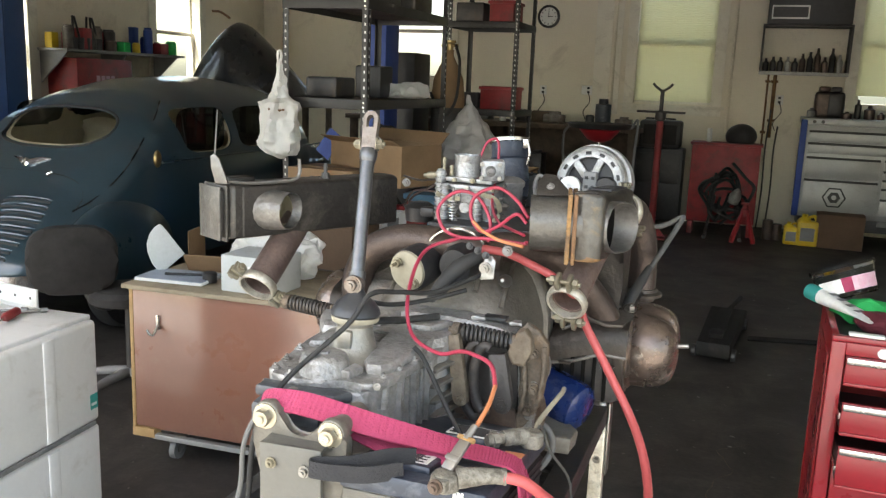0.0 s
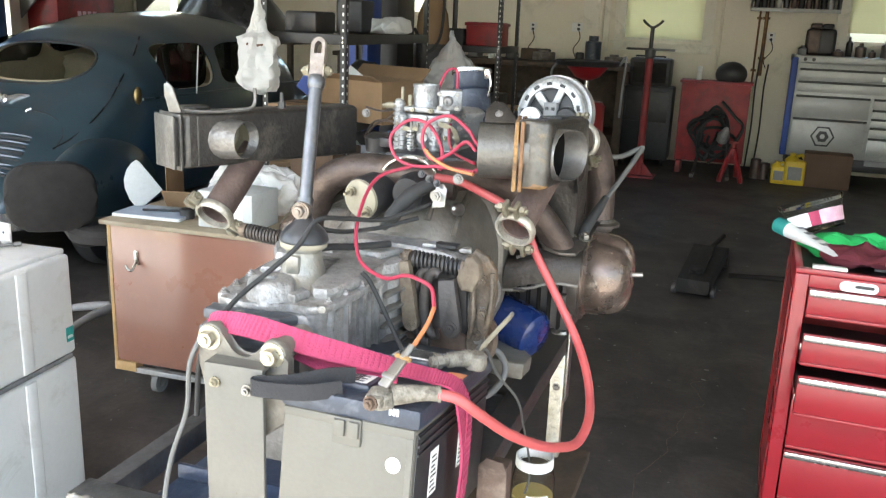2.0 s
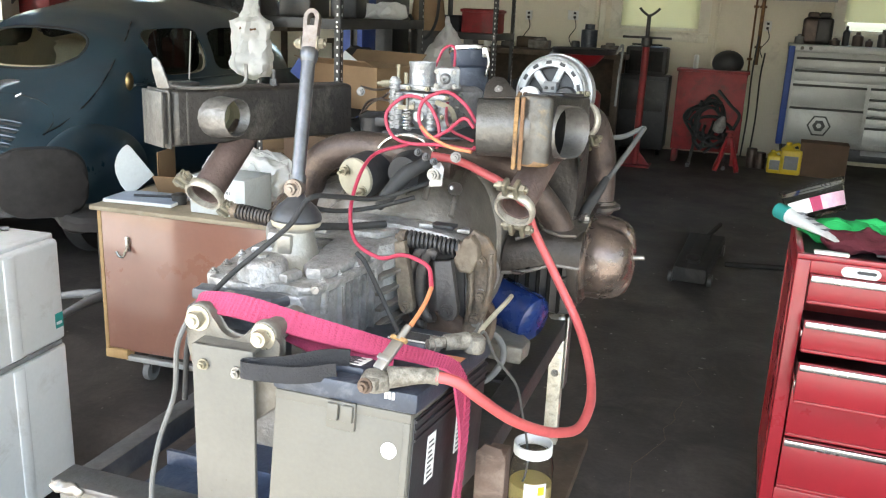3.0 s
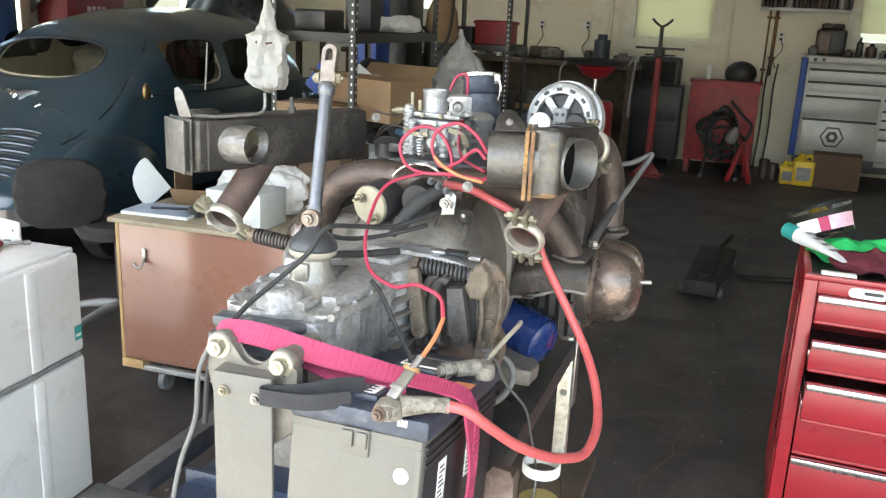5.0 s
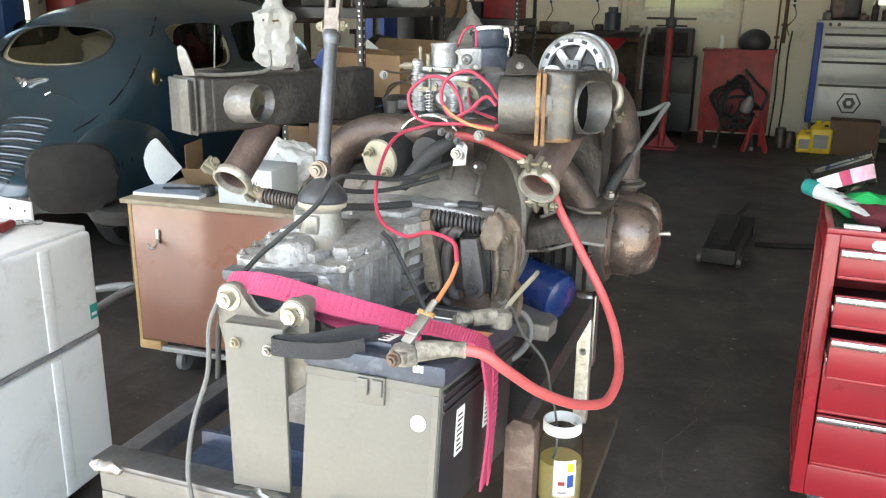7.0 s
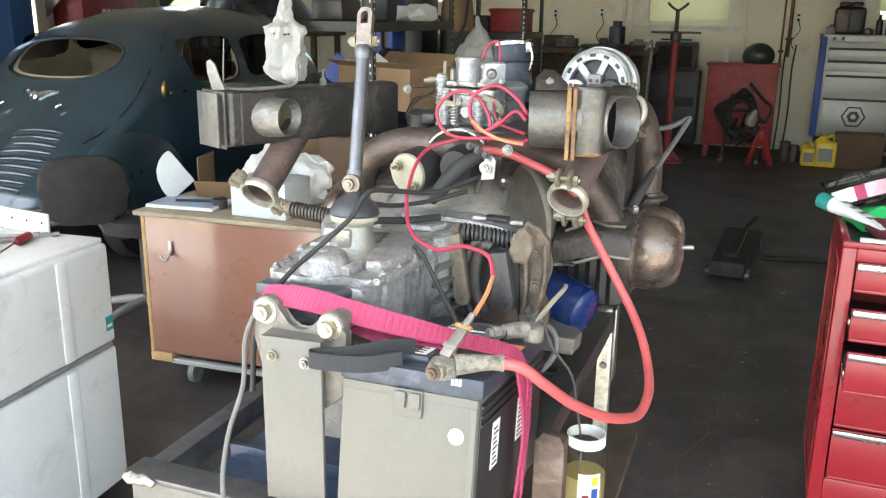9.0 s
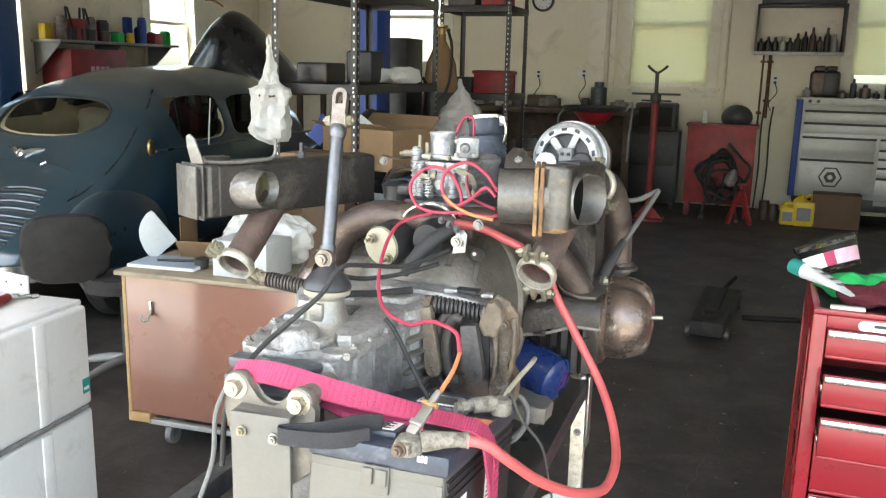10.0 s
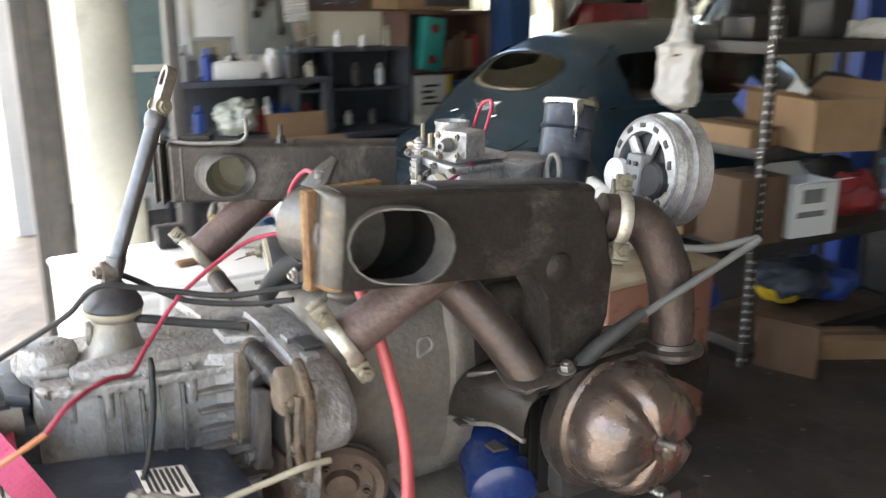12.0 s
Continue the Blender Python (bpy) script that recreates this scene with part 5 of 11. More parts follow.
epart("plug_boot", bm, M["rubber"], parent=lead_wire)

# oil filter
bm = bm_new()
lathe(bm, (-0.366, 1.654, 1.074), (1, -0.42, -0.24), [(0, 0.046), (0.004, 0.051), (0.018, 0.0515), (0.100, 0.0515), (0.112, 0.048), (0.119, 0.038), (0.122, 0.01)], 36)
filt = epart("oil_filter", bm, M["blue_filter"], "glossy blue spin-on oil filter")
for w in (0.004, 0.012):
    bm = bm_new()
    lathe(bm, Vector((-0.366, 1.654, 1.074)) + Vector((1, -0.42, -0.24)) * w, (1, -0.42, -0.24), [(0, 0.0505), (0.0015, 0.0535), (0.004, 0.0535), (0.0055, 0.0505)], 36)
    epart("filter_band", bm, M["dark_steel"], "thin dark band", parent=filt)
bm = bm_new()
lathe(bm, (-0.404, 1.67, 1.083), (1, -0.42, -0.24), [(0, 0.03), (0.02, 0.036), (0.030, 0.049), (0.040, 0.049), (0.042, 0.04)], 32)
epart("filter_head", bm, M["dark_steel"], parent=filt)
bm = bm_new()
prism(bm, [(-0.385, 1.505), (-0.300, 1.500), (-0.262, 1.510), (-0.258, 1.560), (-0.290, 1.60), (-0.385, 1.60)], 1.000, 1.034, Matrix.Translation((-0.32, 1.55, 1.02)) @ Matrix.Rotation(radians(6), 4, "Y") @ Matrix.Translation((0.32, -1.55, -1.02)), bevel=0.005)
rough(bm, 2, 0.0012, 40, 8)
epart("filter_mount", bm, M["cast_grey"], "pale grey cast filter mount")
bm = bm_new()
tube(bm, [(-0.335, 1.470, 1.075), (-0.300, 1.475, 1.055), (-0.288, 1.47, 1.02), (-0.31, 1.44, 0.985), (-0.37, 1.40, 0.965)], 0.0065, 12)
epart("oil_cooler_pipe", bm, M["peg_grey"], "bent grey pipe")

# carburettor: body, throats, jet towers, bowl, screws, levers and fittings
bm = bm_new()
box(bm, (-0.575, 1.672, 1.385), (-0.485, 1.76, 1.468), None, 0.008)
box(bm, (-0.594, 1.660, 1.462), (-0.478, 1.768, 1.474), None, 0.003)
box(bm, (-0.588, 1.665, 1.478), (-0.486, 1.762, 1.488), None, 0.003)
box(bm, (-0.600, 1.665, 1.395), (-0.470, 1.76, 1.404), None, 0.003)
jitter(bm, 0.0015, 60)
carb = epart("carburettor", bm, M["alloy_clean"], "bright cast alloy carburettor with jets and levers")
bm = bm_new()
lathe(bm, (-0.552, 1.70, 1.486), (0, 0, 1), [(0, 0.030), (0.004, 0.027), (0.040, 0.026), (0.044, 0.028), (0.048, 0.028), (0.048, 0.024), (0.02, 0.023), (0.01, 0.018)], 28)
epart("throat", bm, M["alloy_clean"], parent=carb)
for x, y, z0, z1, r in ((-0.598, 1.668, 1.395, 1.500, 0.0125), (-0.606, 1.695, 1.40, 1.485, 0.011), (-0.583, 1.652, 1.39, 1.47, 0.010), (-0.512, 1.655, 1.40, 1.455, 0.012)):
    bm = bm_new()
    prof = [(0, r * 0.7), (0.004, r)]
    n = int((z1 - z0) / 0.010)
    for k in range(n):
        h = 0.006 + k * 0.010
        prof += [(h, r), (h + 0.004, r), (h + 0.005, r * 0.82), (h + 0.009, r * 0.82)]
    prof += [(z1 - z0, r * 0.8), (z1 - z0 + 0.004, r * 0.5)]
    lathe(bm, (x, y, z0), (0, 0, 1), prof, 14)
    epart("jet_tower", bm, M["alloy_clean"], parent=carb)
bm = bm_new()
box(bm, (-0.515, 1.660, 1.486), (-0.468, 1.71, 1.528), Matrix.Translation((-0.49, 1.685, 1.5)) @ Matrix.Rotation(radians(20), 4, "Z") @ Matrix.Translation((0.49, -1.685, -1.5)), 0.005)
chk = epart("choke_housing", bm, M["alloy_clean"], parent=carb)
for dx, dz in ((-0.016, 0.014), (0.018, 0.014), (-0.016, -0.014), (0.018, -0.014)):
    bm = bm_new()
    hexbolt(bm, (-0.487 + dx, 1.653 + dx * 0.36, 1.507 + dz), (0.3, -1, 0), 0.0055, 0.004, False)
    epart("screw", bm, M["steel"], parent=chk)
bm = bm_new()
lathe(bm, (-0.487, 1.655, 1.507), (0.3, -1, 0), [(0, 0.011), (0.008, 0.0105), (0.012, 0.008), (0.020, 0.0075), (0.021, 0.004), (0.012, 0.0035)], 18)
epart("pipe_union", bm, M["alloy"], parent=chk)
bm = bm_new()
lathe(bm, (-0.49, 1.79, 1.40), (0, 0, 1), [(0, 0.03), (0.01, 0.036), (0.06, 0.037), (0.066, 0.041), (0.074, 0.041), (0.082, 0.03)], 26)
epart("float_bowl", bm, M["alloy"], parent=carb)
bm = bm_new()
lathe(bm, (-0.535, 1.665, 1.43), (0, -1, 0), [(0, 0.024), (0.010, 0.024), (0.014, 0.019), (0.020, 0.012), (0.026, 0.011)], 22)
epart("accelerator_pump", bm, M["alloy_clean"], parent=carb)
rnd = random.Random(11)
for x, z in ((-0.555, 1.452), (-0.515, 1.452), (-0.555, 1.41), (-0.515, 1.41), (-0.588, 1.468), (-0.482, 1.468), (-0.535, 1.468), (-0.575, 1.43), (-0.492, 1.43), (-0.565, 1.483), (-0.525, 1.483)):
    bm = bm_new()
    hexbolt(bm, (x, 1.668 - rnd.uniform(0.002, 0.010), z), (rnd.uniform(-0.15, 0.15), -1, 0.1), rnd.uniform(0.0045, 0.0062), rnd.uniform(0.004, 0.010), False)
    epart("screw", bm, M["steel"] if rnd.random() < 0.6 else M["zinc"], parent=carb)
for y, z in ((1.68, 1.43), (1.71, 1.445), (1.74, 1.425), (1.69, 1.468), (1.73, 1.468), (1.755, 1.45)):
    bm = bm_new()
    hexbolt(bm, (-0.484, y, z), (1, rnd.uniform(-0.2, 0.2), 0.1), rnd.uniform(0.005, 0.007), rnd.uniform(0.005, 0.014), False)
    epart("screw", bm, M["steel"], parent=carb)
bm = bm_new()
spring(bm, (-0.560, 1.640, 1.398), (-0.560, 1.640, 1.445), 0.009, 0.0016, 8)
epart("throttle_spring", bm, M["bright_steel"], parent=carb)
bm = bm_new()
rod(bm, (-0.560, 1.640, 1.385), (-0.560, 1.640, 1.47), 0.003, seg=8)
epart("throttle_rod", bm, M["steel"], parent=carb)
for pts, w in (([(-0.475, 1.652, 1.405), (-0.462, 1.648, 1.425), (-0.47, 1.645, 1.45), (-0.50, 1.64, 1.462)], 0.010), ([(-0.60, 1.65, 1.455), (-0.575, 1.643, 1.446), (-0.545, 1.64, 1.448)], 0.009), ([(-0.468, 1.66, 1.40), (-0.452, 1.65, 1.385), (-0.448, 1.645, 1.365)], 0.011)):
    bm = bm_new()
    ribbon(bm, pts, (0.2, 0, 1) if w > 0.0095 else (0, 0, 1), w, 0.0025, 6)
    epart("throttle_lever", bm, M["zinc"], parent=carb)
for a, b, r in (((-0.592, 1.67, 1.50), (-0.592, 1.67, 1.528), 0.0038), ((-0.578, 1.676, 1.49), (-0.578, 1.676, 1.512), 0.0045), ((-0.627, 1.668, 1.488), (-0.602, 1.668, 1.490), 0.0075), ((-0.636, 1.668, 1.487), (-0.627, 1.668, 1.488), 0.0045)):
    bm = bm_new()
    rod(bm, a, b, r, seg=8)
    epart("brass_fitting", bm, M["zinc"], parent=carb)

# ribbed intake hose with a clip
bm = bm_new()
prof = [(0, 0.042), (0.03, 0.043), (0.034, 0.046), (0.04, 0.043), (0.075, 0.042), (0.079, 0.046), (0.085, 0.042), (0.115, 0.043), (0.118, 0.040), (0.10, 0.037), (0.02, 0.036)]
lathe(bm, (-0.505, 1.885, 1.425), (-0.12, 0.22, 1), [(h * 1.14, r) for h, r in prof], 30)
hose = epart("intake_hose", bm, M["navy"], "grey-blue rubber intake neck")
bm = bm_new()
lathe(bm, (-0.5195, 1.912, 1.546), (-0.12, 0.22, 1), [(0, 0.0445), (0.002, 0.047), (0.009, 0.047), (0.011, 0.0445)], 30, closed=True)
box(bm, (-0.482, 1.885, 1.54), (-0.470, 1.90, 1.562), None, 0.002)
tube(bm, [(-0.472, 1.885, 1.56), (-0.464, 1.88, 1.53), (-0.470, 1.882, 1.50)], 0.0025, 8)
epart("hose_clip", bm, M["bright_steel"], parent=hose)
bm = bm_new()
loop = [(-0.418 + 0.010 * math.cos(a), 1.80 + 0.004 * math.cos(a), 1.465 + 0.026 * math.sin(a)) for a in (2 * math.pi * k / 18 for k in range(19))]
tube(bm, loop, 0.0045, 8, smooth_line=False)
epart("lifting_eye", bm, M["alloy"])

# alternator: a deep housing band, a slotted end frame, dark windings, brush box and round cap
AC = Vector((-0.325, 1.905, 1.472))
AX = Vector((-0.12, -1.0, 0.10)).normalized()
u, v, d = frame_of(AX)
bm = bm_new()
lathe(bm, AC, -AX, [(-0.006, 0.074), (-0.008, 0.079), (0.004, 0.083), (0.006, 0.078), (0.020, 0.078), (0.022, 0.086), (0.050, 0.086), (0.056, 0.078), (0.056, 0.070), (0.010, 0.070), (-0.004, 0.070)], 56, closed=True)
alt = epart("alternator", bm, M["alloy_clean"], "bright alternator with a slotted end frame")
bm = bm_new()
lathe(bm, AC - AX * 0.02, AX, [(0, 0.070), (0.016, 0.068), (0.020, 0.060), (0.020, 0.0)], 44)
epart("winding", bm, M["black"], "dark windings inside the housing", parent=alt)
bm = bm_new()
lathe(bm, AC - AX * 0.002, AX, [(0, 0.076), (0.012, 0.074), (0.016, 0.068), (0.016, 0.057), (0.010, 0.055), (0.0, 0.055)], 56, closed=True)
epart("end_frame", bm, M["alloy_clean"], parent=alt)
for k in range(13):
    a = 2 * math.pi * k / 13
    w = u * math.cos(a) + v * math.sin(a)
    t = -u * math.sin(a) + v * math.cos(a)
    bm = bm_new()
    box(bm, (-0.0065, -0.0036, -0.0015), (0.0065, 0.0036, 0.0015), Matrix.Translation(AC + AX * 0.0138 + w * 0.0655) @ Matrix((t, w, AX)).transposed().to_4x4(), 0.001)
    epart("slot", bm, M["black"], parent=alt)
for k, (ang, half) in enumerate(((35, 0.010), (112, 0.008), (165, 0.011), (248, 0.008), (310, 0.009))):
    a = radians(ang)
    w = u * math.cos(a) + v * math.sin(a)
    t = -u * math.sin(a) + v * math.cos(a)
    bm = bm_new()
    box(bm, (-half, -0.026, -0.003), (half, 0.016, 0.006), Matrix.Translation(AC + AX * 0.006 + w * 0.044) @ Matrix((t, w, AX)).transposed().to_4x4(), 0.003)
    epart("spoke", bm, M["alloy_clean"], parent=alt)
BB = Matrix((Vector((1, 0, 0)), AX.cross(Vector((1, 0, 0))).normalized(), AX)).transposed().to_4x4()
bm = bm_new()
box(bm, (-0.016, -0.034, -0.010), (0.014, 0.030, 0.012), Matrix.Translation(AC + AX * 0.022 + Vector((0.006, 0, -0.006))) @ BB, 0.004)
brush = epart("brush_box", bm, M["grey"], "dark grey brush holder", parent=alt)
for k in range(6):
    bm = bm_new()
    box(bm, (-0.0035, -0.0035, 0), (0.0035, 0.0035, 0.003), Matrix.Translation(AC + AX * 0.0335 + Vector((-0.001 + 0.014 * (k % 2), 0, -0.030 + 0.020 * (k // 2)))) @ BB, 0.001)
    epart("contact", bm, M["ink"], parent=brush)
bm = bm_new()
lathe(bm, AC + AX * 0.012 + Vector((0.040, 0, -0.010)), AX, [(0, 0.026), (0.016, 0.026), (0.020, 0.022), (0.020, 0.0)], 26)
epart("end_block", bm, M["black"], "black round end block", parent=alt)
bm = bm_new()
lathe(bm, AC + AX * 0.016 + Vector((-0.040, 0, -0.014)), AX, [(0, 0.025), (0.012, 0.025), (0.014, 0.022), (0.014, 0.006), (0.011, 0.004)], 28)
epart("bearing_cap", bm, M["label_white"], "white round cap", parent=alt)

# starter and solenoid with their leads
bm = bm_new()
lathe(bm, (-0.556, 1.392, 1.345), (0.25, 1, 0.12), [(0, 0.038), (0.006, 0.040), (0.10, 0.040), (0.11, 0.033)], 30)
starter = epart("solenoid", bm, M["black"], "black solenoid")
bm = bm_new()
lathe(bm, (-0.557, 1.386, 1.345), (0.25, 1, 0.12), [(0, 0.033), (0.001, 0.0355), (0.007, 0.037)], 30)
epart("solenoid_cap", bm, M["cream"], "cream bakelite cap", parent=starter)
for dx, dz in ((-0.015, 0.014), (0.018, -0.020)):
    bm = bm_new()
    hexbolt(bm, (-0.557 + dx, 1.384, 1.345 + dz), (-0.25, -1, -0.1), 0.0075, 0.006)
    rod(bm, (-0.557 + dx, 1.384, 1.345 + dz), (-0.561 + dx, 1.362, 1.343 + dz), 0.003, seg=8)
    epart("terminal", bm, M["zinc"], parent=starter)
bm = bm_new()
lathe(bm, (-0.47, 1.40, 1.36), (0.1, 1, 0.05), [(0, 0.03), (0.02, 0.036), (0.12, 0.036)], 26)
epart("starter_motor", bm, M["black"], "black starter motor", parent=starter)
bm = bm_new()
arc = [(-0.475 + 0.055 * math.cos(a), 1.43 + 0.01 * math.cos(a), 1.375 + 0.05 * math.sin(a)) for a in (radians(20 + 12 * k) for k in range(12))]
ribbon(bm, arc, (0, 1, 0), 0.02, 0.003, 3)
epart("starter_clamp", bm, M["bright_steel"], "bright steel strap", parent=starter)
bm = bm_new()
tube(bm, [(-0.425, 1.40, 1.385), (-0.455, 1.375, 1.365), (-0.48, 1.36, 1.33), (-0.50, 1.365, 1.305)], 0.013, 12, radii=[0.011, 0.014, 0.014, 0.008])
epart("terminal_sleeve", bm, M["rubber"], "black terminal sleeve", parent=starter)
bm = bm_new()
prism(bm, [(-0.012, 0), (0.012, 0.004), (0.012, 0.035), (0.004, 0.044), (-0.008, 0.04)], -0.002, 0.002, Matrix.Translation((-0.405, 1.385, 1.345)) @ Matrix.Rotation(radians(75), 4, "X"), bevel=0.0006)
hexbolt(bm, (-0.405, 1.372, 1.37), (0, -1, 0), 0.008, 0.005)
epart("earth_tag", bm, M["steel"], parent=starter)
bm = bm_new()
for k in range(3):
    hexbolt(bm, (-0.44 + 0.016 * k, 1.39 - 0.004 * k, 1.402 - 0.006 * k), (0.1, -1, 0.3), 0.005, 0.006)
epart("terminal_nut", bm, M["dark_steel"], parent=starter)

# wires
def wire(name, pts, r, mat, label, parent=None):
    bm = bm_new()
    tube(bm, pts, r, 10, 8)
    return epart(name, bm, mat, label, parent)


wire("red_wire", [(-0.41, 1.40, 1.41), (-0.412, 1.41, 1.448), (-0.44, 1.42, 1.485), (-0.478, 1.42, 1.491), (-0.508, 1.41, 1.462), (-0.495, 1.40, 1.428), (-0.461, 1.395, 1.415), (-0.404, 1.39, 1.418), (-0.345, 1.385, 1.416), (-0.335, 1.37, 1.422)], 0.0031, M["red_wire"], "looped thin red wire")
wire("red_wire", [(-0.335, 1.375, 1.462), (-0.36, 1.39, 1.488), (-0.401, 1.41, 1.505), (-0.44, 1.41, 1.488), (-0.446, 1.405, 1.455), (-0.425, 1.40, 1.428), (-0.39, 1.385, 1.442), (-0.355, 1.37, 1.468), (-0.335, 1.365, 1.455)], 0.0031, M["red_wire"], "looped thin red wire")
wire("orange_wire", [(-0.44, 1.40, 1.445), (-0.42, 1.395, 1.43), (-0.385, 1.385, 1.418), (-0.34, 1.372, 1.414)], 0.0031, M["orange_wire"], "thin orange wire")
wire("red_wire", [(-0.46, 1.395, 1.414), (-0.505, 1.34, 1.395), (-0.497, 1.25, 1.342), (-0.468, 1.195, 1.293), (-0.411, 1.16, 1.279), (-0.365, 1.13, 1.297), (-0.335, 1.105, 1.303), (-0.302, 1.075, 1.302), (-0.288, 1.05, 1.283)], 0.0031, M["red_wire"], "thin crimson wire")
wire("orange_wire", [(-0.288, 1.05, 1.283), (-0.287, 1.02, 1.268), (-0.292, 0.985, 1.25)], 0.0031, M["orange_wire"], "faded orange wire end")
wire("fuel_wire", [(-0.535, 1.73, 1.525), (-0.52, 1.735, 1.56), (-0.50, 1.74, 1.565), (-0.492, 1.725, 1.53), (-0.49, 1.70, 1.48), (-0.47, 1.62, 1.445), (-0.42, 1.50, 1.43), (-0.345, 1.39, 1.43)], 0.0028, M["red_wire"], "thin red wire")
wire("earth_cable", [(-0.462, 1.192, 1.272), (-0.446, 1.190, 1.258), (-0.415, 1.180, 1.214), (-0.385, 1.165, 1.176), (-0.362, 1.15, 1.156)], 0.0038, M["rubber"], "black earth cable")
wire("brake_hose", [(-0.56, 1.185, 1.296), (-0.531, 1.205, 1.302), (-0.511, 1.26, 1.292), (-0.481, 1.31, 1.288), (-0.470, 1.325, 1.287)], 0.0060, M["rubber"], "short black hose")
wire("control_cable", [(-0.42, 1.40, 1.35), (-0.47, 1.30, 1.336), (-0.500, 1.21, 1.352), (-0.518, 1.148, 1.360), (-0.532, 1.112, 1.326), (-0.554, 1.076, 1.298), (-0.583, 1.028, 1.263), (-0.593, 0.985, 1.235), (-0.605, 0.960, 1.19), (-0.612, 0.955, 1.10)], 0.0040, M["rubber"], "black control cable")
wire("speedometer_cable", [(-0.44, 1.38, 1.325), (-0.50, 1.33, 1.31), (-0.545, 1.26, 1.315), (-0.58, 1.21, 1.34), (-0.555, 1.165, 1.372)], 0.004, M["rubber"], "thin black cable")
for pts in ([(-0.61, 1.66, 1.47), (-0.64, 1.70, 1.455), (-0.69, 1.74, 1.44), (-0.70, 1.72, 1.41)], [(-0.605, 1.665, 1.455), (-0.65, 1.69, 1.45), (-0.685, 1.71, 1.42), (-0.65, 1.69, 1.40), (-0.61, 1.66, 1.41)], [(-0.61, 1.68, 1.48), (-0.68, 1.76, 1.465), (-0.76, 1.86, 1.46)]):
    wire("thin_cable", pts, 0.0025, M["exhaust"], "thin brown cable")
bm = bm_new()
lathe(bm, (-0.655, 1.70, 1.385), (0, 0, 1), [(0, 0.03), (0.03, 0.034), (0.04, 0.02)], 20)
box(bm, (-0.64, 1.66, 1.40), (-0.61, 1.69, 1.42), None, 0.004)
epart("fuel_pump", bm, M["dark_steel"], "small dark fuel pump")
for x in (-0.688, -0.372):
    bm = bm_new()
    hexbolt(bm, (x + 0.0, 1.70 if x < -0.5 else 1.39, 1.465 if x < -0.5 else 1.40), (0.1, -1, 0), 0.007, 0.006)
    epart("bolt", bm, M["alloy"])

# front mount: a cast yoke with a round boss at each end, hollowed between them
bm = bm_new()
BL, BR = Vector((-0.578, 1.229)), Vector((-0.480, 1.219))
edge = [(BL.x + 0.0205 * math.cos(a), BL.y + 0.0205 * math.sin(a)) for a in (radians(215 - 21 * k) for k in range(10))]
edge += [(-0.546, 1.213), (-0.534, 1.206), (-0.520, 1.205), (-0.508, 1.210)]
edge += [(BR.x + 0.0205 * math.cos(a), BR.y + 0.0205 * math.sin(a)) for a in (radians(150 - 21 * k) for k in range(9))]
edge += [(-0.458, 1.17), (-0.462, 1.12), (-0.500, 1.09), (-0.560, 1.10), (-0.590, 1.15), (-0.600, 1.19)]
prism(bm, edge, -0.962, -0.946, Matrix.Rotation(radians(90), 4, "X"), bevel=0.004)
rod(bm, (BL.x, 0.950, BL.y), (BL.x - 0.004, 1.03, BL.y - 0.004), 0.0165, seg=24)
rod(bm, (BR.x, 0.950, BR.y), (BR.x - 0.004, 1.04, BR.y - 0.004), 0.0165, seg=24)
yoke = epart("mount_yoke", bm, M["cast_grey"], "grey-brown cast mounting yoke")
for q in (BL, BR):
    bm = bm_new()
    lathe(bm, (q.x, 0.9465, q.y), (0.03, -1, 0.02), [(0, 0.0175), (0.003, 0.0175), (0.0035, 0.015)], 28)
    hexbolt(bm, (q.x, 0.9435, q.y), (0.03, -1, 0.02), 0.0122, 0.011, False)
    epart("mount_bolt", bm, M["bolt_pale"], "large pale plated hexagon bolt", parent=yoke)

# ---- the stand ----
stand = thing("engine_stand", "welded steel engine stand of square tube and angle", "stand", (-0.5, 1.4, 0))


def spart(name, bm, mat, label=""):
    bmesh.ops.transform(bm, matrix=Matrix.Translation((0.5, -1.4, 0)), verts=bm.verts)
    return part(name, bm, mat, stand, label)


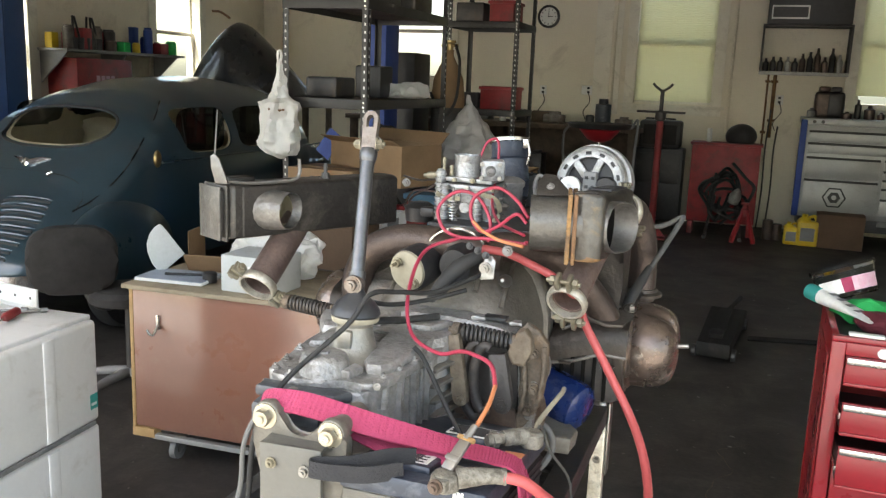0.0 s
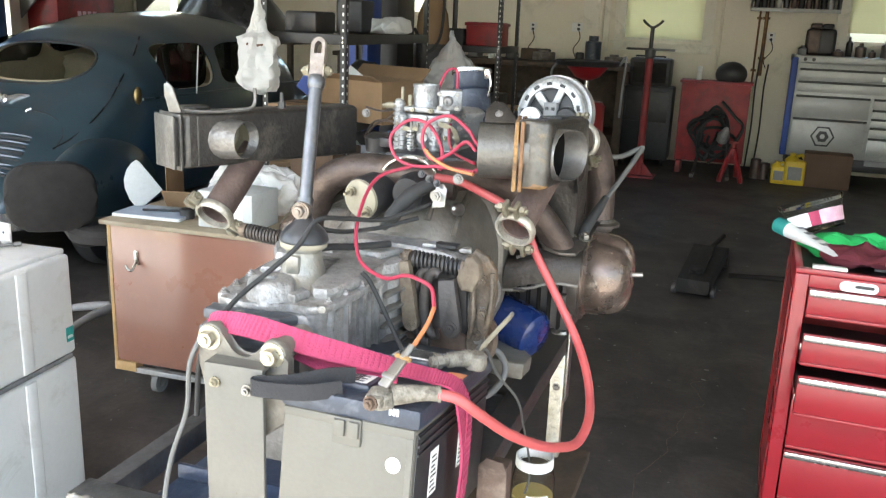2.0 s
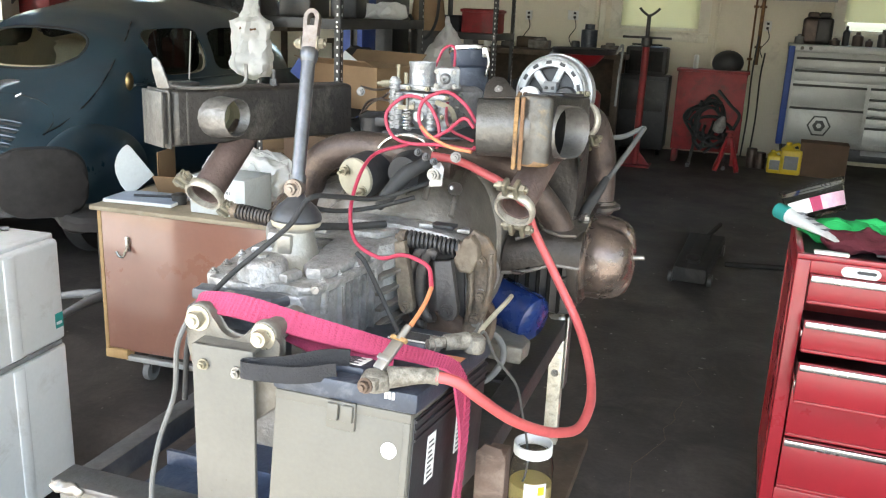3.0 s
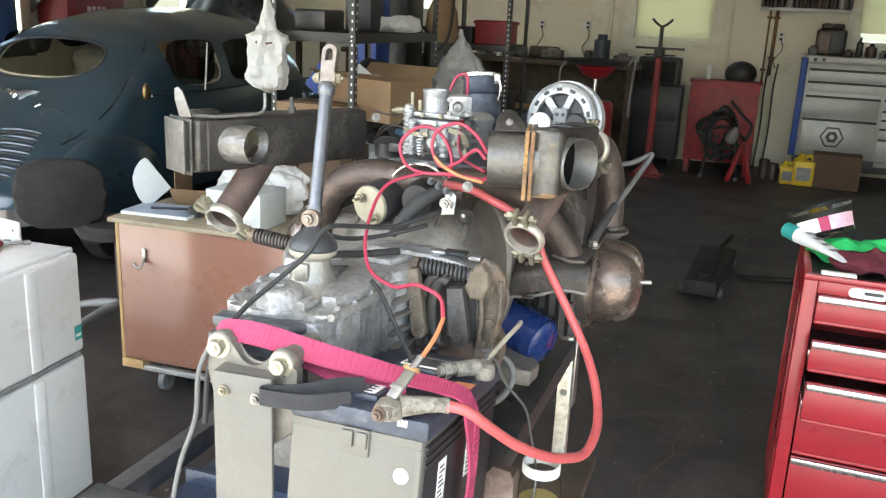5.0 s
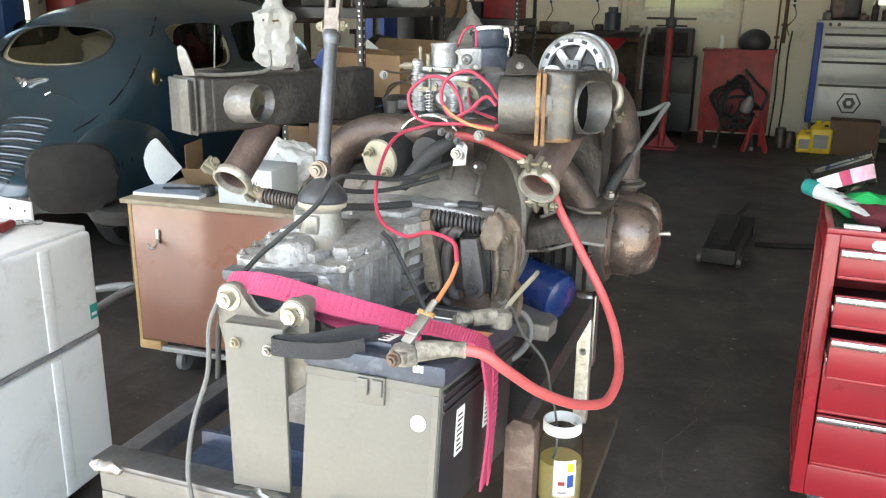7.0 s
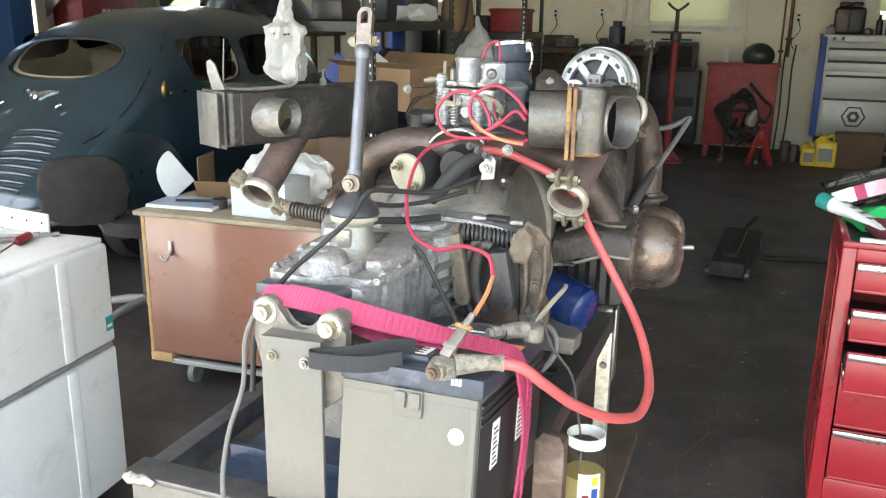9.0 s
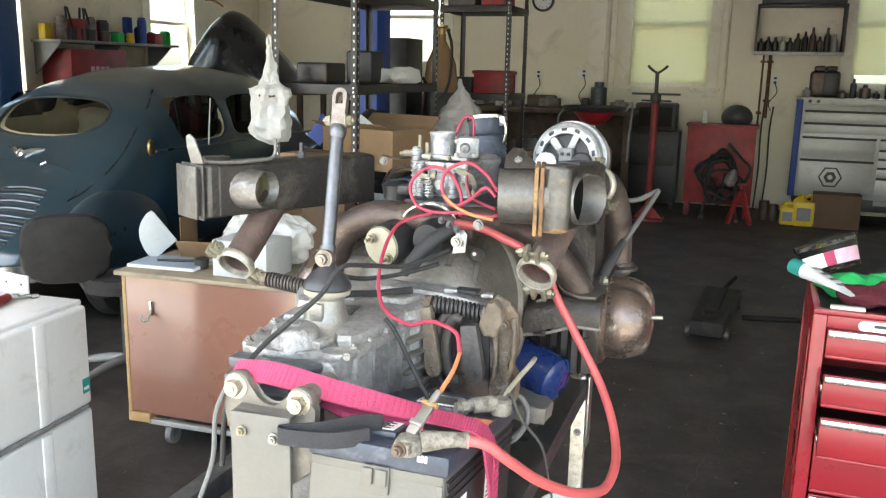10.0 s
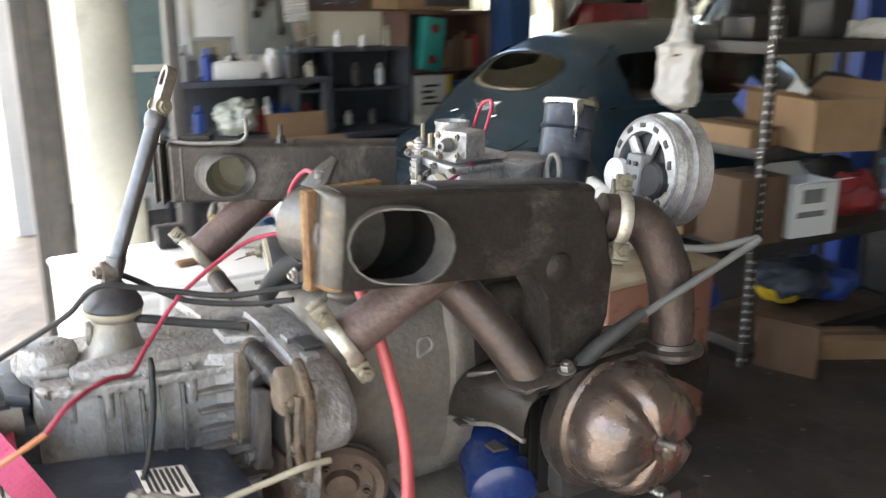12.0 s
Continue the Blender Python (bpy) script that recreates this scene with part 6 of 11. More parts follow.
for name, lo, hi, mat, lab in (
    ("front_rail", (-0.80, 0.905, 0.905), (-0.25, 0.945, 0.955), "plate_grey", "worn grey front rail"),
    ("side_rail", (-0.80, 0.95, 0.912), (-0.765, 1.98, 0.955), "lever_steel", "dark grey steel side rail"),
    ("side_rail", (-0.300, 1.24, 0.905), (-0.250, 2.00, 0.95), "dark_steel", "dark rusty side rail"),
    ("support_rail", (-0.37, 0.945, 0.905), (-0.33, 1.27, 0.93), "dark_steel", ""),
    ("back_rail", (-0.755, 1.935, 0.905), (-0.30, 1.98, 0.955), "dark_steel", ""),
    ("cross_rail", (-0.755, 1.27, 0.88), (-0.300, 1.31, 0.915), "plate_grey", "pale cross rail"),
    ("cross_rail", (-0.755, 1.60, 0.88), (-0.300, 1.64, 0.915), "dark_steel", ""),
    ("leg", (-0.80, 0.905, 0.0), (-0.755, 0.945, 0.905), "plate_grey", ""),
    ("leg", (-0.249, 1.235, 0.0), (-0.216, 1.275, 0.955), "leg_brown", "brown rusty leg of square tube"),
    ("leg", (-0.282, 1.90, 0.0), (-0.249, 1.93, 0.903), "clamp", "pale grey leg"),
    ("leg_plate", (-0.248, 1.905, 0.78), (-0.242, 1.945, 0.96), "steel", "bare steel side plate"),
    ("leg", (-0.80, 1.935, 0.0), (-0.755, 1.98, 0.905), "dark_steel", ""),
    ("lower_shelf", (-0.79, 1.0, 0.603), (-0.18, 1.97, 0.633), "wood", "dark plywood lower shelf"),
):
    bm = bm_new()
    box(bm, lo, hi, None, 0.004)
    spart(name, bm, M[mat], lab)
bm = bm_new()
box(bm, (-0.81, 0.90, 0.948), (-0.25, 0.95, 0.958), None, 0.003)
spart("rail_cap", bm, M["lever_steel"], "bare bluish steel cap")
for x0, x1, y in ((-0.805, -0.75, 0.90), (-0.58, -0.465, 0.915), (-0.29, -0.25, 1.92)):
    bm = bm_new()
    bmesh.ops.create_icosphere(bm, subdivisions=4, radius=1.0, matrix=Matrix.Translation(((x0 + x1) / 2, y, 0.952)) @ Matrix.Diagonal(((x1 - x0) / 2, 0.012, 0.009, 1)))
    jitter(bm, 0.006, 70, x0)
    spart("weld_bead", bm, M["steel"], "rough shiny weld")
bm = bm_new()
box(bm, (-0.047, -0.004, -0.125), (0.041, 0.004, 0.118), Matrix.Translation((-0.522, 0.922, 1.088)) @ Matrix.Rotation(radians(4), 4, "Z"), 0.002)
box(bm, (-0.047, -0.002, 0.112), (0.041, 0.035, 0.118), Matrix.Translation((-0.522, 0.922, 1.088)) @ Matrix.Rotation(radians(4), 4, "Z"), 0.002)
spart("mount_plate", bm, M["plate_grey"], "olive-grey upright steel plate")
bm = bm_new()
hexbolt(bm, (-0.551, 0.915, 1.180), (0, -1, 0), 0.0058, 0.005)
spart("plate_bolt", bm, M["zinc"])
bm = bm_new()
hexbolt(bm, (-0.503, 0.918, 1.175), (0, -1, 0), 0.0062, 0.005)
spart("plate_bolt", bm, M["steel"])
# brown knee plate over the front leg, bent over the rail's end
bm = bm_new()
prism(bm, [(-0.264, 0.80), (-0.214, 0.80), (-0.214, 0.950), (-0.222, 0.968), (-0.250, 0.972), (-0.264, 0.955)], -1.2345, -1.2285, Matrix.Rotation(radians(90), 4, "X"), bevel=0.002)
rough(bm, 1, 0.001, 50, 3)
spart("knee_plate", bm, M["leg_brown"], "brown rusty knee plate")
bm = bm_new()
box(bm, (-0.76, 0.955, 0.880), (-0.375, 1.265, 0.888), None, 0.001)
box(bm, (-0.76, 1.10, 0.888), (-0.375, 1.108, 0.915), None, 0.001)
spart("tray", bm, M["tray_blue"], "dusty blue steel tray")
bm = bm_new()
box(bm, (-0.745, 0.985, 0.8885), (-0.40, 1.030, 0.8945), None, 0.001)
spart("tray_strip", bm, M["label_white"], "white strip in the tray")
bm = bm_new()
box(bm, (-0.75, 1.312, 0.906), (-0.305, 1.59, 0.914), None, 0.001)
spart("tray", bm, M["navy"], "dark blue steel tray")
bm = bm_new()
hexbolt(bm, (-0.2655, 1.90, 0.82), (0, -1, 0), 0.007, 0.006)
spart("rail_bolt", bm, M["steel"])

# ---- battery ----
BT = Matrix.Translation((-0.345, 0.905, 0.962)) @ Matrix.Rotation(radians(-8.5), 4, "X")
battery = thing("battery", "olive-grey car battery with dark navy lid", "battery")
battery.matrix_world = BT
bm = bm_new()
box(bm, (-0.112, 0.0, 0.0), (0.080, 0.335, 0.198), None, 0.005)
box(bm, (0.069, -0.0012, 0.006), (0.078, 0.004, 0.184), None, 0.001)
box(bm, (-0.110, -0.0012, 0.184), (0.078, 0.004, 0.196), None, 0.001)
part("case", bm, M["battery_grey"], battery)
bm = bm_new()
box(bm, (0.0802, 0.004, 0.004), (0.0822, 0.331, 0.19), None, 0.001)
side_p = part("side_panel", bm, M["black"], battery, "black ribbed side")
for k in range(3):
    bm = bm_new()
    box(bm, (0.0823, 0.004, 0.16 + 0.012 * k), (0.085, 0.331, 0.164 + 0.012 * k), None, 0.001)
    part("rib", bm, M["black"], side_p)
bm = bm_new()
box(bm, (-0.116, -0.004, 0.196), (0.086, 0.342, 0.224), None, 0.007)
lid_b = part("lid", bm, M["navy"], battery, "dusty dark navy lid")
bm = bm_new()
box(bm, (-0.080, 0.030, 0.222), (-0.002, 0.085, 0.234), None, 0.005)
part("cell_cover", bm, M["navy"], lid_b)
bm = bm_new()
box(bm, (-0.05, 0.205, 0.222), (0.04, 0.275, 0.232), None, 0.005)
part("cell_cover", bm, M["navy"], lid_b)
bm = bm_new()
for x0, x1, y0, y1 in ((-0.073, -0.010, 0.038, 0.076), (-0.044, 0.034, 0.212, 0.268)):
    bm = bm_new()
    box(bm, (x0, y0, 0.2305 if y0 > 0.1 else 0.2325), (x1, y1, 0.2330 if y0 > 0.1 else 0.2350))
    part("warning_label", bm, M["label_white"], lid_b, "scuffed pale label")
bm = bm_new()
for k in range(6):
    box(bm, (-0.070 + 0.004 * (k % 3), 0.041 + 0.0058 * k, 0.2348), (-0.016 - 0.009 * (k % 2), 0.0445 + 0.0058 * k, 0.2356))
part("label_print", bm, M["ink"], lid_b)
bm = bm_new()
for k in range(7):
    box(bm, (-0.040 + 0.003 * (k % 2), 0.217 + 0.0068 * k, 0.2332), (0.030 - 0.008 * (k % 3), 0.2208 + 0.0068 * k, 0.2342))
part("label_print", bm, M["ink"], lid_b)
bm = bm_new()
box(bm, (0.055, 0.165, 0.2235), (0.084, 0.198, 0.2250))
part("warning_label", bm, M["orange_wire"], lid_b, "small orange label")
bm = bm_new()
box(bm, (-0.035, -0.005, 0.160), (0.005, 0.002, 0.197), None, 0.002)
box(bm, (-0.033, -0.010, 0.172), (-0.017, -0.003, 0.194), None, 0.002)
box(bm, (-0.013, -0.010, 0.172), (0.003, -0.003, 0.194), None, 0.002)
part("latch", bm, M["battery_grey"], battery, "moulded clip")
bm = bm_new()
for x in (-0.065, -0.035, -0.01):
    box(bm, (x, -0.014, 0.0), (x + 0.02, 0.002, 0.018), None, 0.002)
part("foot_rib", bm, M["battery_grey"], battery)
bm = bm_new()
lathe(bm, (0.052, -0.0005, 0.145), (0, -1, 0), [(0, 0.0105), (0.0012, 0.0105)], 28)
part("round_sticker", bm, M["label_white"], battery, "round white sticker")
bm = bm_new()
box(bm, (0.0823, 0.06, 0.085), (0.0832, 0.092, 0.150))
side_label = part("side_label", bm, M["label_white"], battery, "white warning label")
bm = bm_new()
box(bm, (0.0823, 0.185, 0.085), (0.0832, 0.225, 0.150))
part("side_label", bm, M["label_white"], battery, "white warning label")
bm = bm_new()
for k in range(8):
    box(bm, (0.0833, 0.064, 0.09 + 0.007 * k), (0.0837, 0.086 - 0.004 * (k % 3), 0.0925 + 0.007 * k))
part("label_print", bm, M["ink"], side_label)
bm = bm_new()
for k in range(8):
    box(bm, (0.0833, 0.190, 0.09 + 0.007 * k), (0.0837, 0.218 - 0.005 * (k % 3), 0.0925 + 0.007 * k))
part("label_print", bm, M["ink"], side_label)
bm = bm_new()
for k in range(3):
    box(bm, (0.042 + 0.005 * k, -0.0046, 0.212), (0.0455 + 0.005 * k, -0.004, 0.221))
part("date_mark", bm, M["label_white"], lid_b)
for x, y in ((0.036, 0.028), (0.088 - 0.02, 0.272)):
    bm = bm_new()
    lathe(bm, (x, y, 0.222), (0, 0, 1), [(0, 0.012), (0.004, 0.012), (0.005, 0.009), (0.02, 0.0085)], 18)
    part("terminal_post", bm, M["lead"], battery)

# clamps and the thick red cable
clamp_a = thing("battery_cable", "thick coral red battery cable with corroded clamp", "cable", (-0.305, 0.945, 1.19))


def cpart(name, bm, mat, label="", parent=None):
    bmesh.ops.transform(bm, matrix=Matrix.Translation((0.305, -0.945, -1.19)), verts=bm.verts)
    return part(name, bm, mat, parent or clamp_a, label)


bm = bm_new()
lathe(bm, (-0.312, 0.926, 1.187), (0, 0, 1), [(0, 0.017), (0.004, 0.0185), (0.016, 0.0180), (0.020, 0.015), (0.022, 0.009)], 24)
box(bm, (-0.012, -0.022, -0.006), (0.012, -0.006, 0.009), Matrix.Translation((-0.312, 0.926, 1.198)) @ Matrix.Rotation(radians(-8), 4, "Z"), 0.003)
tube(bm, [(-0.300, 0.934, 1.199), (-0.284, 0.944, 1.200), (-0.268, 0.953, 1.200), (-0.248, 0.963, 1.199)], 0.010, 16, radii=[0.0135, 0.0125, 0.0105, 0.0098])
bmesh.ops.triangulate(bm, faces=[f for f in bm.faces if len(f.verts) > 4])
jitter(bm, 0.0011, 110)
clamp_body = cpart("cable_clamp", bm, M["lead"], "speckled corroded lead clamp")
bm = bm_new()
hexbolt(bm, (-0.316, 0.903, 1.199), (-0.1, -1, 0.05), 0.0075, 0.006)
cpart("clamp_bolt", bm, M["hub_brown"], parent=clamp_body)
for x, w in ((-0.2475, 0.0112), (-0.2505, 0.0105)):
    bm = bm_new()
    lathe(bm, (x, 0.963, 1.199), (1, 0.45, -0.03), [(0, 0.0075), (0, w), (0.003, w), (0.003, 0.0075)], 18, closed=True)
    cpart("cable_collar", bm, M["lead"], parent=clamp_body)
bm = bm_new()
LUG = Matrix.Translation((-0.311, 0.938, 1.212)) @ Matrix((Vector((0.93, -0.36, 0)).normalized(), Vector((0.20, 0.52, 0.42)).normalized(), Vector((0.93, -0.36, 0)).normalized().cross(Vector((0.20, 0.52, 0.42)).normalized()))).transposed().to_4x4()
box(bm, (-0.0085, -0.006, -0.002), (0.0085, 0.044, 0.0035), LUG, 0.0015)
box(bm, (-0.0105, 0.006, 0.002), (0.0105, 0.014, 0.006), LUG, 0.0015)
rod(bm, LUG @ Vector((0, 0.040, 0.001)), LUG @ Vector((0, 0.062, 0.002)), 0.0055, 0.0045, 12)
cpart("crimp_lug", bm, M["steel"], "pale crimped wire lug")
bm = bm_new()
box(bm, (-0.013, 0.038, -0.001), (0.013, 0.044, 0.005), LUG, 0.001)
cpart("lug_tie", bm, M["rust_orange"], "brown tie round the lug")
bm = bm_new()
tube(bm, [(-0.252, 0.962, 1.199), (-0.22, 0.961, 1.198), (-0.196, 0.983, 1.171), (-0.168, 1.026, 1.13), (-0.139, 1.076, 1.095), (-0.117, 1.127, 1.07), (-0.097, 1.18, 1.056), (-0.091, 1.235, 1.066), (-0.1, 1.3, 1.075), (-0.117, 1.345, 1.106), (-0.146, 1.39, 1.144), (-0.182, 1.412, 1.194), (-0.211, 1.42, 1.239), (-0.235, 1.42, 1.28), (-0.254, 1.415, 1.325), (-0.291, 1.416, 1.356), (-0.335, 1.426, 1.372), (-0.383, 1.44, 1.385), (-0.43, 1.43, 1.392)], 0.0074, 14, 6)
cpart("cable", bm, M["red_cable"])
bm = bm_new()
lathe(bm, (-0.262, 1.178, 1.150), (0, 0, 1), [(0, 0.016), (0.004, 0.0175), (0.020, 0.017), (0.024, 0.012)], 22)
tube(bm, [(-0.270, 1.172, 1.166), (-0.285, 1.158, 1.168), (-0.298, 1.146, 1.168)], 0.012, 14, radii=[0.0135, 0.0125, 0.0115])
rod(bm, (-0.298, 1.146, 1.168), (-0.318, 1.128, 1.168), 0.0085, 0.0085, 12)
rod(bm, (-0.306, 1.139, 1.168), (-0.312, 1.133, 1.168), 0.0125, 0.0125, 6)
bmesh.ops.triangulate(bm, faces=[f for f in bm.faces if len(f.verts) > 4])
jitter(bm, 0.0010, 110, 4)
neg = solid("battery_clamp", bm, M["lead"], "grey lead battery terminal clamp on the battery", "clamp")
bm = bm_new()
tube(bm, [(-0.260, 1.195, 1.162), (-0.266, 1.229, 1.164), (-0.258, 1.275, 1.176), (-0.248, 1.315, 1.188), (-0.250, 1.345, 1.186)], 0.0040, 10)
solid("earth_lead", bm, M["cream"], "short pale earth lead at the battery clamp", "cable")
bm = bm_new()
tube(bm, [(-0.258, 1.185, 1.165), (-0.258, 1.22, 1.165), (-0.254, 1.28, 1.101), (-0.239, 1.38, 1.013), (-0.242, 1.46, 0.922), (-0.247, 1.55, 0.813), (-0.244, 1.55, 0.757), (-0.257, 1.55, 0.706)], 0.0024, 8)
solid("thin_cable", bm, M["peg_grey"], "thin grey cable hanging into the jar", "cable")

# ---- straps ----
bm = bm_new()
up = (0, 0.5, 1)
ribbon(bm, [(-0.615, 0.985, 1.205), (-0.60, 0.975, 1.236), (-0.56, 0.972, 1.244), (-0.515, 0.975, 1.241), (-0.45, 0.995, 1.222), (-0.38, 1.018, 1.204), (-0.32, 1.036, 1.191), (-0.28, 1.045, 1.184), (-0.252, 1.05, 1.174), (-0.244, 1.053, 1.14), (-0.238, 1.062, 1.06), (-0.246, 1.058, 0.95)],
       [(0, 0.75, 0.65)] * 5 + [(0.1, 0.9, 0.4)] + [(0.15, 0.97, 0.1)] * 2 + [(0.0, 1, 0.0)] + [(-0.06, 0.99, 0.0)] * 3, 0.034, 0.0035, 16, waves=0.0003)
strap = solid("ratchet_strap", bm, M["strap"], "faded crimson webbing strap over the gearbox and battery", "strap", smooth=False)
bm = bm_new()
ribbon(bm, [(-0.256, 1.075, 1.168), (-0.240, 1.078, 1.13), (-0.238, 1.07, 1.06), (-0.243, 1.075, 0.95)], [(-0.1, 1, 0), (-0.1, 1, 0), (0.05, 1, 0), (-0.2, 1, 0)], 0.026, 0.003, 14, waves=0.0007)
part("strap_fold", bm, M["strap"], strap, smooth=False)
bm = bm_new()
ribbon(bm, [(-0.475, 1.012, 1.204), (-0.43, 1.012, 1.192), (-0.38, 1.018, 1.186), (-0.33, 1.03, 1.184)], (0.1, 0.9, 0.45), 0.036, 0.003, 10, waves=0.0003)
part("strap_tail", bm, M["strap"], strap)
bm = bm_new()
ribbon(bm, [(-0.375, 0.945, 1.190), (-0.415, 0.922, 1.186), (-0.455, 0.908, 1.187), (-0.483, 0.903, 1.188), (-0.489, 0.908, 1.189), (-0.482, 0.914, 1.190), (-0.44, 0.928, 1.194), (-0.40, 0.955, 1.200), (-0.37, 0.975, 1.198)], (0, 0.1, 1), 0.022, 0.0022, 10, waves=0.0002)
solid("black_strap", bm, M["black_strap"], "looped black webbing strap beside the battery", "strap")
bm = bm_new()
tube(bm, [(-0.59, 0.955, 1.24), (-0.605, 0.935, 1.19), (-0.61, 0.93, 1.12), (-0.625, 0.91, 1.05), (-0.625, 0.89, 0.98), (-0.615, 0.89, 0.90), (-0.60, 0.90, 0.75), (-0.59, 0.95, 0.60), (-0.58, 1.0, 0.556)], 0.0037, 8)
solid("grey_cable", bm, M["peg_grey"], "grey cable hanging down the stand", "cable")

# ---- oil jar ----
jar = thing("oil_jar", "clear plastic jar half full of old oil, on the stand's shelf", "jar", (-0.236, 1.56, 0.634))
bm = bm_new()
lathe(bm, (0, 0, 0), (0, 0, 1), [(0.0, 0.04), (0.006, 0.044), (0.13, 0.044), (0.148, 0.04), (0.16, 0.034), (0.162, 0.034), (0.162, 0.0325), (0.147, 0.038), (0.13, 0.0425), (0.006, 0.0425), (0.003, 0.02)], 32)
part("jar_body", bm, M["clear"], jar)
bm = bm_new()
lathe(bm, (0, 0, 0.004), (0, 0, 1), [(0.0, 0.038), (0.004, 0.0418), (0.09, 0.0418), (0.0902, 0.02)], 32)
part("oil", bm, M["oil"], jar, "brown-yellow oil")
bm = bm_new()
lathe(bm, (0, 0, 0.157), (0, 0, 1), [(0, 0.036), (0.001, 0.039), (0.022, 0.039), (0.023, 0.036), (0.02, 0.0345), (0.002, 0.0345)], 32, closed=True)
part("jar_rim", bm, M["label_white"], jar, "white screw rim")
bm = bm_new()
rr = [(0.0447 * math.sin(radians(a)), -0.0447 * math.cos(radians(a))) for a in range(-5, 60, 6)]
for (xa, ya), (xb, yb) in zip(rr, rr[1:]):
    bm.faces.new([bm.verts.new(p) for p in ((xa, ya, 0.03), (xb, yb, 0.03), (xb, yb, 0.11), (xa, ya, 0.11))])
label_p = part("jar_label", bm, M["label_white"], jar, "white paper label")
for name, i0, i1, za, zb, mat in (("red_mark", 2, 5, 0.055, 0.064, "red_dull"), ("yellow_mark", 6, 9, 0.085, 0.104, "yellow"), ("blue_mark", 6, 9, 0.05, 0.078, "bright_blue"), ("print_bar", 2, 6, 0.037, 0.041, "grey")):
    bm = bm_new()
    for (xa, ya), (xb, yb) in zip(rr[i0:i1], rr[i0 + 1:i1 + 1]):
        bm.faces.new([bm.verts.new((x * 1.006, y * 1.006, z)) for x, y, z in ((xa, ya, za), (xb, yb, za), (xb, yb, zb), (xa, ya, zb))])
    part(name, bm, M[mat], label_p)

# ---- windows ----
def window(name, axis, wall, out, a0, a1, z0, z1, blind_to=None):
    """A sash window in a wall: casing, sill, sashes, panes and, if told, a blind down to a height."""
    w = thing(name, "", "", kind="structure")

    def slab(nm, lo_a, hi_a, lo_z, hi_z, d0, d1, mat, parent=w, bevel=0.003):
        bm = bm_new()
        p0, p1 = wall + out * d0, wall + out * d1
        lo, hi = ((min(p0, p1), lo_a, lo_z), (max(p0, p1), hi_a, hi_z)) if axis == 0 else ((lo_a, min(p0, p1), lo_z), (hi_a, max(p0, p1), hi_z))
        box(bm, lo, hi, None, bevel)
        return part(nm, bm, M[mat], parent)

    for lo_a, hi_a, lo_z, hi_z in ((a0 - 0.13, a0, z0 - 0.02, z1 + 0.13), (a1, a1 + 0.13, z0 - 0.02, z1 + 0.13), (a0, a1, z1, z1 + 0.13)):
        slab("casing", lo_a, hi_a, lo_z, hi_z, -0.03, -0.002, "trim")
    slab("window_sill", a0 - 0.17, a1 + 0.17, z0 - 0.05, z0 - 0.02, -0.07, 0.0, "trim")
    slab("apron", a0 - 0.13, a1 + 0.13, z0 - 0.14, z0 - 0.05, -0.025, -0.002, "trim")
    mid = (z0 + z1) / 2
    for lo_z, hi_z, d in ((z0, mid + 0.02, 0.07), (mid - 0.02, z1, 0.11)):
        f = slab("window_frame", a0, a0 + 0.045, lo_z, hi_z, d, d + 0.035, "trim")
        for la, ha, lz, hz in ((a1 - 0.045, a1, lo_z, hi_z), (a0 + 0.045, a1 - 0.045, lo_z, lo_z + 0.05), (a0 + 0.045, a1 - 0.045, hi_z - 0.045, hi_z)):
            slab("frame_bar", la, ha, lz, hz, d, d + 0.035, "trim", f)
        g = slab("pane", a0 + 0.04, a1 - 0.04, lo_z + 0.045, hi_z - 0.04, d + 0.015, d + 0.02, "pane", f, 0)
        g.visible_shadow = False
    if blind_to:
        bl = thing("window_blind", "cream slatted blind lowered over the window", "blind")
        z = blind_to
        proto = None
        while z < z1 - 0.01:
            bm = bm_new()
            c = wall + out * 0.035
            ra = Matrix.Rotation(radians(58 * (1 if out > 0 else -1)), 4, "X" if axis == 1 else "Y")
            mm = Matrix.Translation(((a0 + a1) / 2, c, z) if axis == 1 else (c, (a0 + a1) / 2, z)) @ ra
            half = ((a1 - a0) / 2 - 0.006, 0.0125, 0.0008)
            if axis == 0:
                half = (half[1], half[0], half[2])
            box(bm, tuple(-h for h in half), half, mm)
            part("slat", bm, M["blind"], bl, smooth=False)
            z += 0.0215
    return w


window("window_1", 1, Y_NORTH, 1, *NORTH_WINDOWS[0], blind_to=1.56)
window("window_2", 1, Y_NORTH, 1, *NORTH_WINDOWS[1], blind_to=1.72)
window("window_9", 1, Y_NORTH, 1, *NORTH_WINDOWS[2])
for k, wdw in enumerate(WEST_WINDOWS):
    window(f"window_{k + 3}", 0, X_WEST, -1, *wdw)

# bright outdoors: plain pale hedge far outside, columns and trim at the door
bm = bm_new()
prism(bm, [(-2.92, 1.44), (-2.62, 1.44), (-2.57, 1.46), (-2.55, 1.50), (-2.55, 1.60), (-2.58, 1.636), (-2.95, 1.636)], 0.0, 2.748, bevel=0.01)
structure("trim", bm, M["column"], True)
bm = bm_new()
box(bm, (-3.0, 1.445, 0), (-2.955, 1.50, 2.748), None, 0.004)
structure("door_1_jamb", bm, M["white"], True)
bm = bm_new()
box(bm, (-3.07, 1.30, 0), (-3.01, 1.44, 2.748), None, 0.006)
box(bm, (-3.08, 1.345, 0), (-3.005, 1.355, 2.748), None, 0.002)
structure("door_1_track", bm, M["dark_steel"], True)
bm = bm_new()
box(bm, (-4.9, 2.30, 0.0), (-4.82, 2.38, 2.6), None, 0.01)
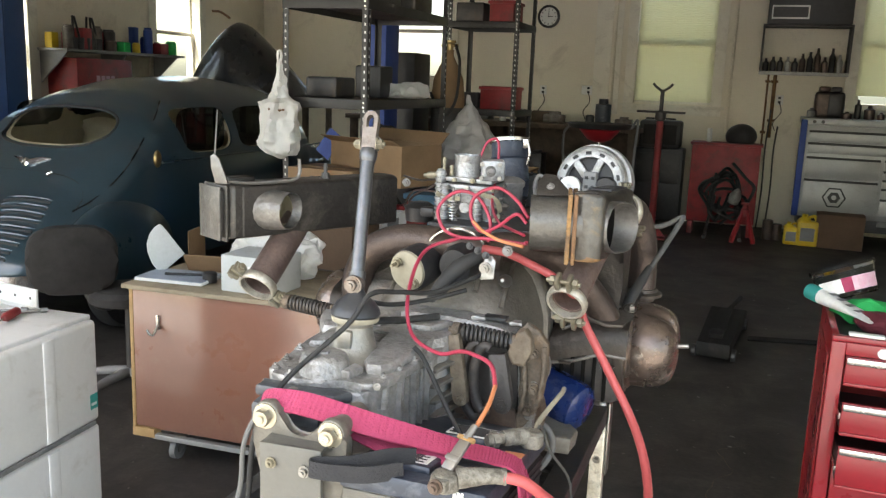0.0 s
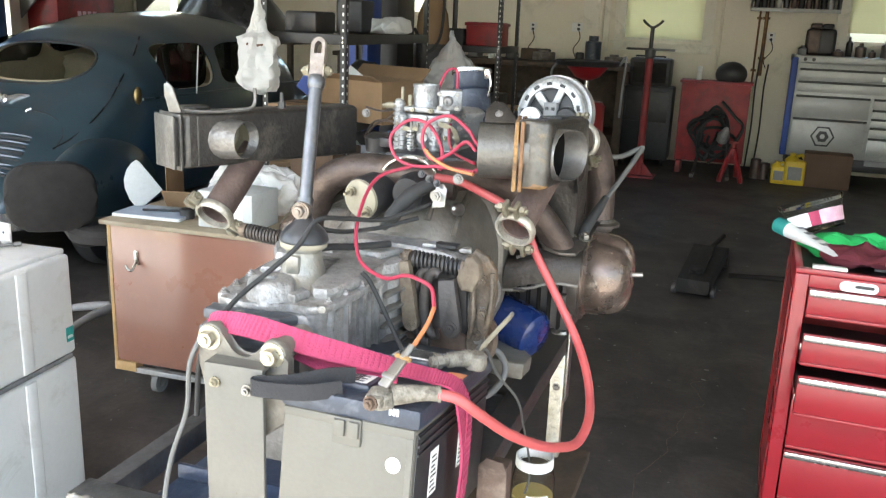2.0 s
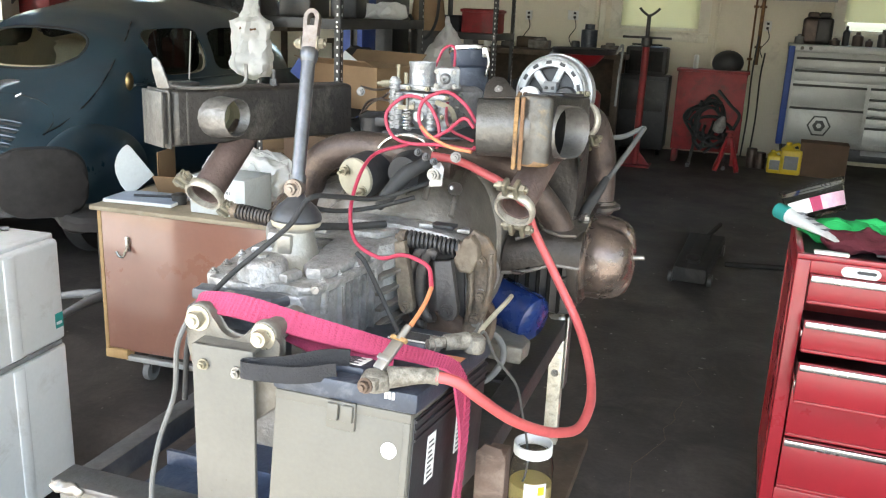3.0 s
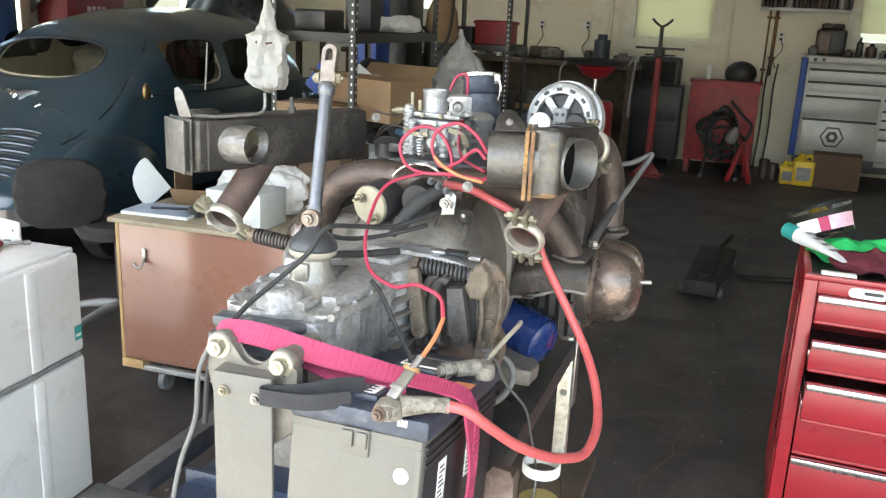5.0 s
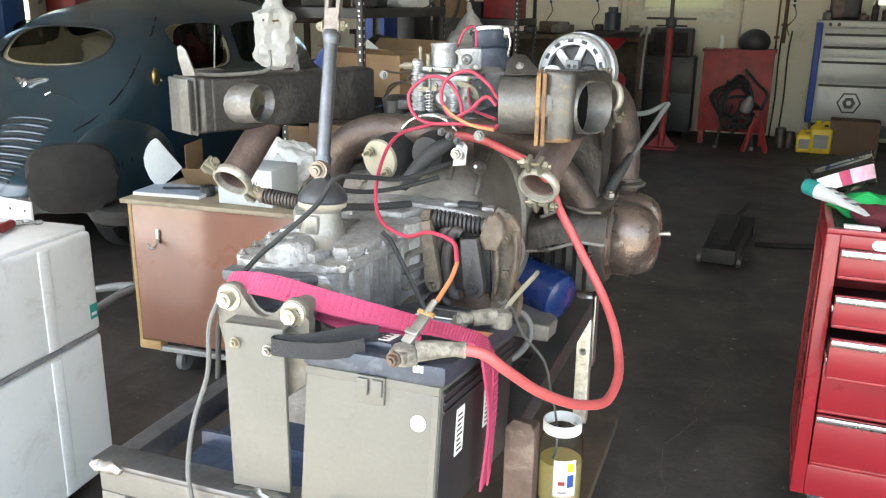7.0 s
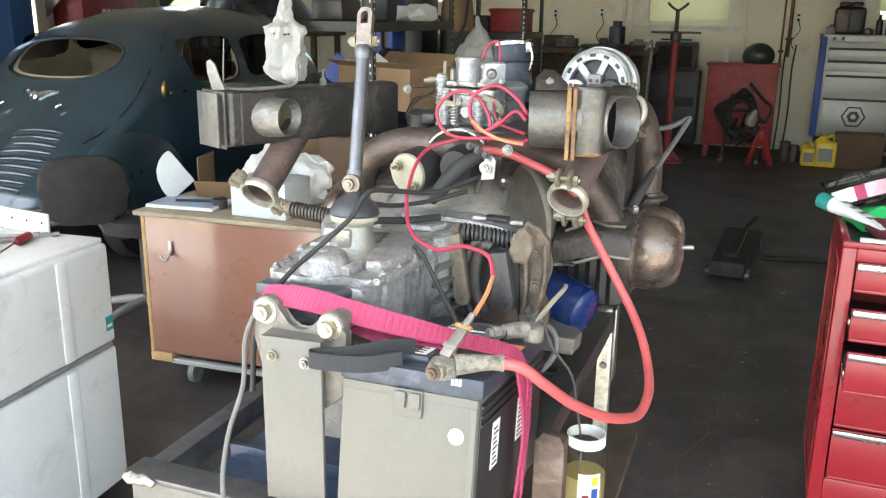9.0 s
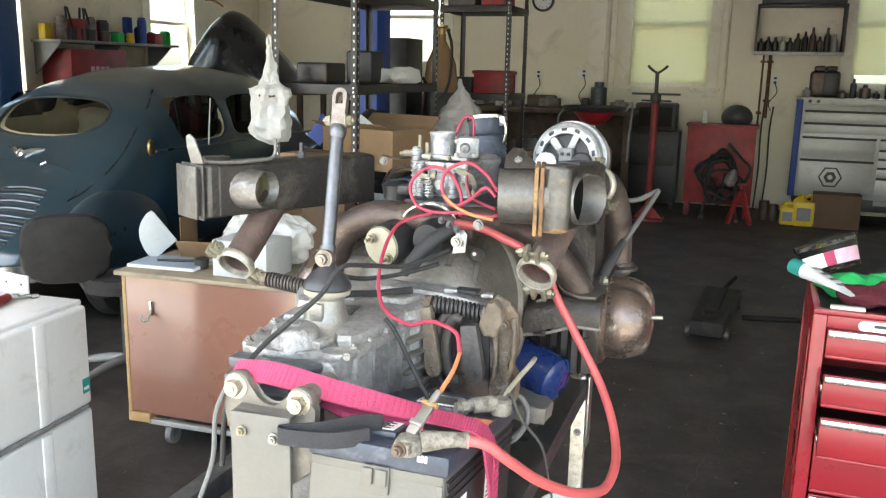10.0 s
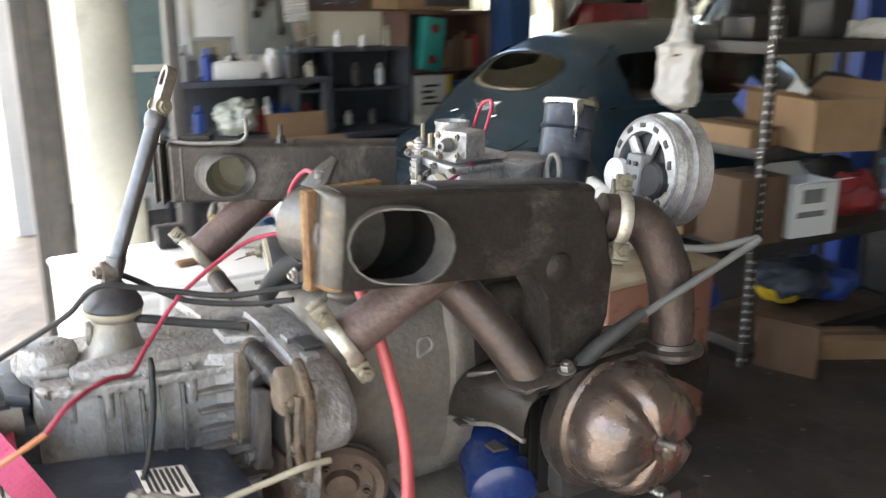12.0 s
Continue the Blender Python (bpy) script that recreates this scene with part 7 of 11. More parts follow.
box(bm, (-4.95, 2.22, 0.0), (-4.8, 2.46, 0.012))
solid("steel_post", bm, M["shelf_grey"], "grey steel post standing near the open bay", "post")
bm = bm_new()
box(bm, (X_WEST, 1.85, 0.0), (X_WEST + 0.018, Y_NORTH, 0.12), None, 0.004)
structure("baseboard", bm, M["wood"])

# ---- small fridge ----
fridge = thing("mini_fridge", "white two-door mini fridge with scuffed enamel", "fridge", (-1.92, 2.115, 0))
fridge.rotation_euler = (0, 0, radians(4))


def fbox(name, lo, hi, mat, bevel=0.006, parent=None, label=""):
    bm = bm_new()
    box(bm, lo, hi, None, bevel, 3)
    return part(name, bm, M[mat], parent or fridge, label)


FW, FD = 0.80, 0.56
fbox("body", (-FD, -FW, 0.03), (-0.055, 0.0, 0.89), "white", 0.012)
fbox("top_panel", (-FD - 0.005, -FW - 0.005, 0.885), (-0.02, 0.005, 0.905), "white", 0.006, label="worn grimy white top")
d1 = fbox("freezer_door", (-0.05, -FW, 0.555), (0.005, -0.002, 0.892), "white", 0.014)
d2 = fbox("lower_door", (-0.05, -FW, 0.05), (0.005, -0.002, 0.54), "white", 0.014)
for d, z0, z1 in ((d1, 0.56, 0.885), (d2, 0.06, 0.53)):
    for y, w in ((-0.195, 0.05), (-0.58, 0.03)):
        fbox("moulding", (-0.004, y - w, z0), (0.0082, y, z1), "white", 0.006, d)
fbox("handle_recess", (0.001, -FW + 0.01, 0.545), (0.012, -0.03, 0.560), "gasket", 0.003, d1, "grey recessed grip")
fbox("badge", (0.006, -0.675, 0.79), (0.0125, -0.575, 0.825), "dark_steel", 0.004, d1, "small dark oval badge")
fbox("energy_sticker", (0.0052, -0.047, 0.600), (0.0062, -0.012, 0.650), "teal", 0, d1, "small blue-green sticker")
fbox("sticker_print", (0.0063, -0.043, 0.612), (0.0067, -0.018, 0.622), "label_white", 0, d1)
fbox("foot", (-0.5, -0.06, 0.0), (-0.44, -0.02, 0.03), "black")
fbox("foot", (-0.14, -0.06, 0.0), (-0.08, -0.02, 0.03), "black")
fbox("foot", (-0.14, -0.74, 0.0), (-0.08, -0.70, 0.03), "black")
# things on the fridge
bt = thing("glass_bottle", "clear glass bottle half full of amber liquid, on the fridge", "bottle", (-2.25, 1.81, 0.906))
bm = bm_new()
lathe(bm, (0, 0, 0), (0, 0, 1), [(0, 0.034), (0.004, 0.038), (0.115, 0.038), (0.14, 0.034), (0.168, 0.018), (0.20, 0.016), (0.206, 0.018), (0.206, 0.014), (0.168, 0.015), (0.138, 0.031), (0.115, 0.0355), (0.005, 0.0355)], 28)
part("glass", bm, M["clear"], bt)
bm = bm_new()
lathe(bm, (0, 0, 0.006), (0, 0, 1), [(0, 0.034), (0.002, 0.0352), (0.107, 0.0352), (0.1072, 0.01)], 28)
part("liquid", bm, M["amber"], bt)
bm = bm_new()
for a in range(-50, 60, 11):
    c0, c1 = radians(a), radians(a + 11)
    bm.faces.new([bm.verts.new((0.0385 * math.cos(c), 0.0385 * math.sin(c), z)) for c, z in ((c0, 0.035), (c1, 0.035), (c1, 0.095), (c0, 0.095))])
part("paper_label", bm, M["yellow"], bt, "worn yellow label")
sd = thing("screwdriver", "screwdriver with a clear red handle on the fridge", "screwdriver", (-2.12, 2.0, 0.922))
sd.rotation_euler = (0, 0, radians(20))
bm = bm_new()
lathe(bm, (0, 0, 0), (0, -1, 0), [(0, 0.008), (0.005, 0.014), (0.07, 0.015), (0.085, 0.010), (0.09, 0.008)], 10)
part("grip", bm, M["red_dull"], sd)
bm = bm_new()
rod(bm, (0, -0.085, 0), (0, -0.22, -0.008), 0.003, 0.003, 8)
part("shaft", bm, M["bright_steel"], sd)
for x, y, rz, ln in ((-2.20, 1.93, 50, 0.17), (-2.27, 1.95, 35, 0.15), (-2.19, 1.86, 65, 0.12)):
    bm = bm_new()
    rod(bm, (0, 0, 0.006), (ln, 0, 0.006), 0.0045, 0.0045, 8)
    lathe(bm, (ln, 0, 0.006), (1, 0, 0), [(0, 0.004), (0.002, 0.009), (0.022, 0.009), (0.024, 0.004)], 8)
    ob = solid("wrench", bm, M["steel"], "bare steel hand tool on the fridge", "tool", "tools on the fridge")
    ob.matrix_world = pose(x, y, 0.906, 0, 0, rz)
bm = bm_new()
box(bm, (-0.02, -0.065, 0.0), (0.02, 0.065, 0.018), None, 0.007)
ob = solid("pocket_knife", bm, M["rust"], "closed brown folding knife on the fridge", "knife")
ob.matrix_world = pose(-2.10, 1.68, 0.906, 0, 0, 8)
bm = bm_new()
box(bm, (-0.04, -0.05, 0.0), (0.04, 0.05, 0.075), None, 0.01)
solid("black_case", bm, M["black"], "small black case on the fridge", "case").matrix_world = pose(-2.36, 1.66, 0.906, 0, 0, 0)
bm = bm_new()
box(bm, (-0.33, -0.004, 0.0), (0.33, 0.004, 0.062), None, 0.001)
box(bm, (-0.33, -0.03, 0.0), (0.33, 0.0, 0.004), None, 0.001)
strip = solid("metal_angle", bm, M["white"], "white painted metal angle strip lying on the fridge", "strip")
strip.matrix_world = pose(-2.46, 2.14, 0.906, 0, 0, -8)
bm = bm_new()
for k in range(9):
    rod(bm, (-0.30 + 0.075 * k, -0.0046, 0.03), (-0.30 + 0.075 * k, -0.0040, 0.03), 0.005, seg=10)
tagged(part("punched_hole", bm, M["ink"], strip), kind="stuff")

# ---- brown cabinet on castors ----
cab = thing("rolling_cabinet", "brown laminate workshop cabinet on castors", "cabinet", (-2.435, 2.885, 0))
cab.rotation_euler = (0, 0, radians(3))


def kbox(name, lo, hi, mat, bevel=0.003, parent=None, label=""):
    bm = bm_new()
    box(bm, lo, hi, None, bevel)
    return part(name, bm, M[mat], parent or cab, label)


kbox("body", (0.015, 0.015, 0.135), (0.93, 0.56, 0.77), "brown_panel", 0.004)
kbox("front_panel", (0.02, 0.0, 0.15), (0.93, 0.013, 0.765), "brown_panel", 0.002)
kbox("edge_strip", (0.0, 0.0, 0.14), (0.018, 0.018, 0.77), "ply_edge", 0.002)
kbox("top", (-0.02, -0.025, 0.77), (0.95, 0.58, 0.79), "worn_top", 0.004, None, "worn scratched wooden top")
kbox("base_block", (0.0, -0.004, 0.10), (0.11, 0.05, 0.142), "ply_edge", 0.004)
kbox("base_frame", (0.10, 0.0, 0.095), (0.93, 0.03, 0.118), "silver_paint", 0.003)
bm = bm_new()
box(bm, (0.135, -0.008, 0.60), (0.155, 0.0, 0.665), None, 0.004)
tube(bm, [(0.145, -0.006, 0.62), (0.145, -0.022, 0.60), (0.142, -0.036, 0.585), (0.13, -0.044, 0.59), (0.118, -0.044, 0.608)], 0.006, 10)
part("coat_hook", bm, M["bright_steel"], cab, "steel coat hook")
for x, y in ((0.19, 0.05), (0.85, 0.05), (0.19, 0.5), (0.85, 0.5)):
    c = new("castor")
    c.parent = cab
    bm = bm_new()
    rod(bm, (x - 0.014, y, 0.046), (x + 0.014, y, 0.046), 0.046, 0.046, 24)
    part("wheel", bm, M["grey"], c)
    bm = bm_new()
    rod(bm, (x - 0.016, y, 0.046), (x + 0.016, y, 0.046), 0.02, 0.02, 16)
    for s in (-1, 1):
        prism(bm, [(y - 0.02, 0.04), (y + 0.02, 0.04), (y + 0.035, 0.095), (y - 0.03, 0.095)], x + s * 0.020 - 0.0015, x + s * 0.020 + 0.0015, Matrix(((0, 0, 1, 0), (1, 0, 0, 0), (0, 1, 0, 0), (0, 0, 0, 1))))
    box(bm, (x - 0.035, y - 0.04, 0.092), (x + 0.035, y + 0.04, 0.097))
    part("fork", bm, M["steel"], c)
# things on the cabinet
bm = bm_new()
box(bm, (0, 0, 0), (0.26, 0.21, 0.155), None, 0.004)
pb = solid("white_card_box", bm, M["card_grey"], "small white carton on the brown cabinet", "box")
pb.matrix_world = pose(-2.015, 2.95, 0.792, 0, 0, 0)
bm = bm_new()
box(bm, (0.12, -0.0015, 0.045), (0.215, -0.0005, 0.115))
slip = part("box_label", bm, M["label_white"], pb, "white paper label")
bm = bm_new()
for k in range(7):
    box(bm, (0.145 + 0.007 * k, -0.0022, 0.092), (0.149 + 0.007 * k - 0.001 * (k % 2), -0.0016, 0.104))
part("label_print", bm, M["ink"], slip)
bm = bm_new()
box(bm, (0, 0, 0), (0.32, 0.20, 0.014), None, 0.002)
nb = solid("notebook", bm, M["label_white"], "white notebook on the brown cabinet", "notebook")
nb.matrix_world = pose(-2.44, 2.93, 0.792, 0, 0, 6)
bm = bm_new()
box(bm, (0.002, 0.002, 0.0142), (0.318, 0.198, 0.0152))
part("notebook_cover", bm, M["pale_slate"], nb, "pale blue-grey cover")
bm = bm_new()
rod(bm, (0.1, 0.08, 0.021), (0.26, 0.12, 0.021), 0.006, seg=8)
pen = solid("marker_pen", bm, M["black"], "black marker pen on the notebook", "pen")
pen.matrix_world = pose(-2.44, 2.93, 0.792, 0, 0, 6)
bm = bm_new()
prism(bm, [(0.0, 0.0), (0.098, 0.085), (0.062, 0.135), (0.005, 0.214), (-0.008, 0.222), (-0.030, 0.208), (-0.052, 0.175), (-0.064, 0.135), (-0.062, 0.095), (-0.045, 0.045), (-0.02, 0.008)], -0.0015, 0.0015, Matrix.Rotation(radians(90), 4, "X"), bevel=0.0005)
cw = solid("white_sheet_offcut", bm, M["card_grey"], "curved white sheet metal offcut standing on the brown cabinet", "offcut")
cw.matrix_world = pose(-2.425, 3.10, 0.793, 0, 0, 36)
bm = bm_new()
box(bm, (0, 0, 0), (0.22, 0.20, 0.004))
box(bm, (0, 0, 0), (0.004, 0.20, 0.18))
box(bm, (0.0, 0.0, 0.0), (0.22, 0.004, 0.10), Matrix.Rotation(radians(35), 4, "X"))
ct = solid("open_carton", bm, M["carton"], "torn open cardboard carton on the brown cabinet", "carton")
ct.matrix_world = pose(-2.36, 3.2, 0.792, 0, 0, 14)
bm = bm_new()
bmesh.ops.create_icosphere(bm, subdivisions=5, radius=1.0, matrix=Matrix.Diagonal((0.25, 0.10, 0.13, 1)))
jitter(bm, 0.05, 9, 2)
jitter(bm, 0.018, 30, 5)
for v in bm.verts:
    v.co.z = max(v.co.z, -0.10)
pbg = solid("crumpled_plastic_bag", bm, M["bag_white"], "crumpled translucent plastic bag on the brown cabinet", "bag")
pbg.matrix_world = pose(-1.96, 3.30, 0.893)
bm = bm_new()
lathe(bm, (0, 0, 0), (0, 0, 1), [(0, 0.03), (0.04, 0.032), (0.045, 0.025)], 18)
solid("small_can", bm, M["dark_steel"], "small dark can on the brown cabinet", "can").matrix_world = pose(-2.14, 3.05, 0.792)

# ---- black stool ----
stool = thing("swivel_stool", "black padded swivel stool with backrest", "stool", (-2.98, 3.35, 0))
bm = bm_new()
prism(bm, [(x * 1.0, z) for x, z in [(0.215 * math.copysign(abs(math.cos(2 * math.pi * k / 32)) ** 0.62, math.cos(2 * math.pi * k / 32)), 0.172 * math.copysign(abs(math.sin(2 * math.pi * k / 32)) ** 0.62, math.sin(2 * math.pi * k / 32))) for k in range(32)]], -0.045, 0.045, Matrix.Translation((-0.16, -0.03, 0.735)) @ Matrix.Rotation(radians(43), 4, "Z") @ Matrix.Rotation(radians(90), 4, "X"), bevel=0.028)
part("backrest", bm, M["fabric"], stool)
bm = bm_new()
lathe(bm, (0.02, 0.16, 0.50), (0, 0, 1), [(0, 0.17), (0.01, 0.195), (0.05, 0.20), (0.075, 0.18), (0.08, 0.05)], 32)
part("seat", bm, M["fabric"], stool)
bm = bm_new()
rod(bm, (0.02, 0.16, 0.10), (0.02, 0.16, 0.5), 0.024, seg=16)
tube(bm, [(0.02, 0.16, 0.49), (-0.06, 0.03, 0.49), (-0.15, 0.02, 0.6), (-0.16, 0.04, 0.72)], 0.016, 10)
part("column", bm, M["dark_steel"], stool)
for k in range(5):
    a = radians(-28 + 72 * k)
    bm = bm_new()
    tube(bm, [(0.02, 0.16, 0.12), (0.02 + 0.13 * math.cos(a), 0.16 + 0.13 * math.sin(a), 0.11), (0.02 + 0.30 * math.cos(a), 0.16 + 0.30 * math.sin(a), 0.075)], 0.02, 10, radii=[0.028, 0.024, 0.018])
    lg = part("leg", bm, M["grey"], stool)
    bm = bm_new()
    cx, cy = 0.02 + 0.30 * math.cos(a), 0.16 + 0.30 * math.sin(a)
    rod(bm, (cx - 0.015, cy, 0.028), (cx + 0.015, cy, 0.028), 0.027, seg=14)
    part("castor", bm, M["black"], lg)

# ---- the old car ----
def lerp_table(t, table):
    for (a, *va), (b, *vb) in zip(table, table[1:]):
        if a <= t <= b:
            s = (t - a) / (b - a)
            s = s * s * (3 - 2 * s) * 0.5 + s * 0.5
            return [x + (y - x) * s for x, y in zip(va, vb)]
    return table[0][1:] if t < table[0][0] else table[-1][1:]


# along the car: place, half width, top height, belt height
CAR = [(0.0, 0.40, 0.52, 0.42), (0.08, 0.56, 0.62, 0.47), (0.25, 0.64, 0.74, 0.55), (0.50, 0.70, 0.90, 0.68), (0.70, 0.74, 1.07, 0.84), (0.90, 0.77, 1.25, 0.97), (1.15, 0.79, 1.43, 1.05),
       (1.45, 0.80, 1.545, 1.06), (1.9, 0.81, 1.625, 1.06), (2.4, 0.81, 1.65, 1.06), (2.9, 0.80, 1.61, 1.05), (3.25, 0.77, 1.44, 1.03), (3.5, 0.70, 1.13, 1.0), (3.9, 0.60, 1.06, 0.94), (4.4, 0.42, 0.98, 0.85), (4.6, 0.25, 0.85, 0.7)]
CAR_AT = Matrix.Translation((-4.47, 3.72, 0.0)) @ Matrix.Rotation(radians(2), 4, "Z")


def car_body():
    bm = bm_new()
    rings = []
    n = 13
    for i in range(70):
        y = 4.6 * i / 69
        w, top, belt = lerp_table(y, CAR)
        low = 0.36
        half = [(w * 0.90, low), (w * 0.97, low + 0.10), (w, (low + belt) / 2), (w * 0.99, belt - 0.03)]
        for k in range(n):
            a = math.pi / 2 * k / (n - 1)
            half.append((w * 0.975 * abs(math.cos(a)) ** 0.72, belt + (top - belt) * math.sin(a) ** 0.88))
        ring = [(x, z) for x, z in half] + [(-x, z) for x, z in half[-2::-1]]
        rings.append([bm.verts.new((x, y, z)) for x, z in ring])
    m = len(rings[0])
    for a, b in zip(rings, rings[1:]):
        for k in range(m):
            bm.faces.new((a[k], a[(k + 1) % m], b[(k + 1) % m], b[k]))
    bm.faces.new(rings[0])
    bm.faces.new(rings[-1][::-1])
    return bm


def cut_mesh(body, cutters, wall):
    """The body hollowed to a shell, with the cutters taken out of it, as a mesh."""
    so = body.modifiers.new("shell", "SOLIDIFY")
    so.thickness, so.offset = wall, -1
    made = []
    for c in cutters:
        ob = new("cutter", as_mesh(c, "cutter", M["black"]))
        ob.matrix_world = CAR_AT
        bo = body.modifiers.new("cut", "BOOLEAN")
        bo.operation, bo.object, bo.solver = "DIFFERENCE", ob, "EXACT"
        made.append(ob)
    dg = bpy.context.evaluated_depsgraph_get()
    me = bpy.data.meshes.new_from_object(body.evaluated_get(dg))
    body.modifiers.clear()
    for ob in made:
        bpy.data.objects.remove(ob)
    body.data = me
    me.shade_smooth()
    me.set_sharp_from_angle(angle=radians(35))


def oval(cx, cz, a, b, p=0.75, n=28):
    out = []
    for k in range(n):
        t = 2 * math.pi * k / n
        c, s = math.cos(t), math.sin(t)
        out.append((cx + a * math.copysign(abs(c) ** p, c), cz + b * math.copysign(abs(s) ** p, s)))
    return out


TOY = Matrix(((1, 0, 0, 0), (0, 0, -1, 0), (0, 1, 0, 0), (0, 0, 0, 1)))  # x, y of an outline become x, z
TOX = Matrix(((0, 0, 1, 0), (1, 0, 0, 0), (0, 1, 0, 0), (0, 0, 0, 1)))  # x, y of an outline become y, z
car = thing("vintage_car", "dark blue vintage saloon car with louvred rear lid, under the lift", "car")
car.matrix_world = CAR_AT
body = part("body", car_body(), M["car_paint"], car)
cuts = []
c = bm_new()
prism(c, oval(0.0, 1.285, 0.43, 0.122), -1.35, -0.5, TOY)
cuts.append(c)
c = bm_new()
prism(c, oval(0.0, 1.27, 0.5, 0.14), -3.6, -3.05, TOY)
cuts.append(c)
for y0, y1 in ((1.33, 1.93), (2.03, 2.85)):
    c = bm_new()
    prism(c, oval((y0 + y1) / 2, 1.27, (y1 - y0) / 2, 0.155, 0.5), -1.2, 1.2, TOX)
    cuts.append(c)
def fresh_cuts():
    some = []
    for outline, a, b, m in ((oval(0.0, 1.285, 0.425, 0.118), -1.35, -0.5, TOY), (oval(0.0, 1.27, 0.5, 0.14), -3.6, -3.05, TOY), (oval(1.63, 1.27, 0.30, 0.155, 0.5), -1.2, 1.2, TOX), (oval(2.44, 1.27, 0.41, 0.155, 0.5), -1.2, 1.2, TOX)):
        c = bm_new()
        prism(c, outline, a, b, m)
        some.append(c)
    return some


cut_mesh(body, cuts, 0.012)
bm = car_body()
for v in bm.verts:
    v.co = Vector((v.co.x * 0.97, 2.3 + (v.co.y - 2.3) * 0.985, 0.36 + (v.co.z - 0.36) * 0.975))
lining = part("headliner", bm, M["car_trim"], car, "tan cloth lining")
cut_mesh(lining, fresh_cuts(), 0.004)


def car_y(x, z, lo=0.0, hi=2.2):
    """Where the car's back surface lies behind a place x, z."""
    for i in range(300):
        y = lo + (hi - lo) * i / 300
        w, top, belt = lerp_table(y, CAR)
        if abs(x) > w:
            continue
        f = min(1.0, max(0.0, (abs(x) / (w * 0.975)))) ** (1 / 0.72)
        zz = belt + (top - belt) * math.sqrt(max(0.0, 1 - f * f)) ** 0.88
        if zz >= z:
            return y
    return hi


def car_patch(name, outline, lift, mat, label="", parent=None, rim=None):
    """A panel that follows the car's back."""
    bm = bm_new()
    if rim:
        pts = [Vector((x, car_y(x, z) - lift, z)) for x, z in outline]
        tube(bm, pts + [pts[0]], rim, 8, smooth_line=False)
    else:
        cx = sum(p[0] for p in outline) / len(outline)
        cz = sum(p[1] for p in outline) / len(outline)
        rows = []
        for s in (1.0, 0.75, 0.5, 0.25):
            rows.append([bm.verts.new((cx + (x - cx) * s, car_y(cx + (x - cx) * s, cz + (z - cz) * s) - lift, cz + (z - cz) * s)) for x, z in outline])
        mid = bm.verts.new((cx, car_y(cx, cz) - lift, cz))
        n = len(outline)
        for a, b in zip(rows, rows[1:]):
            for k in range(n):
                bm.faces.new((a[k], a[(k + 1) % n], b[(k + 1) % n], b[k]))
        for k in range(n):
            bm.faces.new((rows[-1][k], rows[-1][(k + 1) % n], mid))
    return part(name, bm, mat, parent or car, label)


car_patch("rear_window", oval(0, 1.285, 0.432, 0.124), -0.004, M["car_glass"], "oval rear window")
car_patch("window_seal", oval(0, 1.285, 0.44, 0.132), 0.002, M["rubber"], rim=0.009)
for s in (-1, 1):
    bm = bm_new()
    pts = [(0.50 * s, 1.47), (0.585 * s, 1.36), (0.645 * s, 1.22), (0.675 * s, 1.08), (0.655 * s, 0.96), (0.60 * s, 0.86), (0.55 * s, 0.80)]
    tube(bm, [(x, car_y(x, z) - 0.001, z) for x, z in pts], 0.0055, 6)
    part("body_seam", bm, M["wing_black"], car)
lid_line = oval(0, 0.72, 0.56, 0.29, 0.6, 40)
car_patch("engine_lid", lid_line, 0.0, M["rubber"], "louvred rear lid seam", rim=0.004)
for s in (-1, 1):
    for k in range(9):
        z = 0.56 + 0.037 * k
        bm = bm_new()
        x0, x1 = 0.06 * s, (0.43 - 0.010 * abs(k - 4)) * s
        pts = [(x0 + (x1 - x0) * t, z + 0.012 * math.sin(math.pi * t)) for t in (0, 0.15, 0.5, 0.85, 1)]
        tube(bm, [(x, car_y(x, zz) - 0.004, zz) for x, zz in pts], 0.012, 8, radii=[0.003, 0.012, 0.013, 0.012, 0.003])
        part("louvre", bm, M["car_paint"], car)
        bm = bm_new()
        tube(bm, [(x, car_y(x, zz - 0.014) - 0.003, zz - 0.016) for x, zz in pts], 0.009, 6)
        part("louvre_slot", bm, M["ink"], car)
bm = bm_new()
for s in (-1, 1):
    pts = [(0.02 * s, 1.055), (0.08 * s, 1.075), (0.15 * s, 1.085)]
    tube(bm, [(x, car_y(x, z) - 0.012, z) for x, z in pts], 0.01, 8, radii=[0.022, 0.019, 0.006])
lathe(bm, (0, car_y(0, 1.06) - 0.02, 1.06), (0, -1, 0.4), [(0, 0.03), (0.008, 0.03), (0.012, 0.02)], 16)
part("winged_emblem", bm, M["chrome"], car, "chrome winged emblem")
for x in (-0.22, 0.24):
    bm = bm_new()
    y = car_y(x, 0.99)
    tube(bm, [(x - 0.02, y - 0.01, 0.985), (x, y - 0.035, 1.0), (x + 0.03, y - 0.02, 1.015)], 0.009, 8)
    part("lid_handle", bm, M["chrome"], car)
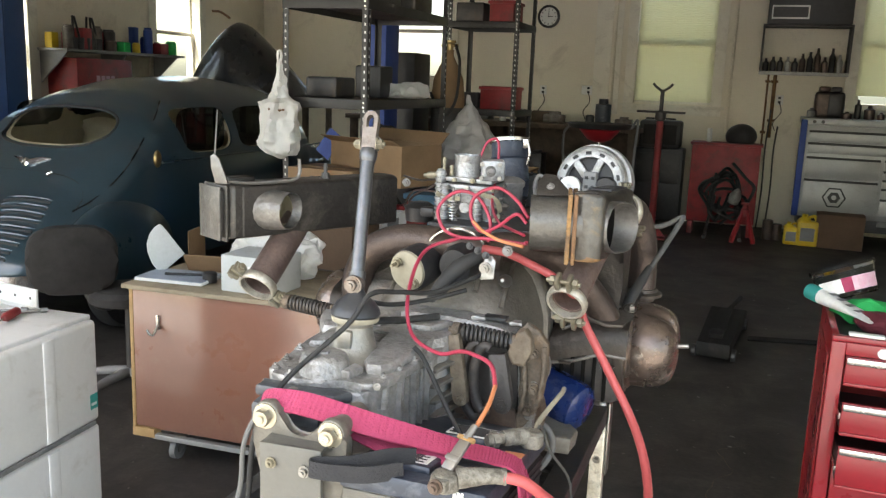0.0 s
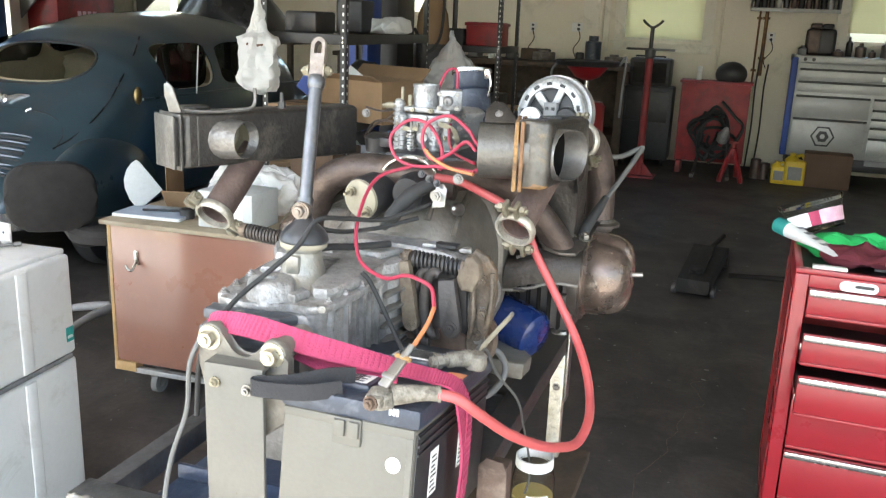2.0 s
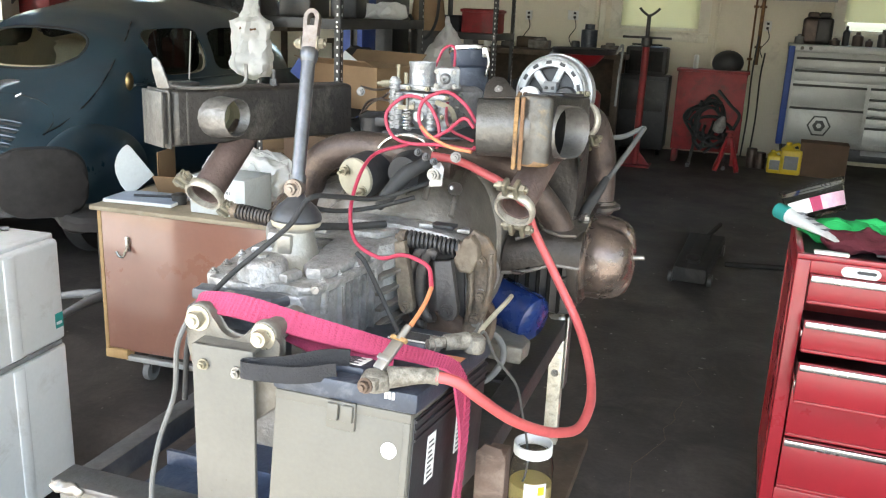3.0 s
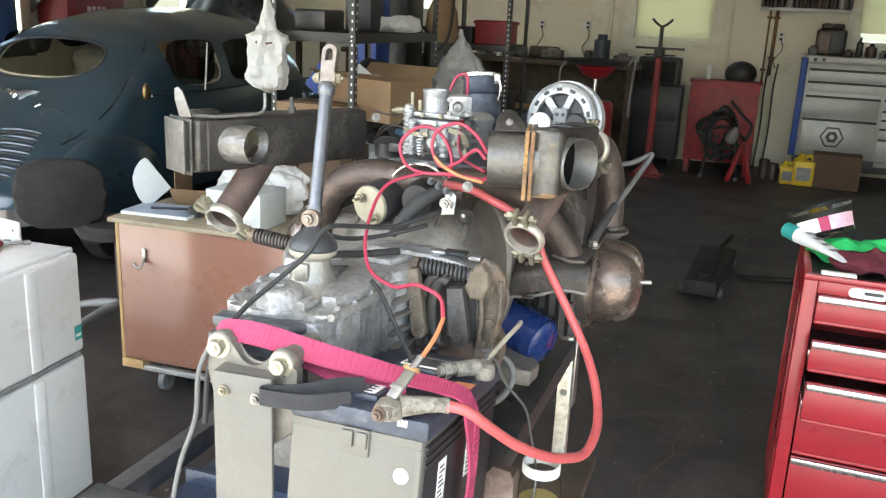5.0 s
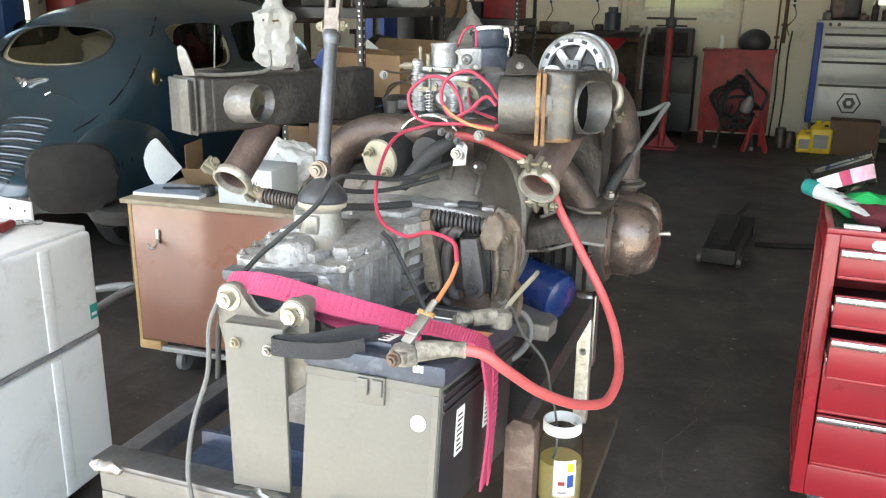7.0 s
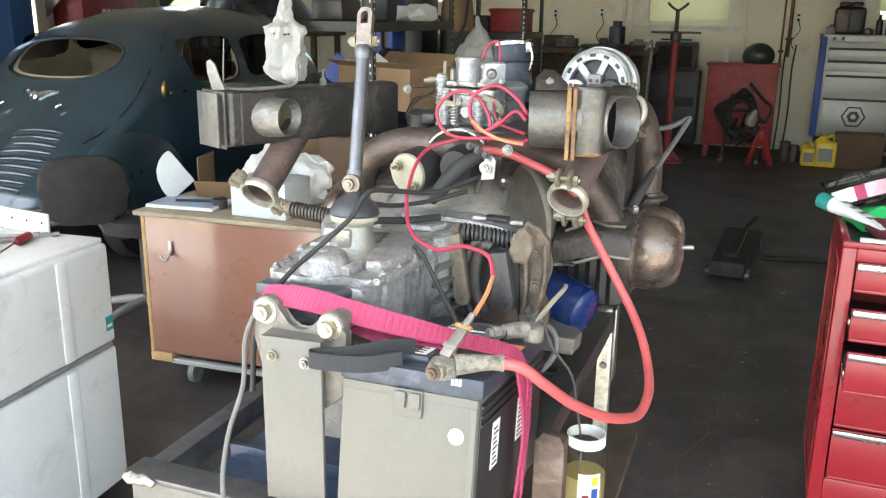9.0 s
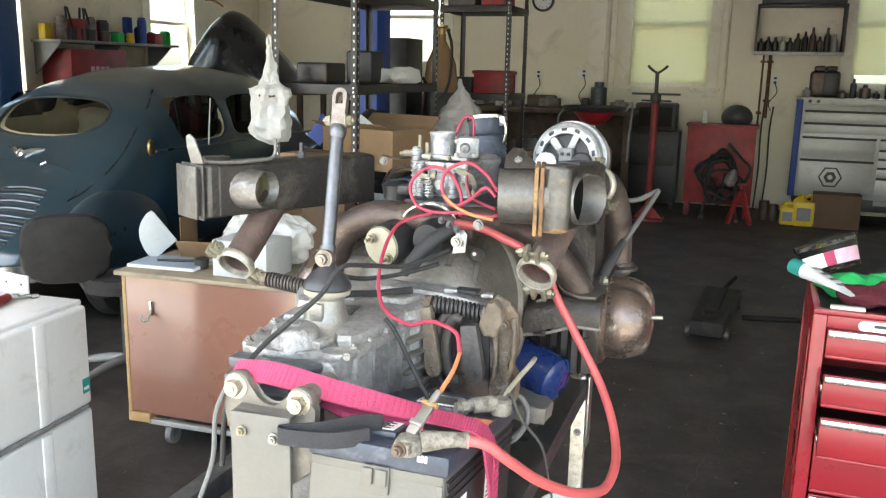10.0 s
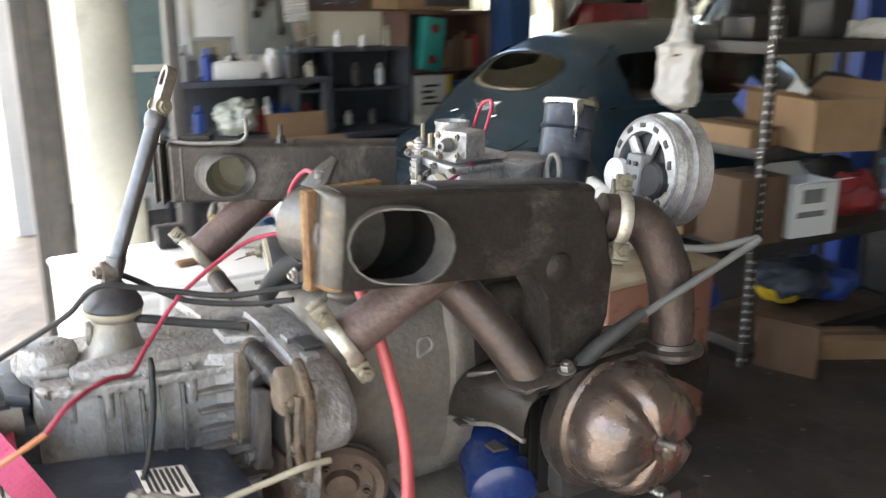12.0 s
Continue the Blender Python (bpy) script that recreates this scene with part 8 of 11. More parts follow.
for s in (1, -1):
    bm = bm_new()
    bmesh.ops.create_icosphere(bm, subdivisions=3, radius=1.0, matrix=Matrix.Translation((0.76 * s, 1.02, 1.10)) @ Matrix.Diagonal((0.022, 0.035, 0.06, 1)))
    part("side_lamp", bm, M["brass"], car, "small amber side lamp")
    bm = bm_new()
    bmesh.ops.create_icosphere(bm, subdivisions=4, radius=1.0, matrix=Matrix.Translation((0.68 * s, 0.72, 0.52)) @ Matrix.Diagonal((0.19, 0.50, 0.34, 1)))
    for v in bm.verts:
        v.co.z = max(v.co.z, 0.30)
    part("rear_wing", bm, M["car_paint"], car, "rounded dark blue rear wing")
    bm = bm_new()
    bmesh.ops.create_icosphere(bm, subdivisions=4, radius=1.0, matrix=Matrix.Translation((0.66 * s, 3.9, 0.55)) @ Matrix.Diagonal((0.20, 0.60, 0.36, 1)))
    for v in bm.verts:
        v.co.z = max(v.co.z, 0.30)
    part("front_wing", bm, M["car_paint"], car)
    for y in (0.75, 3.9):
        bm = bm_new()
        lathe(bm, (0.60 * s, y, 0.31), (s, 0, 0), [(0, 0.25), (0.0, 0.29), (0.03, 0.31), (0.10, 0.31), (0.13, 0.29), (0.13, 0.20), (0.10, 0.18)], 32)
        wh = part("wheel", bm, M["rubber"], car)
        bm = bm_new()
        lathe(bm, (0.70 * s, y, 0.31), (s, 0, 0), [(0, 0.19), (0.025, 0.19), (0.03, 0.10), (0.05, 0.05)], 24)
        part("rim", bm, M["steel"], wh)
    bm = bm_new()
    pts = [(0.815 * s, y, 1.08) for y in (1.0, 1.6, 2.2, 2.9, 3.4)]
    tube(bm, pts, 0.008, 8)
    part("belt_moulding", bm, M["car_paint"], car)
    for y0, y1 in ((1.33, 1.93), (2.03, 2.85)):
        bm = bm_new()
        prism(bm, oval((y0 + y1) / 2, 1.27, (y1 - y0) / 2 + 0.01, 0.165, 0.5), (0.70 * s), (0.70 * s) + 0.004, TOX)
        g = part("side_window", bm, M["side_glass"], car)
bm = bm_new()
pts = [(-0.62, 0.10, 0.42), (-0.45, -0.06, 0.42), (0, -0.12, 0.42), (0.45, -0.06, 0.42), (0.62, 0.10, 0.42)]
ribbon(bm, pts, (0, 0, 1), 0.11, 0.02, 8)
part("bumper", bm, M["chrome"], car, "chrome rear bumper")
bm = bm_new()
prism(bm, [(-0.16, 0.46), (0.16, 0.46), (0.16, 0.54), (-0.16, 0.54)], 0.03, 0.04, TOY)
part("plate_bracket", bm, M["dark_steel"], car)
bm = bm_new()
box(bm, (-0.72, 0.75, 0.45), (0.72, 3.3, 0.48))
box(bm, (-0.68, 1.2, 0.48), (0.68, 1.5, 1.02), None, 0.08, 3)
box(bm, (-0.68, 2.1, 0.48), (0.68, 2.3, 1.10), None, 0.08, 3)
part("seats", bm, M["car_trim"], car, "tan upholstery")
bm = bm_new()
rod(bm, (0.82, 1.62, 1.08), (0.86, 1.60, 1.42), 0.006, 0.004, 8)
part("aerial", bm, M["label_white"], car, "pale aerial rod")

# ---- two-post lift ----
for x, lab, wide in ((-6.30, "dark blue steel lift column", 0.20), (-2.62, "bright blue steel lift column", 0.09)):
    lp = thing("lift_column", lab + ", bolted to the floor", "lift column", (x, 5.9, 0), "lift columns")
    bm = bm_new()
    box(bm, (-wide, -0.12, 0.0), (wide, -0.10, 3.4), None, 0.004)
    box(bm, (-wide, -0.10, 0.0), (-wide + 0.02, 0.12, 3.4), None, 0.004)
    box(bm, (wide - 0.02, -0.10, 0.0), (wide, 0.12, 3.4), None, 0.004)
    part("channel", bm, M["post_blue"] if wide > 0.1 else M["bright_blue"], lp)
    bm = bm_new()
    box(bm, (-wide - 0.1, -0.25, 0.0), (wide + 0.1, 0.25, 0.025), None, 0.004)
    part("base_plate", bm, M["post_blue"], lp)
    bm = bm_new()
    box(bm, (-wide + 0.03, -0.09, 0.2), (wide - 0.03, 0.10, 0.95), None, 0.01)
    part("carriage", bm, M["dark_steel"], lp)

# ---- open shelving ----
def shelving(name, label, x0, x1, y0, y1, levels, height, mat, side_mat, holes=True):
    sh = thing(name, label, "shelving", (x0, y0, 0))
    w, d = x1 - x0, y1 - y0
    for x, y, sx, sy in ((0, 0, 1, 1), (w, 0, -1, 1), (0, d, 1, -1), (w, d, -1, -1)):
        bm = bm_new()
        box(bm, (min(x, x + sx * 0.036), min(y, y + sy * 0.003), 0), (max(x, x + sx * 0.036), max(y, y + sy * 0.003), height))
        box(bm, (min(x, x + sx * 0.003), min(y, y + sy * 0.036), 0), (max(x, x + sx * 0.003), max(y, y + sy * 0.036), height))
        post = part("post", bm, M[mat if (x, y) != (w, 0) else side_mat], sh)
        if holes:
            bm = bm_new()
            z = 0.03
            while z < height - 0.03:
                box(bm, (x + sx * 0.013, y - sy * 0.0012, z), (x + sx * 0.022, y - sy * 0.0002, z + 0.015))
                box(bm, (x - sx * 0.0012, y + sy * 0.013, z), (x - sx * 0.0002, y + sy * 0.022, z + 0.015))
                z += 0.042
            tagged(part("keyhole_slots", bm, M["label_white"], post), kind="stuff")
    for z in levels:
        bm = bm_new()
        box(bm, (0.004, 0.004, z - 0.012), (w - 0.004, d - 0.004, z))
        board = part("shelf_board", bm, M["wood"], sh)
        for lo, hi, mm in (((0.0, -0.004, z - 0.05), (w, 0.0, z + 0.004), side_mat), ((0.0, d, z - 0.05), (w, d + 0.004, z + 0.004), mat), ((-0.004, 0.0, z - 0.05), (0.0, d, z + 0.004), mat), ((w, 0.0, z - 0.05), (w + 0.004, d, z + 0.004), mat)):
            bm = bm_new()
            box(bm, lo, hi, None, 0.001)
            part("edge_beam", bm, M[mm], board)
        bm = bm_new()
        for dz in (-0.012, -0.036):
            lathe(bm, (w - 0.018, -0.004, z + dz), (0, -1, 0), [(0, 0.006), (0.003, 0.005)], 10)
        part("rivet", bm, M["bright_steel"], board)
    return sh


shelving("open_shelving", "black slotted steel shelving packed with cartons and bags", -2.50, -1.98, 4.28, 5.55, (0.12, 0.62, 1.085, 1.565, 2.10), 2.35, "shelf_black", "shelf_black")
shelving("rear_shelving", "black steel shelving with red bins", -2.55, -1.92, 7.15, 7.75, (0.2, 0.75, 1.46, 2.2), 2.6, "shelf_black", "shelf_black")


def carton(label, size, at, rz, mat="carton", open_top=False, flaps=False, name="carton"):
    t = thing(name, label, "box", at)
    t.rotation_euler = (0, 0, radians(rz))
    x, y, z = size
    bm = bm_new()
    if open_top:
        lo = [bm.verts.new(p) for p in ((0, 0, 0), (x, 0, 0), (x, y, 0), (0, y, 0))]
        hi = [bm.verts.new(p) for p in ((0, 0, z), (x, 0, z), (x, y, z), (0, y, z))]
        rim = [bm.verts.new(p) for p in ((0.005, 0.005, z), (x - 0.005, 0.005, z), (x - 0.005, y - 0.005, z), (0.005, y - 0.005, z))]
        deep = [bm.verts.new(p) for p in ((0.005, 0.005, 0.006), (x - 0.005, 0.005, 0.006), (x - 0.005, y - 0.005, 0.006), (0.005, y - 0.005, 0.006))]
        for a, b in ((lo, hi), (hi, rim), (rim, deep)):
            for k in range(4):
                bm.faces.new((a[k], a[(k + 1) % 4], b[(k + 1) % 4], b[k]))
        bm.faces.new(lo[::-1])
        bm.faces.new(deep)
    else:
        box(bm, (0, 0, 0), (x, y, z), None, 0.003)
    part("carton_body", bm, M[mat], t)
    if flaps:
        for lo, hi, m in (((0, -y * 0.45, 0), (x, 0, 0.004), Matrix.Translation((0, 0, z)) @ Matrix.Rotation(radians(35), 4, "X")),
                          ((0, 0, 0), (x, y * 0.45, 0.004), Matrix.Translation((0, y, z)) @ Matrix.Rotation(radians(40), 4, "X"))):
            bm = bm_new()
            box(bm, lo, hi, m)
            part("flap", bm, M[mat], t)
    if open_top:
        fl = min(0.10, 0.45 * y)
        for m, wide in ((Matrix.Translation((0, 0, z)) @ Matrix.Rotation(radians(160), 4, "X"), x), (Matrix.Translation((0, y, z)) @ Matrix.Rotation(radians(40), 4, "X"), x)):
            bm = bm_new()
            box(bm, (0.004, 0, -0.002), (wide - 0.004, fl, 0.002), m)
            part("flap", bm, M[mat], t)
    if not open_top:
        bm = bm_new()
        box(bm, (x * 0.0 - 0.001, y / 2 - 0.024, z * 0.8), (x + 0.001, y / 2 + 0.024, z + 0.001))
        part("tape", bm, M["carton_dark"], t)
    return t


carton("tall open cardboard box on the shelving", (0.55, 0.36, 0.235), (-2.33, 4.55, 1.087), -18, open_top=True)
carton("flat cardboard box on the shelving", (0.42, 0.30, 0.09), (-2.46, 4.27, 1.087), -3)
carton("cardboard box on the lower shelf", (0.22, 0.26, 0.20), (-2.53, 4.12, 0.622), 6, open_top=True, flaps=False)
carton("dark brown cardboard box on the lower shelf", (0.28, 0.30, 0.33), (-2.28, 4.20, 0.622), -6, "carton_dark")
t = carton("white carton with green print on the lower shelf", (0.300, 0.20, 0.27), (-1.985, 4.543, 0.622), 84, "white", open_top=True)
bm = bm_new()
box(bm, (0.03, -0.0016, 0.10), (0.22, -0.0006, 0.13))
box(bm, (0.06, -0.0016, 0.17), (0.20, -0.0006, 0.24))
part("print", bm, M["grey"], t)
carton("long flat box at the foot of the shelving", (0.55, 0.22, 0.10), (-1.93, 4.55, 0.0), 60, "carton")
carton("brown board leaning by the shelving", (0.30, 0.03, 0.26), (-1.98, 4.36, 0.0), 20, "carton_dark")
for lab, mat, c, s, seed in (("yellow plastic bag on the bottom shelf", "yellow", (-2.30, 4.92, 0.22), (0.12, 0.10, 0.08), 1), ("blue plastic bag on the bottom shelf", "bright_blue", (-2.16, 5.22, 0.23), (0.12, 0.16, 0.09), 2), ("red plastic bag on the shelving", "red_dull", (-2.10, 5.18, 0.76), (0.13, 0.15, 0.13), 3), ("blue folded tarp on the bottom shelf", "bright_blue", (-2.40, 4.40, 0.24), (0.10, 0.10, 0.10), 4), ("black bag on the shelving", "rubber", (-2.3, 5.2, 0.78), (0.18, 0.2, 0.14), 5), ("dark bag on the shelving", "rubber", (-2.25, 5.15, 1.24), (0.18, 0.25, 0.14), 6), ("dark bundle on the bottom shelf", "navy", (-2.3, 5.1, 0.26), (0.2, 0.3, 0.12), 7)):
    bm = bm_new()
    bmesh.ops.create_icosphere(bm, subdivisions=4, radius=1.0, matrix=Matrix.Diagonal((*s, 1)))
    jitter(bm, min(s) * 0.35, 9, seed)
    jitter(bm, min(s) * 0.12, 30, seed + 3)
    for v in bm.verts:
        v.co.z = max(v.co.z, -s[2] * 0.85)
    ob = solid("plastic_bag", bm, M[mat], lab, "bag")
    ob.location = c
bm = bm_new()
bmesh.ops.create_icosphere(bm, subdivisions=4, radius=1.0, matrix=Matrix.Diagonal((0.16, 0.13, 0.07, 1)))
jitter(bm, 0.05, 10, 8)
jitter(bm, 0.012, 35, 2)
for v in bm.verts:
    v.co.z = max(v.co.z, -0.045)
solid("plastic_bag", bm, M["bag_white"], "white and red plastic bag on the middle shelf", "bag").location = (-2.18, 5.25, 1.613)
for p, mat, lab in (((-2.36, 4.62, 1.32), "bright_blue", "folded blue papers in the carton"), ((-2.12, 4.66, 1.32), "label_white", "white paper sticking out of the carton")):
    bm = bm_new()
    box(bm, (-0.05, -0.002, -0.12), (0.05, 0.002, 0.05), Matrix.Rotation(radians(35), 4, "Y"))
    solid("paper", bm, M[mat], lab, "paper").location = p
for k, (x, y, z, sx, sy, sz, mat, lab) in enumerate(((-2.45, 4.45, 1.567, 0.2, 0.25, 0.12, "dark_steel", "dark engine part on the middle shelf"), (-2.40, 5.0, 1.567, 0.18, 0.2, 0.2, "black", "black box on the middle shelf"), (-2.35, 4.4, 2.102, 0.3, 0.5, 0.12, "black", "black case on the top shelf"), (-2.2, 5.0, 2.102, 0.2, 0.3, 0.18, "dark_steel", "dark metal part on the top shelf"))):
    bm = bm_new()
    box(bm, (0, 0, 0), (sx, sy, sz), None, 0.015, 3)
    solid("stored_part", bm, M[mat], lab, "part").location = (x, y, z)


def hanging_bag(label, at, w, h, mat, seed, table):
    """A tied carrier bag that hangs by its handle."""
    bm = bm_new()
    seg, rows = 28, 24
    rings = []
    for i in range(rows):
        t = i / (rows - 1)
        r = lerp_table(t, table)[0]
        ring = []
        for k in range(seg):
            a = 2 * math.pi * k / seg
            fold = 1 + 0.10 * math.sin(5 * a + seed + 4 * t) + 0.06 * math.sin(11 * a + 9 * t + seed)
            p = Vector((r * w / 2 * fold * math.cos(a), r * w / 2 * 0.8 * fold * math.sin(a), -t * h))
            p += noise.noise_vector(p * 22 + Vector((seed, 0, 0))) * 0.010 * (0.3 + t)
            ring.append(bm.verts.new(p))
        rings.append(ring)
    for a, b in zip(rings, rings[1:]):
        for k in range(seg):
            bm.faces.new((a[k], a[(k + 1) % seg], b[(k + 1) % seg], b[k]))
    bm.faces.new(rings[-1])
    bm.faces.new(rings[0][::-1])
    rough(bm, 1, 0.016, 16, seed)
    ob = solid("carrier_bag", bm, M[mat], label, "bag")
    ob.location = at
    return ob


hb = hanging_bag("white plastic carrier bag hanging on the shelving post", (-2.47, 4.20, 1.77), 0.24, 0.54, "bag_white", 1.0, [(0.0, 0.10), (0.10, 0.16), (0.22, 0.30), (0.38, 0.50), (0.44, 1.0), (0.52, 0.92), (0.60, 0.82), (0.8, 0.98), (0.93, 0.85), (0.98, 0.55), (1.0, 0.2)])
bm = bm_new()
tube(bm, [(0.012 * math.cos(a) + 0.0, -0.006, 0.02 + 0.03 * math.sin(a)) for a in (2 * math.pi * k / 14 for k in range(15))], 0.008, 8, smooth_line=False)
part("bag_handle", bm, M["bag_white"], hb)
bm = bm_new()
bmesh.ops.create_icosphere(bm, subdivisions=3, radius=1.0, matrix=Matrix.Translation((0.01, -0.055, -0.27)) @ Matrix.Diagonal((0.055, 0.03, 0.022, 1)))
part("bag_content", bm, M["rust"], hb, "brown thing showing at the bag's mouth")
hanging_bag("cloudy translucent plastic bag hanging at the shelving", (-1.83, 5.62, 1.60), 0.46, 0.50, "bag_clear", 4.0, [(0.0, 0.05), (0.12, 0.08), (0.2, 0.25), (0.45, 0.6), (0.7, 0.95), (0.85, 1.0), (0.95, 0.75), (1.0, 0.3)])

# rear shelving contents
for k, (x, y, z, sx, sy, sz, mat, lab) in enumerate(((-2.25, 7.2, 1.464, 0.30, 0.3, 0.20, "red_dull", "red storage bin on the rear shelving"), (-2.45, 7.2, 1.464, 0.18, 0.3, 0.14, "black", "black box on the rear shelving"), (-2.2, 7.2, 2.204, 0.22, 0.3, 0.18, "red_dull", "red bin on the top shelf"), (-2.5, 7.2, 2.204, 0.25, 0.3, 0.16, "dark_steel", "dark part on the top shelf"), (-2.5, 7.25, 0.754, 0.5, 0.35, 0.22, "navy", "dark bin on the lower shelf"), (-2.45, 7.2, 1.0, 0.2, 0.3, 0.16, "red_dull", "red box stacked on the shelving"), (-2.1, 7.3, 0.754, 0.15, 0.3, 0.3, "black", "black box on the lower shelf"))):
    bm = bm_new()
    zz = z if abs(z - 1.0) > 0.01 else 0.976
    box(bm, (0, 0, 0), (sx, sy, sz), None, 0.012, 3)
    if "bin" in lab:
        box(bm, (-0.012, -0.012, sz - 0.03), (sx + 0.012, sy + 0.012, sz - 0.005), None, 0.006)
    solid("storage_bin", bm, M[mat], lab, "bin").location = (x, y, zz)

# gas cylinder and black cabinet near the lift column
gc = thing("gas_cylinder", "tan and grey gas cylinder standing by the lift column", "cylinder", (-2.34, 6.62, 0))
gc.scale = (1.0, 1.0, 1.14)
bm = bm_new()
lathe(bm, (0, 0, 0), (0, 0, 1), [(0, 0.12), (0.02, 0.135), (1.30, 0.135)], 28)
part("shell", bm, M["dark_steel"], gc)
bm = bm_new()
lathe(bm, (0, 0, 1.30), (0, 0, 1), [(0, 0.1352), (0.08, 0.135), (0.2, 0.12), (0.3, 0.07), (0.36, 0.035), (0.4, 0.035)], 28)
part("shoulder", bm, M["carton"], gc, "tan painted shoulder")
bm = bm_new()
lathe(bm, (0, 0, 1.69), (0, 0, 1), [(0, 0.03), (0.05, 0.03), (0.06, 0.05), (0.075, 0.05)], 16)
rod(bm, (-0.07, 0, 1.73), (0.07, 0, 1.73), 0.012, seg=10)
part("valve", bm, M["brass"], gc)
bm = bm_new()
tube(bm, [(0.06, -0.02, 1.73), (0.13, -0.12, 1.6), (0.12, -0.16, 1.35), (0.02, -0.17, 1.25), (-0.1, -0.15, 1.4)], 0.012, 8)
part("gas_hose", bm, M["rubber"], gc)
bm = bm_new()
box(bm, (-2.72, 6.35, 0), (-2.53, 6.7, 1.9), None, 0.01)
solid("black_cabinet", bm, M["black"], "tall narrow black cabinet behind the lift column", "cabinet")

# ---- black car wing standing on its rack behind the car ----
fr = thing("spare_wing_rack", "black spare car wing standing on a wooden rack", "car wing", (-4.72, 7.85, 0.0))
bm = bm_new()
rows = []
for i in range(25):
    t = i / 24
    x = -0.83 + 1.30 * t
    # crown line: a round nose, a high crown, then a long tail falling away
    top = 1.46 + 0.80 * (math.sin(math.pi * min(1.0, t * 1.9 + 0.06) * 0.5) ** 0.7 if t < 0.45 else 1.0) * (1.0 if t < 0.36 else max(0.02, 1 - ((t - 0.36) / 0.64) ** 1.15))
    ring = []
    for k in range(14):
        b = math.pi * (0.02 + 0.6 * k / 13)
        ring.append(bm.verts.new((x - 0.05 * math.sin(b), 0.05 - 0.42 * math.cos(b) * (0.55 + 0.45 * math.sin(math.pi * (0.2 + 0.6 * t))), 1.36 + (top - 1.36) * math.sin(b) ** 0.65)))
    rows.append(ring)
for a, b in zip(rows, rows[1:]):
    for k in range(13):
        bm.faces.new((a[k], a[k + 1], b[k + 1], b[k]))
bm.faces.new(rows[0])
wing = part("wing_panel", bm, M["wing_black"], fr, "glossy black curved wing")
so = wing.modifiers.new("shell", "SOLIDIFY")
so.thickness = 0.012
bm = bm_new()
for x in (-0.55, 0.5):
    for y in (-0.25, 0.25):
        box(bm, (x, y, 0), (x + 0.05, y + 0.05, 1.38), None, 0.004)
box(bm, (-0.6, -0.3, 1.38), (0.6, 0.33, 1.42), None, 0.004)
part("rack", bm, M["wood"], fr)
bm = bm_new()
tube(bm, [(-0.42, -0.1, 2.24), (-0.50, -0.15, 2.30), (-0.60, -0.15, 2.31)], 0.012, 8)
part("wing_stay", bm, M["rust"], fr)

# ---- red tool cart ----
cart = thing("tool_cart", "red steel tool cart with drawers, two of them open", "tool cart", (0.283, 2.645, 0))
cart.rotation_euler = (0, 0, radians(-1))


def tbox(name, lo, hi, mat, bevel=0.003, parent=None, label=""):
    bm = bm_new()
    box(bm, lo, hi, None, bevel)
    return part(name, bm, M[mat], parent or cart, label)


CW, CD = 0.68, 0.46
tbox("side_panel", (0.0, 0.0, 0.14), (0.02, CD, 0.985), "red_paint", 0.004)
tbox("side_panel", (CW - 0.02, 0.0, 0.14), (CW, CD, 0.985), "red_paint", 0.004)
tbox("back_panel", (0.02, CD - 0.02, 0.14), (CW - 0.02, CD, 0.985), "red_paint")
tbox("bottom", (0.02, 0.0, 0.14), (CW - 0.02, CD - 0.02, 0.17), "red_paint")
tbox("front_stile", (0.0, -0.012, 0.14), (0.040, 0.0, 0.985), "red_paint", 0.004)
tbox("front_stile", (CW - 0.040, -0.012, 0.14), (CW, 0.0, 0.985), "red_paint", 0.004)
tbox("front_foot", (0.040, -0.012, 0.14), (CW - 0.040, 0.0, 0.246), "red_paint", 0.004)
for lo, hi in (((-0.004, 0.03, 0.19), (0.0, 0.055, 0.93)), ((-0.004, CD - 0.055, 0.19), (0.0, CD - 0.03, 0.93)), ((-0.004, 0.055, 0.905), (0.0, CD - 0.055, 0.93)), ((-0.004, 0.055, 0.19), (0.0, CD - 0.055, 0.215))):
    tbox("side_bead", lo, hi, "red_paint", 0.0015, None, "pressed frame of the side panel")
tbox("front_head", (0.040, -0.012, 0.948), (CW - 0.040, 0.0, 0.985), "red_paint", 0.003)
tbox("top_tray", (0.02, 0.0, 0.955), (CW - 0.02, CD - 0.02, 0.972), "black", 0.002)
tbox("tray_rim", (0.0, -0.012, 0.985), (CW, 0.012, 1.002), "red_paint", 0.004)
tbox("tray_rim", (0.0, 0.012, 0.985), (0.022, CD, 1.002), "red_paint", 0.004)
tbox("tray_rim", (CW - 0.022, 0.012, 0.985), (CW, CD, 1.002), "red_paint", 0.004)
tbox("tray_rim", (0.022, CD - 0.02, 0.985), (CW - 0.022, CD, 1.002), "red_paint", 0.004)
tbox("label_plate", (0.045, 0.0, 1.002), (0.14, 0.025, 1.012), "label_white", 0.003, None, "white trim strip")
bm = bm_new()
prism(bm, racetrack(0.175, 0.964, 0.052, 0.015), 0.0125, 0.0135, TOY)
part("maker_badge", bm, M["label_white"], cart, "white oval badge")
bm = bm_new()
prism(bm, racetrack(0.190, 0.966, 0.026, 0.005), 0.0136, 0.0142, TOY)
part("badge_print", bm, M["ink"], cart)
